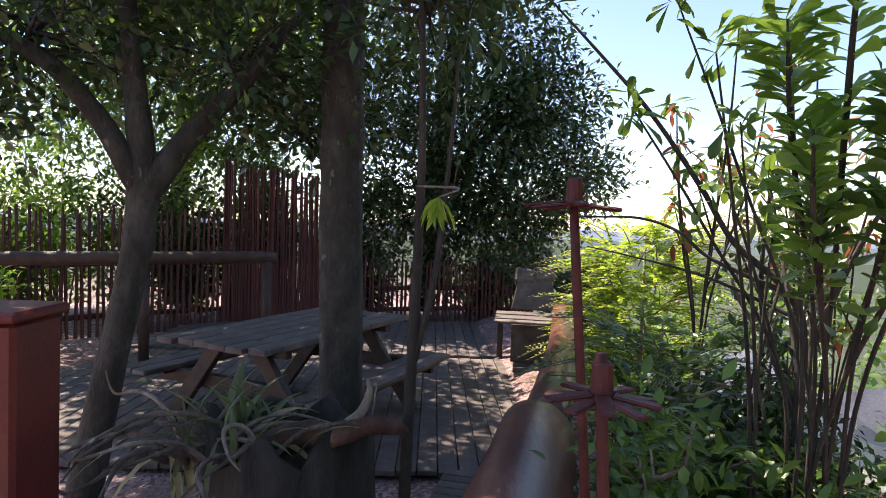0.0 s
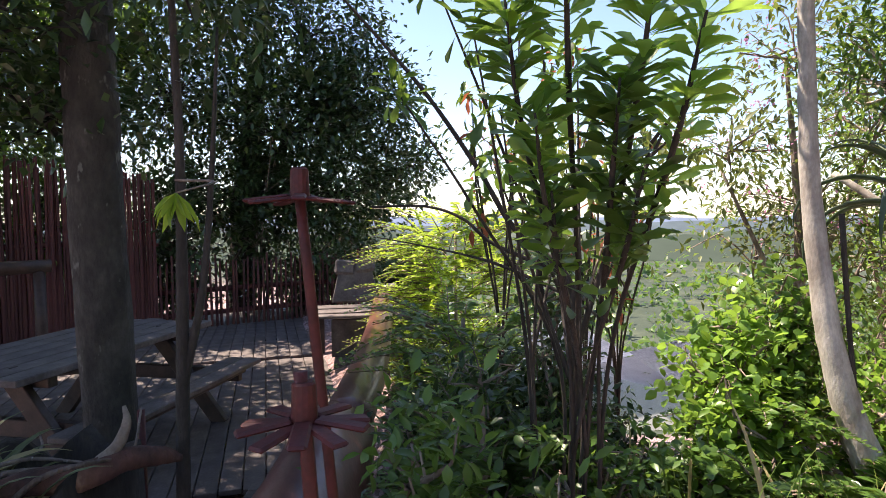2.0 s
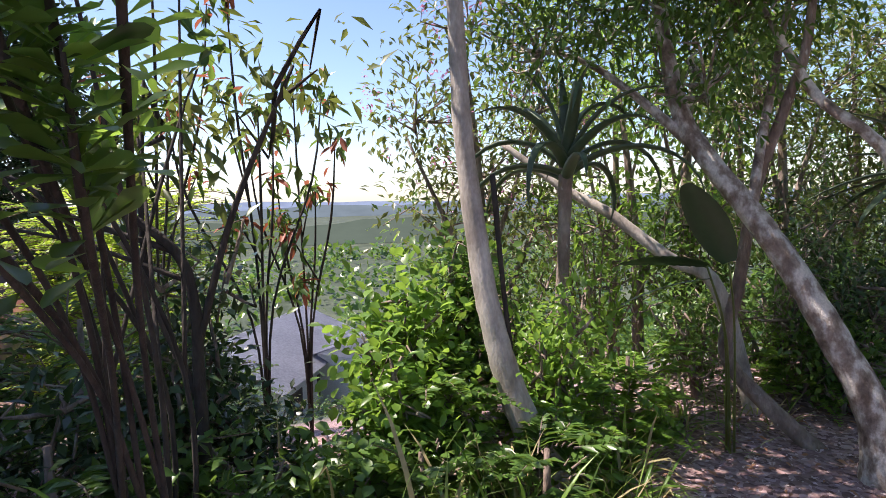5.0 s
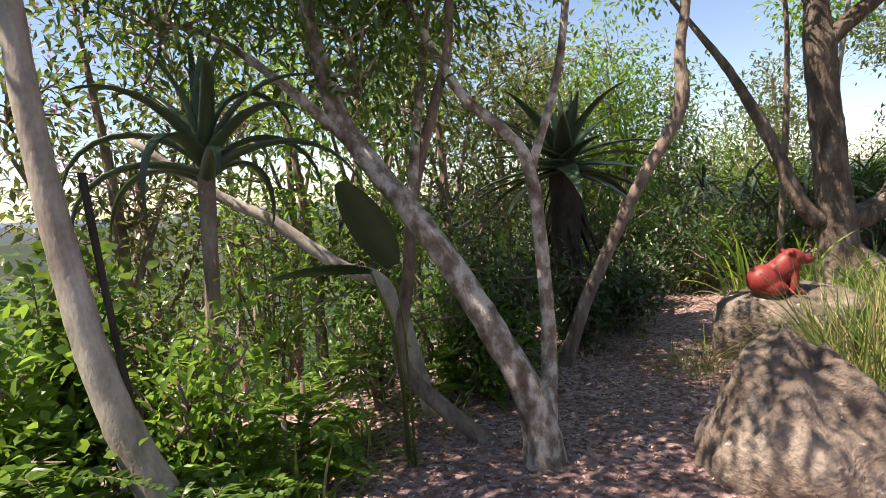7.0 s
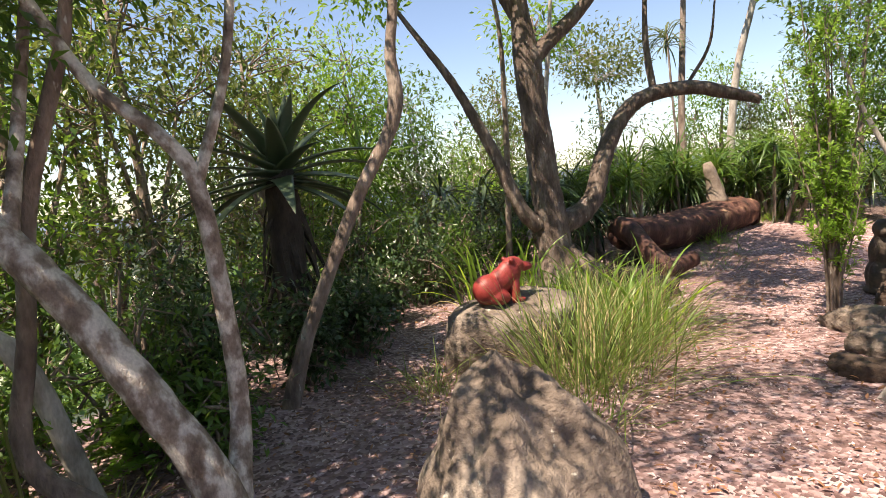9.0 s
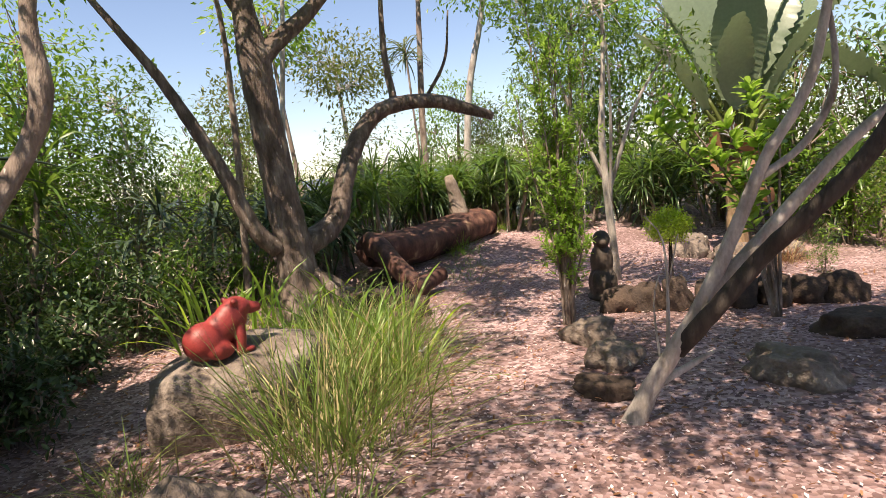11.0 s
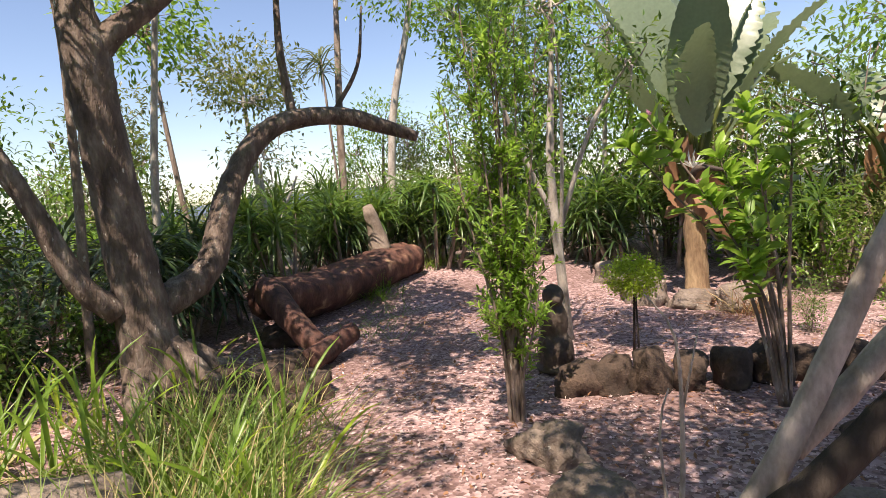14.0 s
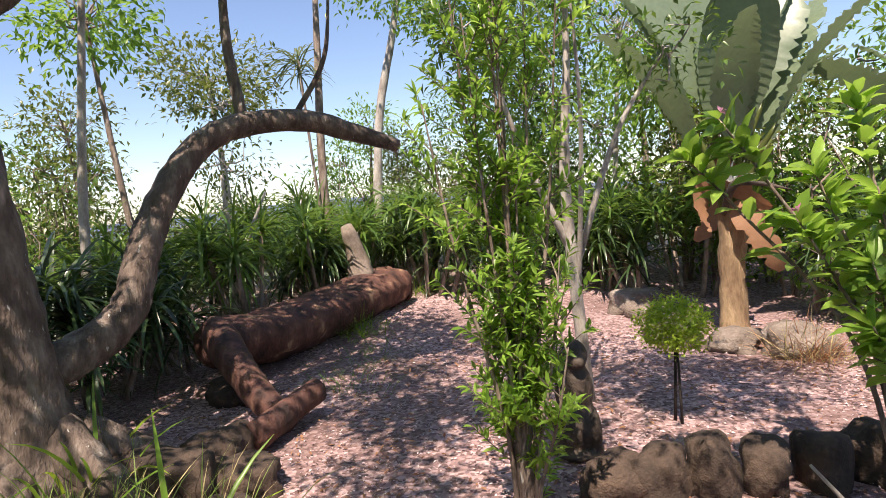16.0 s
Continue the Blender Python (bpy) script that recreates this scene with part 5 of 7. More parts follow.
# leafy understorey beside the path
# the last dark-leaved bushes are added to deepen the shade round the aloe
for k, (x, y, h, w, mt, ln, wd) in enumerate(((2.42, 3.25, 0.95, 0.32, M_LEAF_BRIGHT, 0.07, 0.05), (2.95, 3.3, 1.1, 0.4, M_LEAF_MID, 0.075, 0.05), (3.0, 2.65, 0.8, 0.4, M_LEAF_BRIGHT, 0.06, 0.03), (2.2, 2.75, 0.75, 0.3, M_LEAF_BRIGHT, 0.06, 0.04), (1.75, 2.7, 0.4, 0.35, M_LEAF_MID, 0.06, 0.045),
        (3.6, 3.4, 1.1, 0.5, M_LEAF_MID, 0.06, 0.022), (4.5, 2.5, 0.95, 0.5, M_LEAF_MID, 0.06, 0.02), (5.0, 2.2, 1.1, 0.5, M_LEAF_MID, 0.06, 0.02), (5.5, 2.1, 1.2, 0.55, M_LEAF_DARK, 0.06, 0.02), (4.6, 3.4, 1.6, 0.6, M_LEAF_BRIGHT, 0.08, 0.025), (5.8, 3.2, 1.7, 0.7, M_LEAF_MID, 0.08, 0.03), (7.2, 2.0, 0.9, 0.6, M_LEAF_MID, 0.07, 0.03), (7.9, 1.9, 1.1, 0.7, M_LEAF_DARK, 0.08, 0.03), (6.9, 2.6, 1.6, 0.7, M_LEAF_DARK, 0.08, 0.03), (8.6, 1.3, 1.3, 0.7, M_LEAF_DARK, 0.08, 0.03), (9.3, 0.9, 1.2, 0.6, M_LEAF_MID, 0.08, 0.03), (7.6, 1.5, 0.35, 0.35, M_LEAF_BRIGHT, 0.07, 0.035), (8.7, 0.45, 0.9, 0.5, M_LEAF_DARK, 0.08, 0.03), (9.3, 0.1, 1.0, 0.5, M_LEAF_MID, 0.08, 0.03), (10.0, -0.3, 1.1, 0.6, M_LEAF_DARK, 0.09, 0.034), (10.3, -0.9, 0.8, 0.45, M_LEAF_MID, 0.08, 0.03), (7.9, 0.9, 0.6, 0.4, M_LEAF_DARK, 0.07, 0.03), (6.0, 1.35, 0.7, 0.4, M_LEAF_DARK, 0.07, 0.028), (6.7, 1.1, 0.6, 0.4, M_LEAF_DARK, 0.07, 0.028), (5.2, 1.8, 0.85, 0.45, M_LEAF_DARK, 0.07, 0.026), (4.8, 1.75, 0.6, 0.35, M_LEAF_MID, 0.07, 0.026), (7.2, 1.25, 0.6, 0.4, M_LEAF_DARK, 0.07, 0.03))):
    shrub("understorey_bush", (x, y, gz(x, y)), h, w, mt, "leafy green bush in the thicket beside the path", 8, 190, 8, ln * 1.15, wd * 1.15, 100 + k, group="bushes beside the path", fine=(k < 5), low=0.1)
# small-leaved crowns that screen the valley
for k, (x, y, h) in enumerate(((4.6, 4.6, 2.7), (5.2, 5.2, 2.9), (6.6, 4.6, 4.6), (8.0, 3.6, 4.2), (9.6, 2.8, 4.2), (11.0, 2.2, 4.2), (7.4, 6.0, 5.6), (5.6, 3.6, 3.0), (6.2, 3.4, 3.6), (7.2, 2.9, 3.8), (9.0, 4.4, 5.4), (12.4, 1.4, 4.4), (8.6, 2.2, 3.4))):
    z = gz(x, y)
    rr = random.Random(k)
    thin = 0.4 if k in (0, 1, 7, 8) else 1
    tree("thicket_tree", (x, y, z), [[(x, y, z - 0.1, 0.06), (x + rr.uniform(-.2, .2), y, z + h * 0.45, 0.045), (x + rr.uniform(-.3, .3), y + 0.1, z + h * 0.95, 0.015)], [(x, y, z + h * 0.3, 0.035), (x + 0.5, y - 0.2, z + h * 0.7, 0.012)], [(x, y, z + h * 0.35, 0.03), (x - 0.5, y + 0.1, z + h * 0.75, 0.01)]],
         M_BARK_BROWN, "small twiggy tree with fine olive leaves", [(x, y, z + h * 0.95, 0.9, 0.85, 0.65, 46 * thin), (x + 0.5, y - 0.2, z + h * 0.75, 0.75, 0.75, 0.6, 42 * thin), (x - 0.5, y + 0.1, z + h * 0.72, 0.75, 0.75, 0.6, 42 * thin), (x, y, z + h * 0.45, 0.8, 0.8, 0.6, 44)], (M_LEAF_OLIVE, M_LEAF_MID, M_LEAF_BRIGHT)[k % 3], 8, 0.09, 0.034, 130 + k, group="thicket trees", spread=0.12)
for k, (x, y, n, ln, wd, mt) in enumerate(((2.2, 2.25, 60, 0.5, 0.012, M_GRASS), (2.6, 2.0, 50, 0.4, 0.01, M_GRASS), (1.7, 2.5, 60, 0.55, 0.014, M_GRASS), (3.6, 2.35, 30, 0.35, 0.012, M_GRASS), (3.2, 2.35, 30, 0.35, 0.012, M_GRASS), (1.3, 1.9, 50, 0.4, 0.012, M_GRASS), (4.35, 2.1, 26, 0.3, 0.012, M_GRASS))):
    tuft("grass_tuft", (x, y, gz(x, y)), n * 2, ln, wd, mt, "loose tuft of green and straw-coloured grass", 150 + k, 1.0, 0.12, 1.0, group="grass tufts by the path", dry=0.3)

# ferns and arching grasses at the thicket's edge
for k, (x, y, h0, w0) in enumerate(((2.95, 2.55, 0.55, 0.42), (2.45, 2.2, 0.45, 0.40), (3.35, 2.45, 0.5, 0.40), (2.0, 2.5, 0.5, 0.45), (3.75, 2.6, 0.6, 0.45), (2.3, 2.85, 0.8, 0.45), (4.9, 1.95, 0.5, 0.4))):
    feather_bush((x, y, gz(x, y)), h0, w0, M_LEAF_BRIGHT if k % 2 == 0 else M_LEAF_MID, "low ferny plant at the edge of the path", 170 + k, 34)
for k, (x, y, ln) in enumerate(((1.75, 2.1, 0.8), (2.05, 1.95, 0.7), (1.5, 2.3, 0.8), (2.75, 2.05, 0.5), (3.9, 2.35, 0.45), (3.05, 2.2, 0.4), (1.15, 2.0, 0.6), (1.45, 2.75, 0.7))):
    tuft("arching_grass", (x, y, gz(x, y)), 46, ln, 0.024, M_LEAF_BRIGHT if k % 2 else M_GRASS, "clump of long arching green and dry leaves", 185 + k, 1.5, 0.07, 1.0, "grass clump", "arching grass clumps", dry=0.25)

# growth between the rail and the slope, the darker leaves coloured for its shade
shrub("rail_shrub", (0.42, 2.05, gz(0.42, 2.05)), 1.05, 0.34, M_LEAF_MID, "shaded leafy shrub growing beside the log rail", 6, 110, 8, 0.085, 0.034, 191, group="shrubs beside the rail", fine=True, low=0.1)
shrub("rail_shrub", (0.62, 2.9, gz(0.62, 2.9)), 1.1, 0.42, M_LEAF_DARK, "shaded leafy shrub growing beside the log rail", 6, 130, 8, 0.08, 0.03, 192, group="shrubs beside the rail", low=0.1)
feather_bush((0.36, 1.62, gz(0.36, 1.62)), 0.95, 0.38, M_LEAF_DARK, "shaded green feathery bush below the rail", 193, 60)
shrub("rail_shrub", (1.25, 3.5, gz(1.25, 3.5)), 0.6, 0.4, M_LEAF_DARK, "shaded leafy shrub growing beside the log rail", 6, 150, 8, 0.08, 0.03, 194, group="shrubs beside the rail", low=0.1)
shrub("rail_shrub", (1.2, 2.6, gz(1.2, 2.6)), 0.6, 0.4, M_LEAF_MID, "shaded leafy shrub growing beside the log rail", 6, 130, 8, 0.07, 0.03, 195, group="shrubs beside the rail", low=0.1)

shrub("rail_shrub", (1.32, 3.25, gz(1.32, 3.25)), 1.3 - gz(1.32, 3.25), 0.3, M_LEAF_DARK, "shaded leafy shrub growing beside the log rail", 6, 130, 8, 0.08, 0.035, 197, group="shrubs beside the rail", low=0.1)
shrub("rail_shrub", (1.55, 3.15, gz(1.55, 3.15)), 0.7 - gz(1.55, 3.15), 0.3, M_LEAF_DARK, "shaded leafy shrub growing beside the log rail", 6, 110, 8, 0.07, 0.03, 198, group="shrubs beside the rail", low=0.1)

# blossoming tree above the valley
x, y = 4.15, 4.35
z = gz(x, y)
ob = tree("blossom_tree", (x, y, z), [[(x, y, z - 0.1, 0.06), (x + 0.1, y, z + 1.7, 0.045), (x, y + 0.1, z + 3.4, 0.012)], [(x, y, z + 1.0, 0.035), (x + 0.6, y - 0.2, z + 2.6, 0.012)], [(x, y, z + 1.2, 0.03), (x - 0.5, y + 0.3, z + 2.5, 0.01)]], M_BARK_BROWN, "open leafy tree flecked with small pink blossoms",
     [(x, y, z + 3.5, 0.7, 0.6, 0.5, 42), (x + 0.6, y - 0.2, z + 2.8, 0.6, 0.6, 0.5, 42), (x - 0.4, y + 0.3, z + 2.7, 0.5, 0.5, 0.45, 34), (x + 0.2, y, z + 2.0, 0.7, 0.6, 0.45, 40)], M_LEAF_OLIVE, 8, 0.085, 0.03, 196, spread=0.12)
r = np.random.default_rng(12)
pos = np.repeat(np.vstack([clump_tips(c, (0.7, 0.6, 0.5), 26, r) for c in ((0, 0, 3.5), (0.6, -0.2, 2.8), (-0.4, 0.3, 2.7), (0.2, 0, 2.0))]), 6, 0)
v, f = leaves(pos + r.normal(0, 0.03, pos.shape), r.normal(0, 1, pos.shape), 0.04, 0.022, False, r)
part("petal_growth", solid("petals", v, f, M_PINK), ob, "small pink blossoms")
# ---- rocks, bear, tufts ----
def rock(name, at, size, seed, label, mat=None, turn=0, group="", rough=0.28, flat=0.0, sub=4, cat="rock"):
    ob = new(name, ball_rock(name, size, seed, mat or M_ROCK, rough, flat, sub))
    ob.matrix_basis = pose(*at, 0, 0, turn)
    return tagged(ob, label, cat, group)


stone = rock("boulder", (4.0, 0.15, 0.10), (0.41, 0.36, 0.56), 1, "large peaked brown boulder with pale lichen", None, 70, "boulders", 0.36)
for v in stone.data.vertices:
    s = 1 - 0.42 * max(v.co.z, 0) / 0.6
    v.co.x, v.co.y = v.co.x * s, v.co.y * s
rock("boulder", (6.28, -0.27, 0.12), (0.60, 0.42, 0.62), 2, "flat-topped mossy boulder under the red bear", None, -70, "boulders", 0.2, 0.45)
for k, (x, y, sx, sy, sz, tn) in enumerate(((5.95, -2.85, .22, .17, .2, 20), (5.45, -2.6, .2, .15, .16, 60), (4.62, -3.3, .28, .2, .17, 10), (4.85, -4.4, .25, .2, .16, 40), (8.3, -6.7, .3, .25, .32, 0), (7.7, -6.75, .25, .2, .2, 30), (7.2, -6.95, .3, .25, .28, 60), (9.3, -7.3, .33, .25, .3, 10), (5.1, -2.2, .2, .1, .12, 40), (8.5, -1.75, .35, .22, .28, 30), (8.3, -1.5, .3, .2, .2, 80), (9.9, -2.6, .3, .2, .2, 0), (8.25, -1.85, .30, .2, .30, 15), (8.15, -2.15, .26, .2, .2, 70), (8.55, -2.15, .25, .2, .26, 120), (7.95, -1.6, .28, .18, .18, 45), (7.85, -2.0, .2, .14, .13, 10))):
    rock("stone", (x, y, gz(x, y) + sz * 0.2), (sx, sy, sz), 10 + k, "brown weathered stone lying on the mulch", M_ROCK if k in (0, 1, 2, 4, 5, 6, 7) else M_EDGING, tn, "loose stones", 0.46, 0.7, 4, "stone")
for k, (x, y) in enumerate(((6.60, -3.72), (6.46, -3.96), (6.31, -4.18), (6.16, -4.42), (6.0, -4.66), (5.84, -4.9), (5.66, -5.12), (5.46, -5.32))):
    rock("edging_stone", (x, y, 0.07), (0.17 + 0.03 * (k % 2), 0.13, 0.20 + 0.03 * (k % 3)), 30 + 3 * k, "upright dark brown edging stone in a row", M_EDGING, 55 + 23 * k, "row of edging stones", 0.42, 0.75, 3, "stone")


def sculpture(name, at, blobs, mat, label, turn, voxel=0.012, size=1.0):
    """One plain moulded shape out of overlapping rounded lumps."""
    bm = bmesh.new()
    for (x, y, z), (a, b, c), (rx, ry, rz) in blobs:
        m = pose(x, y, z, rx, ry, rz) @ Matrix.Diagonal((a, b, c, 1))
        bmesh.ops.create_icosphere(bm, subdivisions=3, radius=1, matrix=m)
    ob = new(name, from_bm(name, bm, mat, True))
    ob.matrix_basis = pose(*at, 0, 0, turn)
    rm = ob.modifiers.new("moulded", "REMESH")
    rm.mode, rm.voxel_size, rm.use_smooth_shade = "VOXEL", voxel, True
    ob.scale = (size,) * 3
    sm = ob.modifiers.new("rounded", "SMOOTH")
    sm.factor, sm.iterations = 0.5, 12
    return tagged(ob, label, "sculpture")


sculpture("bear_sculpture", (6.08, -0.13, 0.475), [((-0.16, 0, 0.15), (0.17, 0.145, 0.16), (0, 0, 0)), ((-0.02, 0, 0.22), (0.20, 0.115, 0.135), (0, -38, 0)), ((0.08, 0, 0.29), (0.13, 0.11, 0.14), (0, -30, 0)), ((0.14, 0, 0.37), (0.115, 0.10, 0.092), (0, 10, 0)), ((0.25, 0, 0.345), (0.085, 0.066, 0.056), (0, 8, 0)), ((0.31, 0, 0.34), (0.04, 0.054, 0.045), (0, 0, 0)),
    ((0.08, 0.09, 0.43), (0.032, 0.022, 0.034), (0, 0, 0)), ((0.08, -0.09, 0.43), (0.032, 0.022, 0.034), (0, 0, 0)), ((0.11, 0.075, 0.12), (0.048, 0.045, 0.15), (0, 8, 0)), ((0.11, -0.075, 0.12), (0.048, 0.045, 0.15), (0, 8, 0)),
    ((0.16, 0.075, 0.02), (0.07, 0.04, 0.03), (0, 0, 0)), ((0.16, -0.075, 0.02), (0.07, 0.04, 0.03), (0, 0, 0)), ((-0.08, 0.11, 0.07), (0.12, 0.05, 0.075), (0, 0, 0)), ((-0.08, -0.11, 0.07), (0.12, 0.05, 0.075), (0, 0, 0))],
    M_RED_BEAR, "glossy red painted bear sculpture sitting on a boulder", -72, 0.011, 0.74)
sculpture("stone_figure", (7.12, -4.0, 0.0), [((0, 0, 0.17), (0.16, 0.15, 0.2), (0, 0, 0)), ((0.0, 0, 0.4), (0.13, 0.12, 0.2), (0, 8, 0)), ((0.03, 0, 0.63), (0.10, 0.09, 0.10), (0, 0, 0)), ((0.12, 0, 0.61), (0.06, 0.05, 0.045), (0, 0, 0)), ((0.1, 0.09, 0.15), (0.05, 0.045, 0.16), (0, 0, 0)), ((0.1, -0.09, 0.15), (0.05, 0.045, 0.16), (0, 0, 0)), ((0, 0, 0.03), (0.2, 0.17, 0.05), (0, 0, 0))],
    M_STONE_DARK, "dark stone sculpture of a seated animal", 150)

tuft("grass_tuft", (5.35, -0.55, 0.0), 330, 0.9, 0.012, M_GRASS, "big fountain of thin yellow-green grass", 201, 0.6, 0.18, 2.0, group="tall grass tufts", dry=0.25)
tuft("grass_tuft", (6.1, -0.85, 0.0), 230, 0.75, 0.014, M_GRASS, "big fountain of thin yellow-green grass", 202, 0.6, 0.17, 2.0, group="tall grass tufts", dry=0.2)
tuft("grass_tuft", (7.3, -1.0, 0.0), 200, 0.7, 0.018, M_GRASS, "big fountain of thin yellow-green grass", 203, 0.8, 0.16, 1.6, group="tall grass tufts", dry=0.2)
tuft("grass_tuft", (4.75, -0.35, 0.0), 90, 0.35, 0.010, M_GRASS, "small tuft of grass beside the boulder", 204, 0.9, 0.1, 1.2, group="tall grass tufts", dry=0.2)
tuft("grass_tuft", (5.6, 0.45, 0.0), 90, 0.4, 0.010, M_GRASS, "small tuft of grass beside the boulder", 205, 0.9, 0.1, 1.2, group="tall grass tufts", dry=0.25)
for k, (x, y, n, ln) in enumerate(((6.3, -1.2, 190, 0.75), (6.8, -1.45, 190, 0.7), (5.9, -1.1, 170, 0.7), (7.3, -1.75, 150, 0.6), (7.6, -1.35, 130, 0.65))):
    tuft("grass_tuft", (x, y, gz(x, y)), n, ln, 0.011, M_GRASS, "loose clump of long thin green grass", 207 + k, 0.8, 0.18, 1.5, group="tall grass tufts", dry=0.22)
IRIS = [solid("strap_leaf", *blades(np.zeros((1, 3)), np.array([[0.0, 0.35 + 0.2 * k, 1.0]]), 0.72, 0.034, 0.5 + 0.35 * k, 7), mt) for k, mt in enumerate((M_LEAF_BRIGHT, M_LEAF_BRIGHT, M_LEAF_LIME, M_STRAW))]
rr = random.Random(21)
for k, (x, y) in enumerate(((7.6, -0.5), (8.1, -0.75), (7.9, -1.3), (8.5, -1.4), (7.7, -0.05), (8.2, -0.2), (7.1, -0.75), (8.8, -0.6), (6.6, -1.25), (6.2, -1.35), (7.0, -1.6), (6.75, -0.95), (7.15, -0.2))):
    ob = thing("iris_clump", (x, y, gz(x, y)), "clump of broad strap leaves, green and yellowing", "clump", "strap-leaved clumps")
    for q in range(23):
        s = rr.uniform(0.6, 1.35)
        part("leaf", IRIS[rr.choice((0, 0, 1, 1, 2, 3))], ob, m=Matrix.LocRotScale((rr.gauss(0, 0.07), rr.gauss(0, 0.07), -0.02), Euler((rr.uniform(-0.15, 0.35), 0, rr.uniform(0, 6.28))), (s, s, s)))
for k, (x, y) in enumerate(((12.1, -5.8), (12.4, -6.3), (10.9, -4.3))):
    tuft("grass_tuft", (x, y, gz(x, y)), 120, 0.45, 0.012, M_LEAF_BRIGHT, "low bright green tuft at the log's foot", 220 + k, 0.9, 0.16, 1.2, group="low green tufts", dry=0.05)

tuft("dry_tuft", (7.0, -6.75, gz(7.0, -6.75)), 260, 0.5, 0.010, M_DRY, "rounded tuft of dry brown grass", 230, 0.9, 0.12, 0.9, group="", dry=0.4)
for k, (x, y) in enumerate(((9.4, -3.5), (10.1, -4.0))):
    tuft("grass_tuft", (x, y, gz(x, y)), 70, 0.3, 0.010, M_LEAF_MID, "low bright green tuft at the log's foot", 240 + k, 0.9, 0.2, 1.2, group="low green tufts", dry=0.05)

# ---- the clearing ----
base = (8.74, -1.17, gz(8.74, -1.17))
# the long high limbs and their clumps are added, unseen, to dapple the clearing
tree("gnarled_tree", base, [[(8.72, -1.23, 0.0, 0.32), (8.73, -1.19, 0.45, 0.24), (8.74, -1.14, 1.07, 0.2), (8.75, -1.08, 1.74, 0.182), (8.76, -1.03, 2.35, 0.174), (8.76, -1.0, 2.79, 0.178), (8.76, -0.95, 3.36, 0.116), (8.74, -0.86, 4.61, 0.071)], [(8.76, -1.03, 2.74, 0.116), (8.72, -1.21, 2.92, 0.089), (8.65, -1.61, 3.26, 0.071), (8.56, -2.19, 3.9, 0.045)], [(8.65, -0.99, 0.83, 0.107), (8.58, -0.77, 1.08, 0.089), (8.6, -0.54, 1.67, 0.076), (8.62, -0.34, 2.1, 0.067), (8.66, -0.09, 2.59, 0.053), (8.7, 0.21, 3.05, 0.04), (8.74, 0.66, 3.72, 0.018)], [(8.83, -1.26, 0.8, 0.151), (8.92, -1.52, 0.89, 0.142), (9.0, -1.77, 1.07, 0.125), (9.07, -1.9, 1.4, 0.113), (9.18, -2.08, 1.79, 0.11), (9.27, -2.37, 2.17, 0.105), (9.29, -2.72, 2.36, 0.102), (9.22, -3.25, 2.39, 0.094), (9.16, -3.65, 2.28, 0.085), (9.04, -4.0, 2.15, 0.06)], [(8.65, -1.3, 0.45, 0.142), (8.38, -1.5, 0.2, 0.116), (8.12, -1.7, 0.06, 0.08), (7.85, -1.92, -0.05, 0.045)], [(8.65, -1.12, 0.4, 0.134), (8.37, -1.03, 0.15, 0.098), (8.03, -0.99, -0.02, 0.062)], [(8.74, -1.39, 0.4, 0.134), (8.7, -1.7, 0.2, 0.107), (8.56, -2.01, 0.05, 0.071)], [(8.76, -0.95, 3.19, 0.062), (8.6, -0.4, 4.1, 0.05), (7.4, 0.2, 4.4, 0.03), (6.3, 0.2, 4.35, 0.015)], [(8.6, -0.4, 4.1, 0.04), (7.6, -1.6, 4.8, 0.025), (6.1, -2.2, 5.1, 0.016), (5.6, -3.4, 4.95, 0.008)], [(7.6, -1.6, 4.8, 0.018), (6.2, -1.1, 4.75, 0.012), (4.9, 0.0, 4.75, 0.006)], [(9.44, -2.8, 2.4, 0.05), (9.5, -2.75, 3.1, 0.04), (9.5, -2.8, 4.2, 0.02)], [(9.3, -3.2, 2.45, 0.03), (9.2, -3.45, 2.9, 0.022), (9.2, -3.55, 3.5, 0.012)]],
     M_BARK_GNARLED, "gnarled grey-brown tree with one limb arching over the clearing",
     [(9.4, -0.9, 5.0, 1.3, 1.2, 0.6, 120), (9.2, -2.5, 4.7, 1.0, 1.0, 0.5, 80), (9.4, 0.8, 4.2, 0.9, 0.9, 0.5, 70), (8.0, -1.7, 4.7, 1.2, 0.9, 0.35, 90), (6.0, -2.2, 5.5, 1.0, 0.8, 0.35, 40), (6.9, -1.4, 5.2, 0.9, 0.8, 0.35, 60), (7.9, -3.1, 4.9, 0.9, 0.8, 0.3, 60), (8.2, -0.2, 4.4, 1.3, 1.0, 0.4, 110), (7.2, 0.3, 4.3, 1.2, 1.0, 0.4, 45), (8.3, 0.9, 4.6, 1.2, 0.9, 0.4, 80), (6.3, 0.2, 4.2, 1.0, 0.9, 0.35, 30), (8.8, -2.6, 4.6, 1.0, 0.8, 0.35, 60), (6.6, -1.55, 4.7, 0.6, 0.5, 0.3, 46), (5.9, -0.9, 4.6, 0.5, 0.4, 0.3, 30), (4.9, 0.0, 4.7, 0.5, 0.4, 0.3, 18), (5.6, -3.4, 4.9, 0.7, 0.6, 0.3, 52)], M_LEAF_BRIGHT, 9, 0.10, 0.04, 22, rough=0.14)


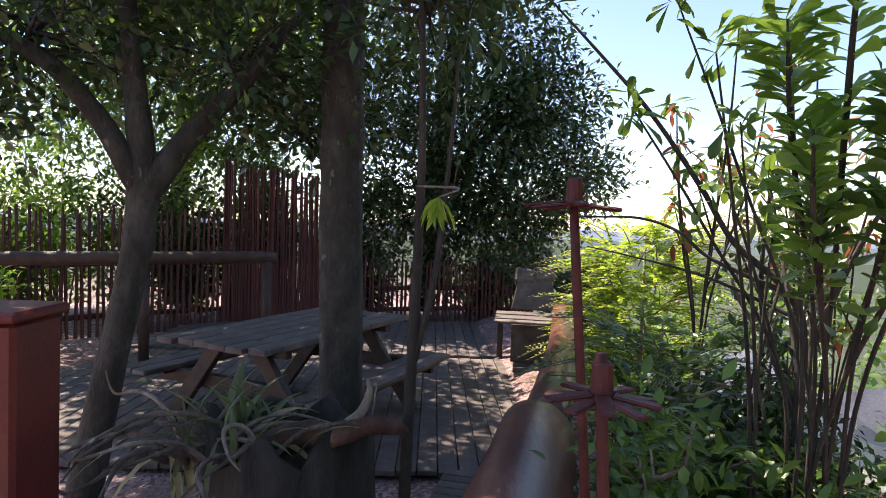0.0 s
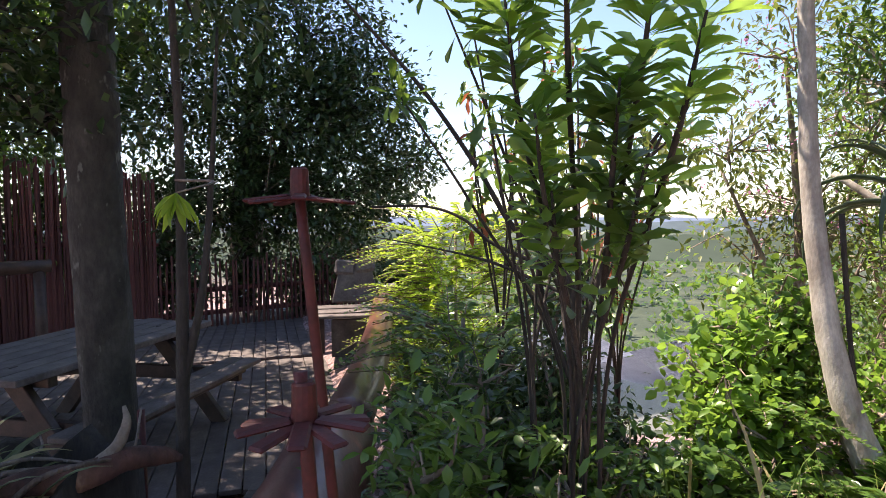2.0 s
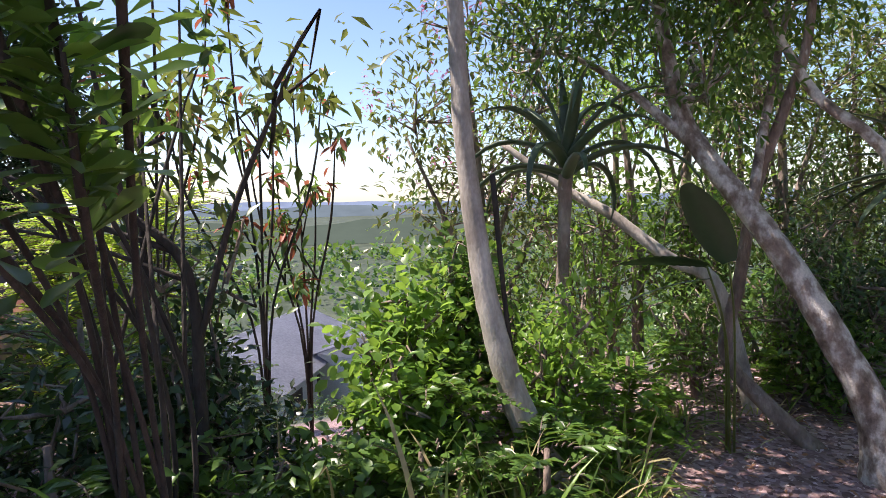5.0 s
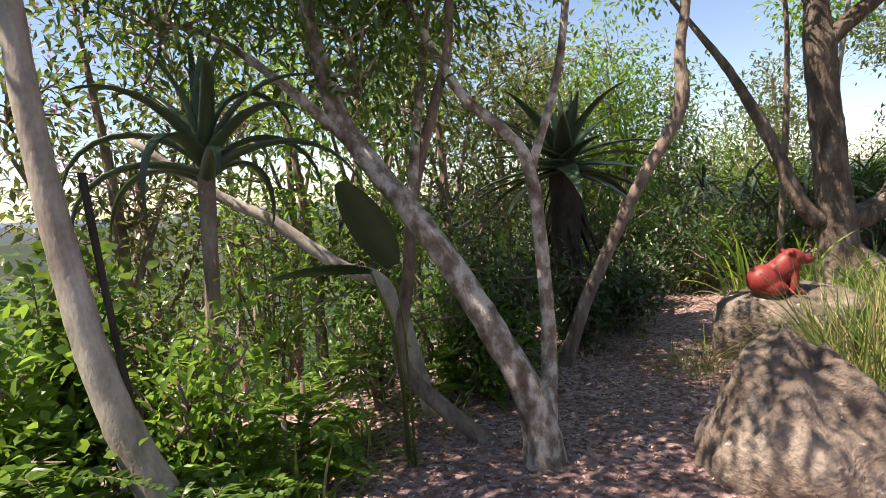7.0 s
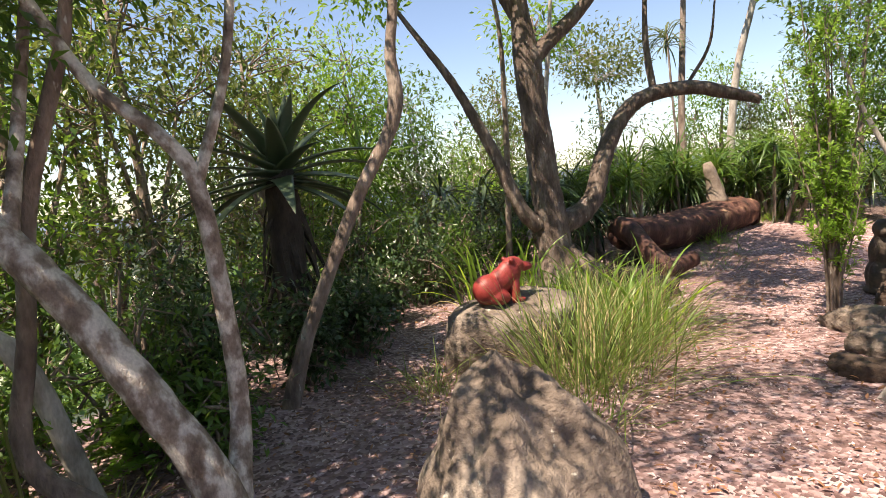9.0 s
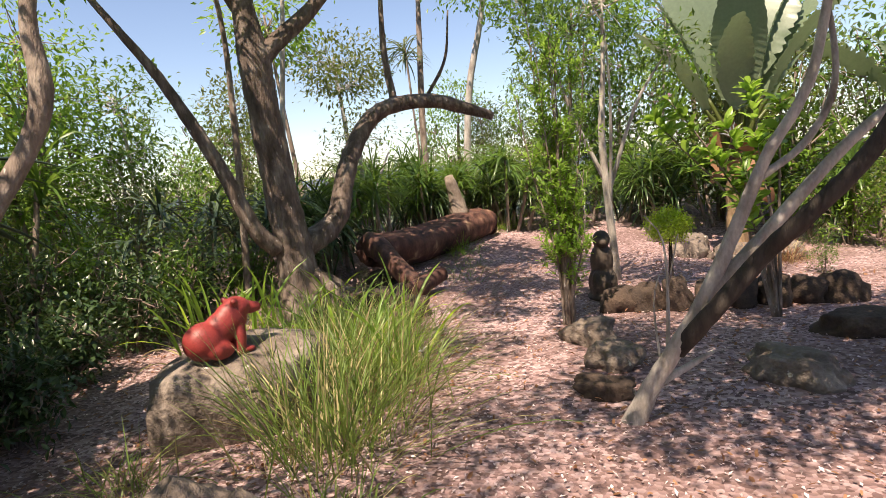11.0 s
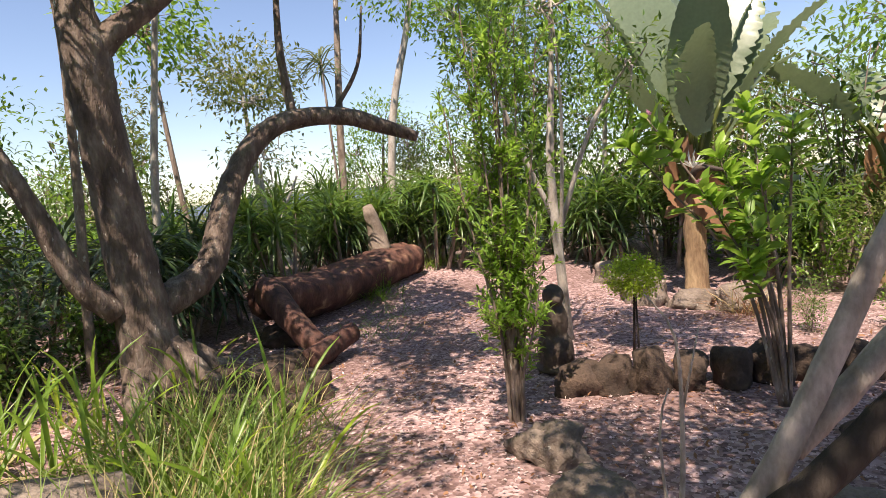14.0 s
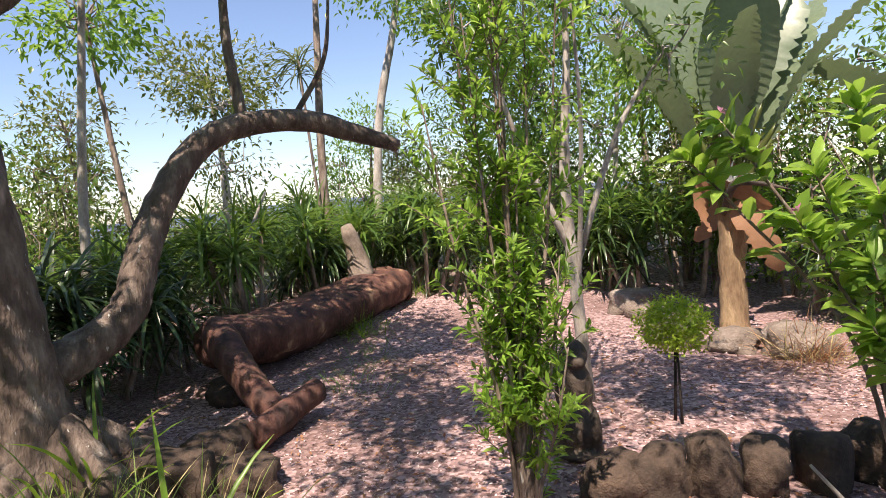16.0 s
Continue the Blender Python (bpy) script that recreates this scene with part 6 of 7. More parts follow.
def log_thing():
    b = (10.3, -2.6, gz(10.3, -2.6))
    ob = thing("fallen_log", b, "big fallen brown log with peeling bark and a cut stub", "log")
    rel = lambda pts: [(p[0] - b[0], p[1] - b[1], p[2] - b[2], p[3]) for p in pts]
    part("log", solid("log", *tube(rel([(10.2, -2.5, 0.50, 0.17), (10.3, -2.65, 0.47, 0.25), (10.65, -3.3, 0.40, 0.30), (11.1, -4.05, 0.43, 0.32), (11.8, -5.2, 0.50, 0.32), (11.86, -5.3, 0.50, 0.25)]), 26, 8, 0.15, 8), M_LOG), ob)
    part("stub", solid("stub", *tube(rel([(11.66, -4.78, 0.68, 0.16), (11.7, -4.75, 1.02, 0.115), (11.66, -4.62, 1.42, 0.07)]), 9, 4, 0.18, 4), M_LOG_END), ob, "pale cut upright stub")
    part("near_branch", solid("near_branch", *tube(rel([(10.3, -2.6, 0.55, 0.17), (9.9, -2.55, 0.55, 0.16), (9.5, -2.58, 0.38, 0.14), (9.1, -2.64, 0.2, 0.12), (8.8, -2.7, 0.08, 0.10)]), 14, 6, 0.12, 5), M_LOG), ob)
    part("log_stump", solid("log_stump", *tube(rel([(8.6, -2.4, 0.12, 0.11), (8.85, -2.78, 0.17, 0.105), (9.0, -3.03, 0.21, 0.10)]), 14, 5, 0.06, 6), M_LOG), ob, "reddish sawn log end")


log_thing()

# feathery upright shrub in the middle of the clearing
b = (6.5, -3.06, 0.0)
ob = thing("upright_shrub", b, "upright shrub with several stems and narrow bright leaves", "shrub")
r = np.random.default_rng(31)
for k in range(15):
    a = k * 2.4 + r.uniform(-.3, .3)
    lean = r.uniform(0.05, 0.36)
    h = r.uniform(1.5, 2.8) if k % 4 else r.uniform(1.0, 1.5)
    dx, dy = math.cos(a) * lean, math.sin(a) * lean
    c = curve([(dx * .15, dy * .15, -0.05, 0.015), (dx * .25, dy * .25, h * .3, 0.011), (dx * .75, dy * .75, h * .68, 0.007), (dx * 1.05, dy * 1.05, h, 0.003)], 14)
    sets, shoots = [], [tube(c, 6, 1, 0.08, 300 + k)]
    for q in range(int(11 * h)):
        foot = c[int(len(c) * r.uniform(0.3, 0.97))][:3]
        way = unit(np.array([math.cos(q * 2.4), math.sin(q * 2.4), 0.0]) * r.uniform(0.35, 0.9) + np.array([dx * .5, dy * .5, r.uniform(0.5, 1.1)]))
        L1 = r.uniform(0.14, 0.30)
        m = 20
        along = r.uniform(0.1, 1.0, m)
        d = r.normal(0, 1, (m, 3))
        d = unit(d - way * (d @ way)[:, None])
        sets.append(leaves(foot + way * (along * L1)[:, None], d + way * r.uniform(0.4, 1.2, m)[:, None], 0.066, 0.020, True, r))
        shoots.append(tube([(*foot, 0.004), (*(foot + way * L1), 0.0015)], 4, 1, cap=False))
    part("leaf_growth", solid("leaves", *stacked(sets), M_LEAF_FRESH if k % 3 else M_LEAF_BRIGHT), ob)
    part("stem", solid("stem", *merged(shoots), M_BARK_BROWN), ob)
leafy_rod(ob, [(0.02, -0.02, 0.0, 0.045), (0.0, 0.02, 0.5, 0.04), (0.02, 0.0, 0.8, 0.02)], 10, 0.07, 0.016, M_LEAF_BRIGHT, 330, 0.6)

# bare pale-stemmed shrub behind it
tree("pale_shrub", (7.65, -4.7, 0.0), [[(7.65, -4.7, -0.05, 0.05), (7.6, -4.55, 1.15, 0.045), (7.57, -4.5, 1.8, 0.04), (7.5, -4.51, 2.57, 0.025), (7.45, -4.5, 3.6, 0.01)], [(7.6, -4.55, 1.2, 0.03), (7.7, -4.2, 2.0, 0.02), (7.8, -3.95, 2.9, 0.01)], [(7.6, -4.55, 1.0, 0.028), (7.35, -4.8, 2.0, 0.02), (7.1, -5.1, 2.6, 0.01)], [(7.6, -4.6, 0.9, 0.02), (7.3, -4.4, 2.1, 0.014), (7.25, -4.3, 3.1, 0.007)]],
     M_BARK_PALE, "tall pale-stemmed shrub with thin foliage", [(7.5, -4.4, 3.2, 0.6, 0.6, 0.5, 40), (7.8, -4.0, 2.8, 0.4, 0.4, 0.5, 30), (7.1, -5.1, 2.6, 0.4, 0.4, 0.3, 20)], M_LEAF_MID, 8, 0.08, 0.024, 33, "shrub")

# high clumps and the top limb's reach are added out of view for ground shade
leaning = tree("leaning_tree", (4.72, -2.08, 0.0), [[(4.75, -2.05, -0.1, 0.068), (4.65, -2.14, 0.19, 0.048), (4.51, -2.27, 0.51, 0.042), (4.41, -2.36, 0.78, 0.036), (4.31, -2.45, 1.1, 0.032), (4.22, -2.53, 1.39, 0.027), (4.11, -2.62, 1.63, 0.024), (4.05, -2.68, 1.9, 0.021), (4.0, -2.75, 2.6, 0.016), (4.3, -3.0, 3.8, 0.014), (5.0, -3.3, 4.0, 0.010), (5.8, -4.1, 4.05, 0.004)],
     [(4.43, -2.36, 0.72, 0.040), (4.33, -2.52, 0.9, 0.038), (4.2, -2.7, 1.15, 0.034), (4.05, -2.9, 1.42, 0.029), (3.85, -3.2, 1.75, 0.021), (3.7, -3.5, 2.3, 0.011)], [(4.26, -2.5, 1.27, 0.021), (4.15, -2.72, 1.44, 0.019), (4.08, -2.84, 1.72, 0.016), (4.13, -2.85, 2.2, 0.010)], [(4.66, -2.14, 0.18, 0.026), (4.55, -2.35, 0.3, 0.018), (4.5, -2.45, 0.36, 0.011)]],
     M_BARK_PALE, "small pale-barked tree leaning and forking near the ground", [(4.0, -2.8, 2.9, 0.8, 0.7, 0.4, 100), (3.7, -3.4, 2.6, 0.7, 0.7, 0.4, 80), (4.2, -1.9, 3.5, 0.8, 0.7, 0.3, 70), (3.4, -2.6, 3.4, 0.8, 0.7, 0.3, 90), (2.9, -1.6, 3.7, 1.0, 0.8, 0.3, 110), (3.7, -1.5, 3.7, 0.9, 0.8, 0.3, 110), (4.2, -2.9, 3.9, 0.7, 0.6, 0.3, 30), (5.8, -4.1, 4.0, 0.9, 0.8, 0.3, 110), (5.2, -2.5, 4.0, 0.6, 0.5, 0.3, 20), (4.5, -1.2, 4.4, 0.5, 0.5, 0.3, 45), (3.2, -0.6, 4.3, 0.9, 0.8, 0.3, 130), (3.4, -3.6, 3.9, 0.8, 0.6, 0.3, 70)], M_LEAF_MID, 8, 0.085, 0.03, 34)
# shaded lower limb: dark bark colour instead of the tree's pale one
limb = [(4.56, -2.25, 0.4, 0.05), (4.34, -2.30, 0.66, 0.042), (4.16, -2.42, 0.93, 0.04), (3.95, -2.42, 1.12, 0.038), (3.72, -2.56, 1.45, 0.034), (3.5, -2.75, 2.1, 0.025)]
part("limb", solid("limb", *tube([(x - 4.72, y + 2.08, z, q) for x, y, z, q in limb], 12, 7, 0.14, 91), M_BARK_DARK), leaning, "lower limb, its shade put into a dark brown colour")
ob = thing("dry_sapling", (4.99, -2.61, 0.0), "thin bare sapling with a few shoots", "sapling")
part("stem_growth", solid("stem_growth", *merged([tube([(0, 0, -0.03, 0.014), (-0.02, -0.02, 0.49, 0.011), (-0.01, -0.01, 0.91, 0.006), (0.07, 0.06, 1.08, 0.003)], 6, 4), tube([(-0.02, -0.02, 0.6, 0.007), (-0.08, -0.06, 0.95, 0.003)], 5, 3), tube([(0.02, 0, -0.03, 0.01), (0.05, 0.03, 0.5, 0.006), (0.02, 0.0, 0.7, 0.004)], 5, 3)]), M_BARK_PALE), ob)

# clipped ball bush on two stems
b = (6.98, -4.85, 0.0)
ob = thing("topiary_bush", b, "clipped round bush with yellow-green top on thin stems", "bush")
(v, f), (tv, tf) = crown([(0, 0, 0.68, 0.24, 0.24, 0.17, 420)], 9, 0.032, 0.018, 35, False, 0, 0.03)
part("foliage", solid("foliage", v, f, M_LEAF_LIME), ob)
part("stem_growth", solid("stem_growth", *merged([tube([(0.03, 0, -0.03, 0.013), (0.0, 0.0, 0.6, 0.01)], 6, 3), tube([(-0.04, 0.02, -0.03, 0.011), (-0.01, 0.0, 0.6, 0.008)], 6, 3)]), M_BARK_DARK), ob)

# broad-leaved shrub with purple flowers close to the end of the walk
b = (5.5, -4.5, 0.0)
ob = thing("broad_leaved_shrub", b, "bright broad-leaved shrub with a few purple flowers", "shrub")
for k, (x, y, h) in enumerate(((0.46, 0.66, 1.9), (0.58, 0.72, 1.75), (0.26, 0.46, 1.45), (0.34, 0.18, 1.7), (0.05, 0.32, 1.25), (0.10, 0.12, 1.55), (0.02, 0.4, 1.0), (0.22, 0.02, 1.95), (-0.1, 0.1, 1.8))):
    leafy_rod(ob, [(x * 0.05, y * 0.05, -0.04, 0.014), (x * 0.3, y * 0.3, h * 0.5, 0.011), (x * 0.8, y * 0.8, h * 0.85, 0.007), (x * 1.05, y * 1.05, h, 0.004)], 42, 0.165, 0.07, M_LEAF_FRESH if k % 4 else M_LEAF_BRIGHT, 340 + k, 0.5, 0.9)
r = np.random.default_rng(8)
pos = np.repeat(np.array([(0.47, 0.68, 1.92), (0.25, 0.05, 1.97), (0.27, 0.47, 1.48)]), 7, 0)
part("petal_growth", solid("flowers", *leaves(pos, r.normal(0, 1, pos.shape), 0.035, 0.02, False, r), M_PINK), ob)


def strelitzia(at, leaves_, label, seed, flower=True, scale=1.0):
    ob = thing("giant_strelitzia", at, label, "strelitzia", "giant strelitzias")
    r = random.Random(seed)
    part("trunk", solid("trunk", *tube([(0, 0, -0.1, 0.17), (0.02, 0, 0.5, 0.13), (0.0, 0, 1.1, 0.14), (0.0, 0, 1.5, 0.09)], 12, 6, 0.2, seed), M_DRYBARK), ob)
    for k, (az, el, L0, w0, stalk, bend, split) in enumerate(leaves_):
        turn = pose(0, 0, 1.25, 0, 0, -az)
        c, s = math.cos(radians(el)), math.sin(radians(el))
        pts = [(0, 0, -0.25, 0.05), (0, stalk * c * 0.45, stalk * s * 0.55, 0.035), (0, stalk * c, stalk * s, 0.022)]
        stalk_part = part("stalk", solid("stalk", *tube(pts, 8, 5, 0.05, k), M_LEAF_OLIVE), ob, m=turn)
        part("leaf", solid("paddle", *paddle_leaf(L0, w0, bend, 20, split, seed + k), M_PADDLE), stalk_part, m=pose(0, stalk * c, stalk * s, el + 6, r.uniform(-25, 25), 0))
    for k in range(5):
        m = pose(0, 0, 1.3 + 0.15 * k, 0, 0, 40 + 75 * k) @ pose(0, 0.1, 0.1, -35 - 6 * k, 30, 0)
        part("dead_leaf", solid("dead_leaf", *paddle_leaf(0.9, 0.3, 1.6, 12, 0.5, k), M_DRY), ob, "withered brown leaf hanging", m=m)
    if flower:
        part("flower_beak", solid("flower_beak", *tube([(0.0, 0.15, 1.3, 0.03), (-0.2, 0.3, 1.58, 0.04), (-0.34, 0.2, 1.6, 0.032), (-0.62, 0.02, 1.5, 0.005)], 8, 4), M_STONE_DARK), ob, "dark boat-shaped flower sheath")
        rr = np.random.default_rng(3)
        part("petal_growth", solid("petals", *leaves(np.zeros((9, 3)) + np.array([-0.2, 0.3, 1.6]), rr.normal(0, 0.5, (9, 3)) + np.array([0, 0, 1.0]), 0.26, 0.05, True, rr), M_WHITE), ob)
    return ob


strelitzia((7.95, -7.25, gz(7.95, -7.25)), [(50, 70, 1.8, 0.76, 1.0, 0.4, 0.1), (85, 80, 1.9, 0.82, 1.1, 0.3, 0.0), (120, 84, 2.0, 0.82, 1.2, 0.25, 0.1), (-25, 76, 1.7, 0.72, 0.9, 0.5, 0.1), (155, 78, 1.8, 0.74, 1.1, 0.4, 0.3), (185, 66, 1.7, 0.62, 1.0, 0.6, 0.5), (205, 58, 1.6, 0.55, 0.9, 0.8, 0.6), (20, 60, 1.5, 0.55, 0.9, 0.7, 0.3), (-60, 72, 1.4, 0.55, 0.8, 0.8, 0.2), (250, 64, 1.6, 0.6, 1.0, 0.7, 0.5), (225, 74, 1.7, 0.6, 1.2, 0.5, 0.4)], "giant strelitzia with tall paddle leaves and dead brown ones", 40)
strelitzia((6.6, -9.3, gz(6.6, -9.3)), [(-15, 65, 1.5, 0.55, 0.9, 0.9, 0.6), (35, 60, 1.4, 0.5, 0.9, 0.9, 0.6), (150, 62, 1.3, 0.5, 0.9, 0.9, 0.5), (-60, 62, 1.4, 0.55, 0.8, 0.9, 0.6), (90, 70, 1.5, 0.55, 0.8, 0.8, 0.5)], "giant strelitzia with split grey-green leaves", 55, False)

# slender trunks behind the clearing
for k, (pts, cl) in enumerate(((((14.62, -5.56, 0.3, 0.09), (14.6, -5.6, 2.5, 0.075), (14.55, -5.7, 4.7, 0.06), (14.5, -5.8, 6.6, 0.03)), [(14.5, -5.8, 6.6, 1.3, 1.2, 0.7, 60)]), (((13.95, -6.2, 0.3, 0.09), (13.85, -6.4, 3.0, 0.075), (13.65, -6.75, 4.7, 0.06), (13.5, -7.0, 6.2, 0.03)), [(13.5, -7.0, 5.8, 1.6, 1.4, 0.9, 110), (12.8, -7.3, 4.9, 0.9, 0.9, 0.5, 50)]),
        (((9.9, -0.8, 0.1, 0.05), (9.89, -0.85, 1.2, 0.045), (9.88, -0.89, 2.2, 0.04), (9.88, -0.88, 3.6, 0.03), (9.9, -0.6, 5.0, 0.015)), [(9.9, -0.6, 5.0, 0.8, 0.8, 0.4, 40)]), (((11.2, -1.6, 0.2, 0.05), (11.15, -1.7, 2.0, 0.045), (11.0, -1.9, 4.0, 0.03), (10.9, -2.0, 5.5, 0.015)), [(10.9, -2.0, 5.2, 0.9, 0.9, 0.5, 40)]),
        (((12.6, -2.4, 0.2, 0.05), (12.7, -2.2, 2.0, 0.04), (12.8, -2.0, 4.4, 0.02)), [(12.8, -2.0, 4.2, 0.9, 0.9, 0.6, 70)]), (((15.5, -4.2, 0.2, 0.06), (15.5, -4.1, 2.5, 0.05), (15.6, -4.0, 4.3, 0.02)), [(15.6, -4.0, 4.2, 1.3, 1.2, 0.6, 90), (14.8, -4.0, 3.6, 0.9, 0.9, 0.4, 50)]), (((12.5, -8.0, 0.2, 0.05), (12.4, -8.0, 2.5, 0.04), (12.3, -8.1, 4.6, 0.02)), [(12.3, -8.1, 4.4, 1.4, 1.2, 0.9, 130), (11.5, -8.2, 3.4, 0.9, 0.9, 0.6, 70)]), (((10.8, -8.8, 0.2, 0.05), (10.7, -8.8, 2.0, 0.04), (10.6, -8.9, 3.9, 0.02)), [(10.6, -8.9, 4.2, 1.2, 1.1, 0.9, 110), (10.0, -8.7, 3.0, 0.8, 0.8, 0.5, 60)]))):
    p = pts[0]
    tree("slender_tree", p[:3], [list(pts)], M_BARK_PALE if k % 2 else M_BARK_BROWN, "slender bare-stemmed tree behind the clearing", cl, (M_LEAF_MID, M_LEAF_BRIGHT, M_LEAF_OLIVE)[k % 3], 9, 0.12, 0.045, 400 + k, group="slender trees behind the clearing", spread=0.15)
tree("white_shrub", (12.5, -3.3, gz(12.5, -3.3)), [[(12.5, -3.28, 0.2, 0.06), (12.5, -3.3, 0.7, 0.05), (12.49, -3.33, 1.4, 0.04), (12.5, -3.33, 2.2, 0.02)], [(12.5, -3.3, 0.6, 0.045), (12.44, -3.57, 1.37, 0.03), (12.37, -3.83, 1.95, 0.015)], [(12.5, -3.3, 0.5, 0.045), (12.58, -2.98, 1.28, 0.03), (12.6, -2.8, 1.7, 0.02)]], M_BARK_PALE, "bare white-barked shrub with forking stems", [(12.5, -3.4, 2.4, 0.6, 0.7, 0.4, 30)], M_LEAF_OLIVE, 8, 0.08, 0.03, 420, "shrub")


def strap_tree(at, h, n, seed, mat, label, length=0.75, width=0.05, heads=3):
    """A dracaena: thin stems with heads of drooping strap leaves."""
    r = np.random.default_rng(seed)
    ob = thing("dracaena", at, label, "dracaena", "dracaenas behind the clearing")
    for k in range(heads):
        hh = h * r.uniform(0.55, 1.0)
        x, y = r.normal(0, 0.28, 2)
        part("stem", solid("stem", *tube([(x * .4, y * .4, -0.1, 0.03), (x * .8, y * .8, hh * .6, 0.026), (x, y, hh, 0.022)], 7, 4, 0.1, k), M_BARK_BROWN), ob)
        d = sphere_dirs(n, r)
        d[:, 2] = d[:, 2] * 0.7 + 0.45
        pos = np.array([x, y, hh]) + np.stack([np.zeros(n), np.zeros(n), r.uniform(-0.3, 0.1, n)], 1)
        v, f = blades(pos, d, length, width, 1.4, 5, r)
        part("leaf_head", solid("leaf_head", v, f, mat), ob)
    return ob


drac = [strap_tree((12.6, -4.9, gz(12.6, -4.9)), 1.25, 60, 430, M_LEAF_MID, "dense dracaena with drooping dark strap leaves", 0.65, 0.045, 5), strap_tree((13.3, -3.8, gz(13.3, -3.8)), 1.0, 60, 431, M_LEAF_DARK, "dense dracaena with drooping dark strap leaves", 0.65, 0.045, 5), strap_tree((11.0, -0.9, gz(11, -0.9)), 1.4, 34, 432, M_ALOE, "dracaena with stiff grey-green strap leaves", 0.8, 0.06, 2)]
rr = random.Random(12)
for k, (x, y) in enumerate(((12.9, -5.6), (12.3, -6.3), (13.5, -4.9), (13.9, -5.6), (13.0, -6.6), (14.3, -4.6), (14.2, -3.6), (12.0, -7.1), (11.6, -7.6), (11.0, -7.9), (10.4, -8.1), (9.8, -8.2), (13.6, -2.7), (12.7, -1.9), (15.0, -5.0), (7.9, -8.7), (7.2, -8.9), (11.2, -2.5), (11.7, -3.3), (12.0, -4.1), (12.3, -4.5), (10.8, -1.6), (11.6, -2.1), (12.1, -2.9), (11.9, -5.9), (11.5, -6.9), (9.3, -8.6))):
    s = rr.uniform(0.85, 1.2)
    copy_thing(drac[k % 2], Matrix.LocRotScale((x, y, gz(x, y)), Euler((0, 0, rr.uniform(0, 6))), (s, s, s)))
for k, (x, y, h) in enumerate(((11.6, -0.3, 0.9), (10.5, 0.2, 1.1), (12.0, -1.2, 1.0))):
    copy_thing(drac[2], Matrix.LocRotScale((x, y, gz(x, y)), Euler((0, 0, k * 2)), (1, 1, h)))
# tall dracaenas with drooping heads
for k, (x, y, h) in enumerate(((14.65, -5.75, 4.0), (9.7, 1.0, 2.6), (8.8, 1.6, 2.4))):
    strap_tree((x, y, gz(x, y)), h, 55, 440 + k, M_LEAF_GREY if k == 0 else M_LEAF_MID, "tall dracaena with a head of drooping leaves", 0.9, 0.05, 1)

# hedge of bushes round the back of the clearing, and behind the walker
hedge = [shrub("hedge_bush", (14.0, -1.5, gz(14, -1.5)), 2.0, 1.1, M_LEAF_OLIVE, "bushy green shrub closing the garden", 7, 130, 9, 0.118, 0.045, 450, group="bushes round the garden"),
         shrub("hedge_bush", (8.2, -10.4, gz(8.2, -10.4)), 2.4, 1.2, M_LEAF_MID, "bushy green shrub closing the garden", 7, 130, 9, 0.118, 0.045, 451, group="bushes round the garden"),
         shrub("hedge_bush", (5.6, -8.6, gz(5.6, -8.6)), 1.8, 1.1, M_LEAF_BRIGHT, "bushy green shrub closing the garden", 7, 150, 9, 0.12, 0.05, 452, group="bushes round the garden")]
for k, (x, y, s) in enumerate(((15.8, -2.4, 1), (16.2, -6.4, 1.1), (15.2, -7.4, 1), (14.0, -8.4, 1.1), (12.8, -9.4, 1.2), (11.4, -9.8, 1.1), (10.0, -10.3, 1.2), (6.6, -10.6, 1.2), (5.0, -9.8, 1.0), (4.2, -7.4, 0.9), (2.6, -6.2, 1.2), (-1.6, -3.6, 1.2), (-3.6, 0.0, 1.2), (-4.2, 2.2, 1.2), (5.6, -6.9, 0.35), (4.8, -6.2, 0.3), (6.2, -6.3, 0.25), (4.3, -4.9, 0.3), (12.9, 0.5, 0.95), (13.9, -0.5, 0.9), (11.7, 1.1, 0.85), (15.2, -3.4, 0.9), (14.6, -1.6, 1.15), (13.0, -0.6, 1.0), (16.4, -4.6, 1.1), (14.6, 0.6, 1.25), (12.6, 1.6, 1.2), (10.6, 1.6, 0.9), (9.6, 1.9, 1.0), (17.4, -6.0, 1.2), (13.6, -7.6, 1.0), (16.6, -1.2, 1.4), (7.1, -8.4, 0.7), (6.2, -8.1, 0.7), (9.2, -8.9, 0.8), (8.4, -9.4, 1.35), (9.9, -9.3, 1.4), (7.4, -9.9, 1.4), (11.0, -8.9, 1.2), (9.0, -10.0, 1.5), (12.0, -8.6, 1.2))):
    copy_thing(hedge[k % 3], Matrix.LocRotScale((x, y, gz(x, y) - 0.03), Euler((0, 0, k * 1.3)), (s, s, s)))

# leafy trees that close the garden
back = []
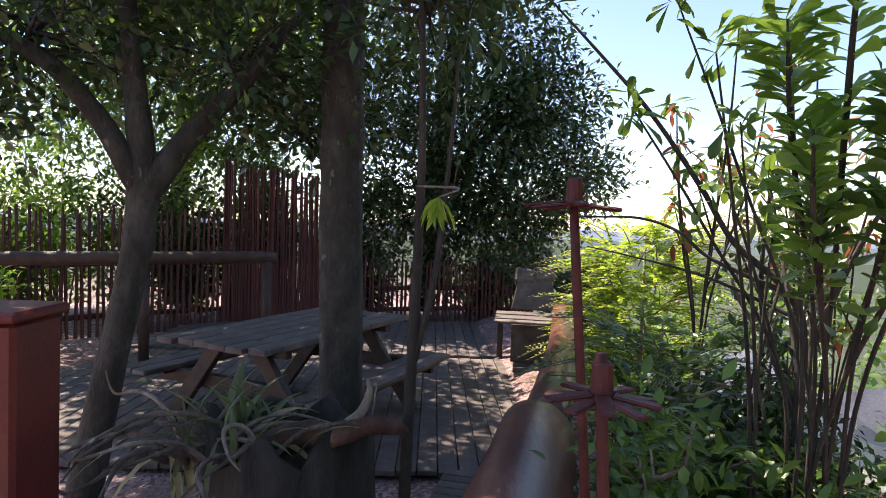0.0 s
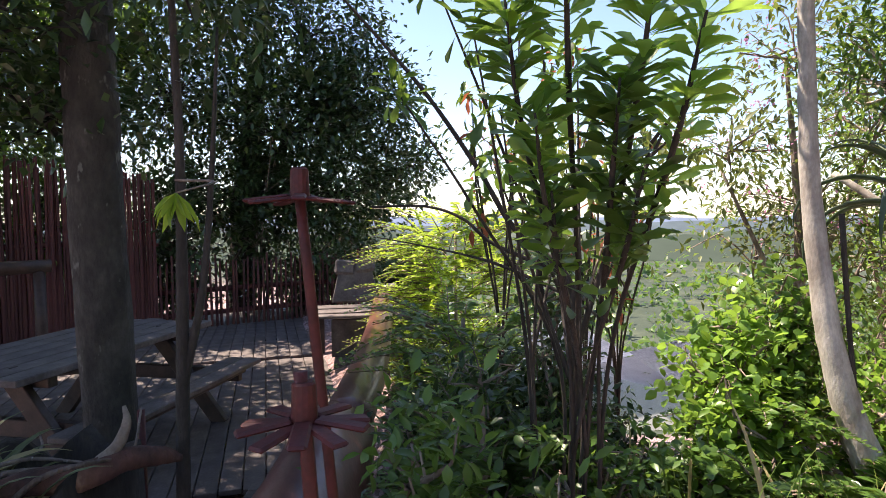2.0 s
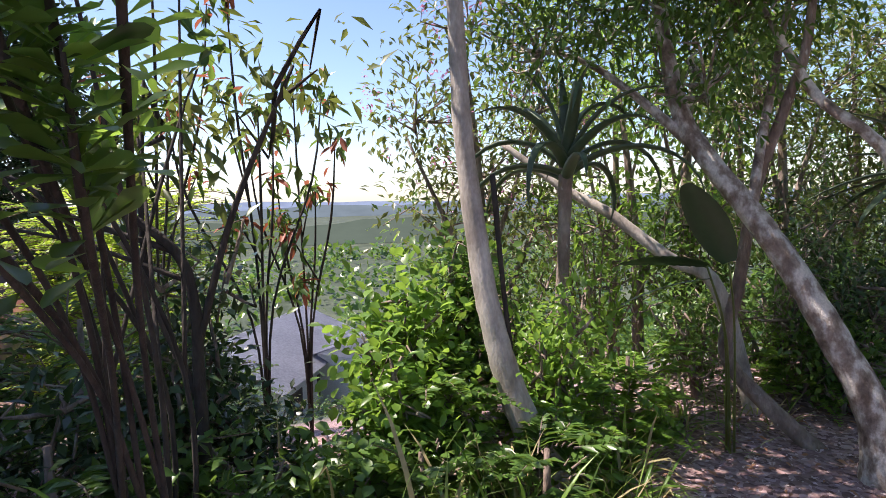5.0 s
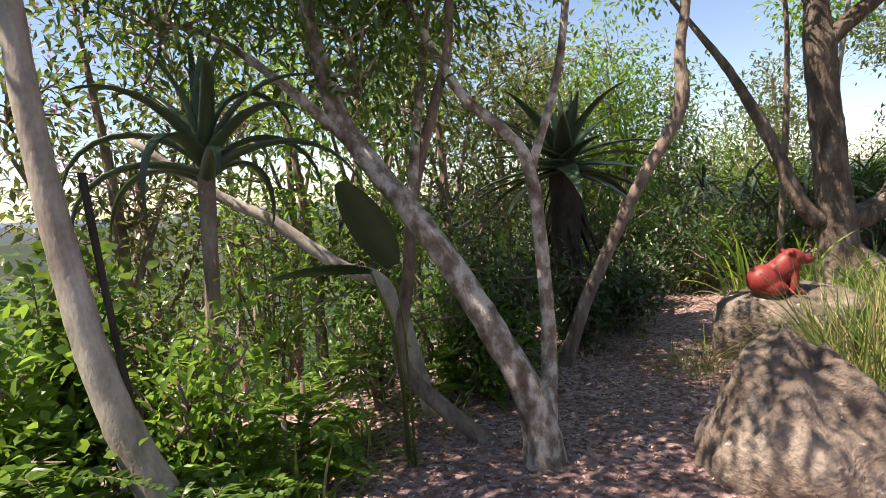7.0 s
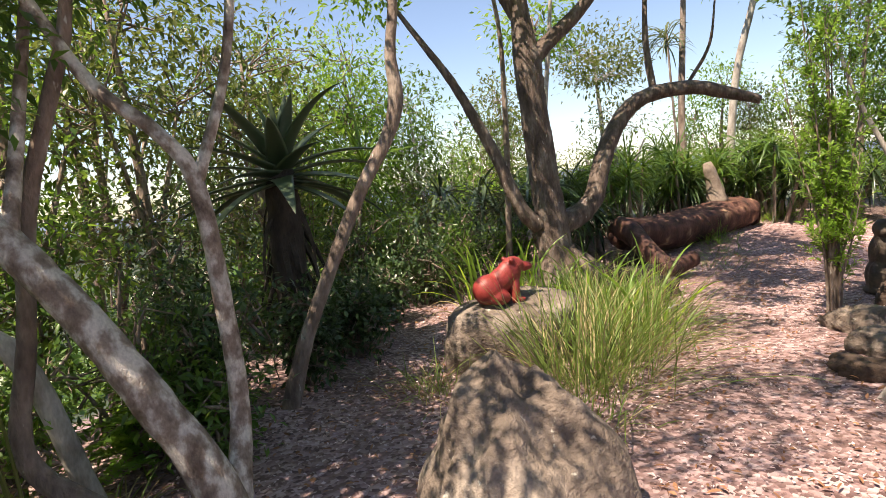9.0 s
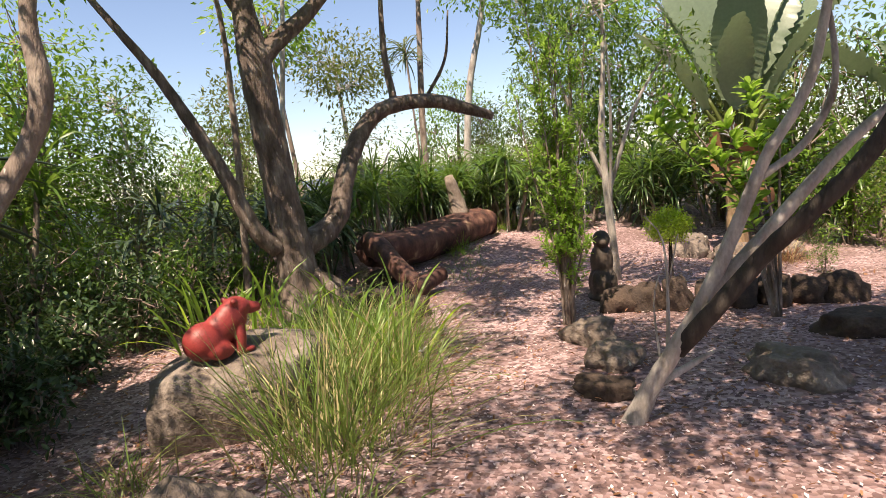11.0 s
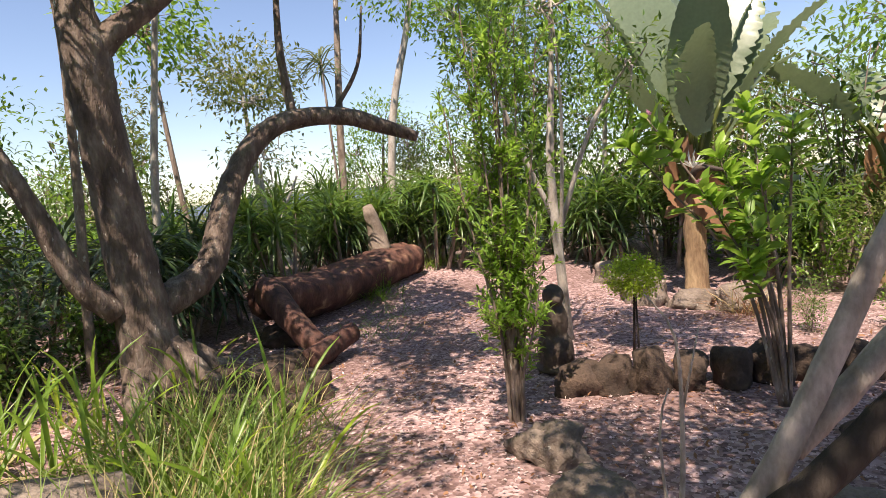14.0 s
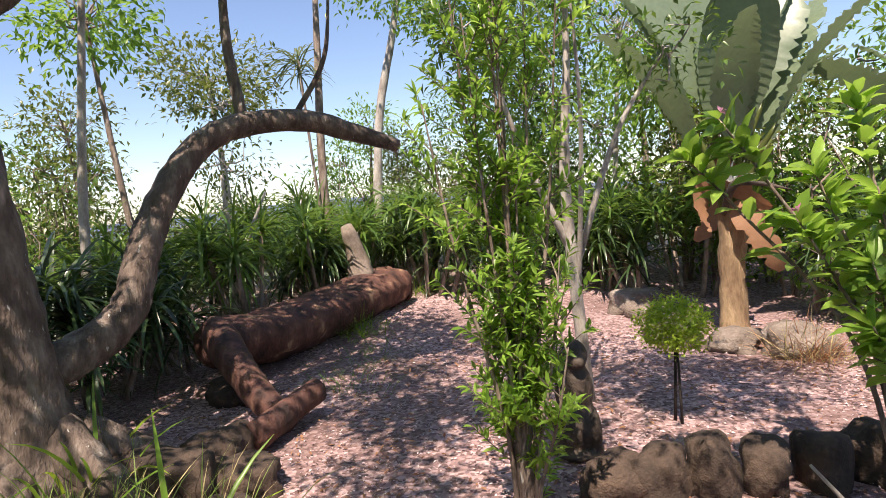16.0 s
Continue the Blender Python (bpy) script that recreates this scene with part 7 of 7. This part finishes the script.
for k, mt in enumerate((M_LEAF_BRIGHT, M_LEAF_MID, M_LEAF_OLIVE)):
    x, y = ((12.2, 1.4), (14.0, 0.4), (16.0, -1.8))[k]
    z = gz(x, y)
    h = 3.4
    back.append(tree("garden_tree", (x, y, z), [[(x, y, z - 0.1, 0.07), (x + 0.1, y - 0.1, z + h * 0.5, 0.05), (x, y, z + h, 0.015)], [(x, y, z + h * 0.3, 0.035), (x + 0.7, y - 0.3, z + h * 0.7, 0.012)], [(x, y, z + h * 0.35, 0.03), (x - 0.7, y + 0.1, z + h * 0.65, 0.01)]], (M_BARK_BROWN, M_BARK_PALE, M_BARK_BROWN)[k], "leafy green tree closing the edge of the garden",
         [(x, y, z + h, 0.9, 0.8, 0.6, 48), (x + 0.7, y - 0.3, z + h * 0.8, 0.7, 0.7, 0.55, 38), (x - 0.7, y + 0.2, z + h * 0.72, 0.7, 0.7, 0.55, 38), (x + 0.2, y, z + h * 0.5, 0.9, 0.9, 0.5, 40), (x - 0.2, y, z + h * 0.25, 0.9, 0.9, 0.45, 30)], mt, 8, 0.115, 0.042, 470 + k, group="trees closing the garden", spread=0.14))
rr = random.Random(31)
for k, (x, y, s) in enumerate(((11.2, 2.0, 0.7), (10.2, 3.4, 0.9), (14.4, 1.2, 0.75), (16.4, -0.6, 0.65), (17.0, -3.0, 0.5), (18.0, -5.2, 0.5), (17.2, -8.0, 0.95), (15.6, -9.6, 1.0), (13.8, -10.8, 1.05), (12.0, -11.0, 1.1), (10.4, -11.6, 1.1), (9.2, -10.6, 0.9), (7.4, -11.4, 1.15), (5.4, -10.8, 1.1), (9.8, -9.6, 0.75), (12.9, -8.9, 0.8), (13.0, 2.6, 1.2), (15.4, -7.6, 0.75), (4.2, -9.2, 1.0))):
    copy_thing(back[k % 3], Matrix.LocRotScale((x, y, gz(x, y) - 0.05), Euler((0, 0, rr.uniform(0, 6))), (s, s, s)))

# trees added out of view behind the walker, only to cast shade
for k, (x, y, h) in enumerate(((1.2, -2.6, 4.6), (-2.0, -0.4, 4.6), (1.0, -5.2, 4.4), (2.3, -3.0, 3.9))):
    tree("shade_tree", (x, y, 0), [[(x, y, -0.1, 0.12), (x + 0.1, y, h * 0.5, 0.1), (x, y + 0.2, h, 0.04)], [(x, y, h * 0.45, 0.06), (x + 0.8, y + 0.4, h * 0.8, 0.02)]], M_BARK_BROWN, "leafy tree added out of view to shade the path",
         [(x, y, h, 1.3, 1.2, 0.6, 110), (x + 0.9, y + 0.4, h * 0.9, 1.0, 0.9, 0.4, 90), (x + 1.6, y - 0.5, h * 0.95, 0.9, 0.8, 0.35, 60)], M_LEAF_MID, 9, 0.1, 0.04, 460 + k, group="shade trees")

# white flower on a thin stalk
ob = thing("white_flower", (5.05, -1.0, 0.0), "single white flower on a thin stalk", "flower")
part("stalk", solid("stalk", *tube([(-0.05, 0.05, -0.02, 0.003), (0, 0, 0.3, 0.0025), (0.0, 0.02, 0.55, 0.002)], 5, 3), M_LEAF_OLIVE), ob)
rr = np.random.default_rng(2)
part("petal_growth", solid("petals", *leaves(np.zeros((7, 3)) + np.array([0, 0.02, 0.55]), rr.normal(0, 0.8, (7, 3)) + np.array([0, 0, 0.6]), 0.04, 0.022, True, rr), M_WHITE), ob)


# ---- leaf litter and bark chips ----
def litter():
    r = np.random.default_rng(77)
    n = 56000
    x, y = r.uniform(2.0, 13.0, n), r.uniform(-8.0, 2.6, n)
    keep = (x * 0.62 + y * 0.78 < 6.2) & (y < 2.3) & (r.uniform(0, 1, n) < np.clip(1.2 - 0.09 * np.hypot(x - 4.5, y + 1), 0.25, 1))
    x, y = x[keep], y[keep]
    n = len(x)
    pos = np.stack([x, y, ground_z(x, y) + r.uniform(0.004, 0.016, n)], 1)
    way = r.normal(0, 1, (n, 3)) * np.array([1, 1, 0.22])
    v, f = leaves(pos, way, r.uniform(0.014, 0.04, n), r.uniform(0.008, 0.018, n), False, r)
    tagged(new("leaf_litter", solid("leaf_litter", v, f, M_LITTER)), "pinkish-brown bark chips and fallen leaves over the path", "leaf litter", kind="stuff")


litter()


def fallen_leaves():
    r = np.random.default_rng(78)
    n = 5200
    x, y = r.uniform(2.2, 10.0, n), r.uniform(-6.5, 2.4, n)
    keep = (x * 0.3 + y * 0.95 < 3.4)
    x, y = x[keep], y[keep]
    n = len(x)
    pos = np.stack([x, y, ground_z(x, y) + r.uniform(0.008, 0.025, n)], 1)
    v, f = leaves(pos, r.normal(0, 1, (n, 3)) * np.array([1, 1, 0.35]), r.uniform(0.03, 0.065, n), r.uniform(0.012, 0.024, n), True, r)
    tagged(new("fallen_leaves", solid("fallen_leaves", v, f, M_DRY)), "curled brown fallen leaves scattered over the mulch", "leaf litter", kind="stuff")


fallen_leaves()
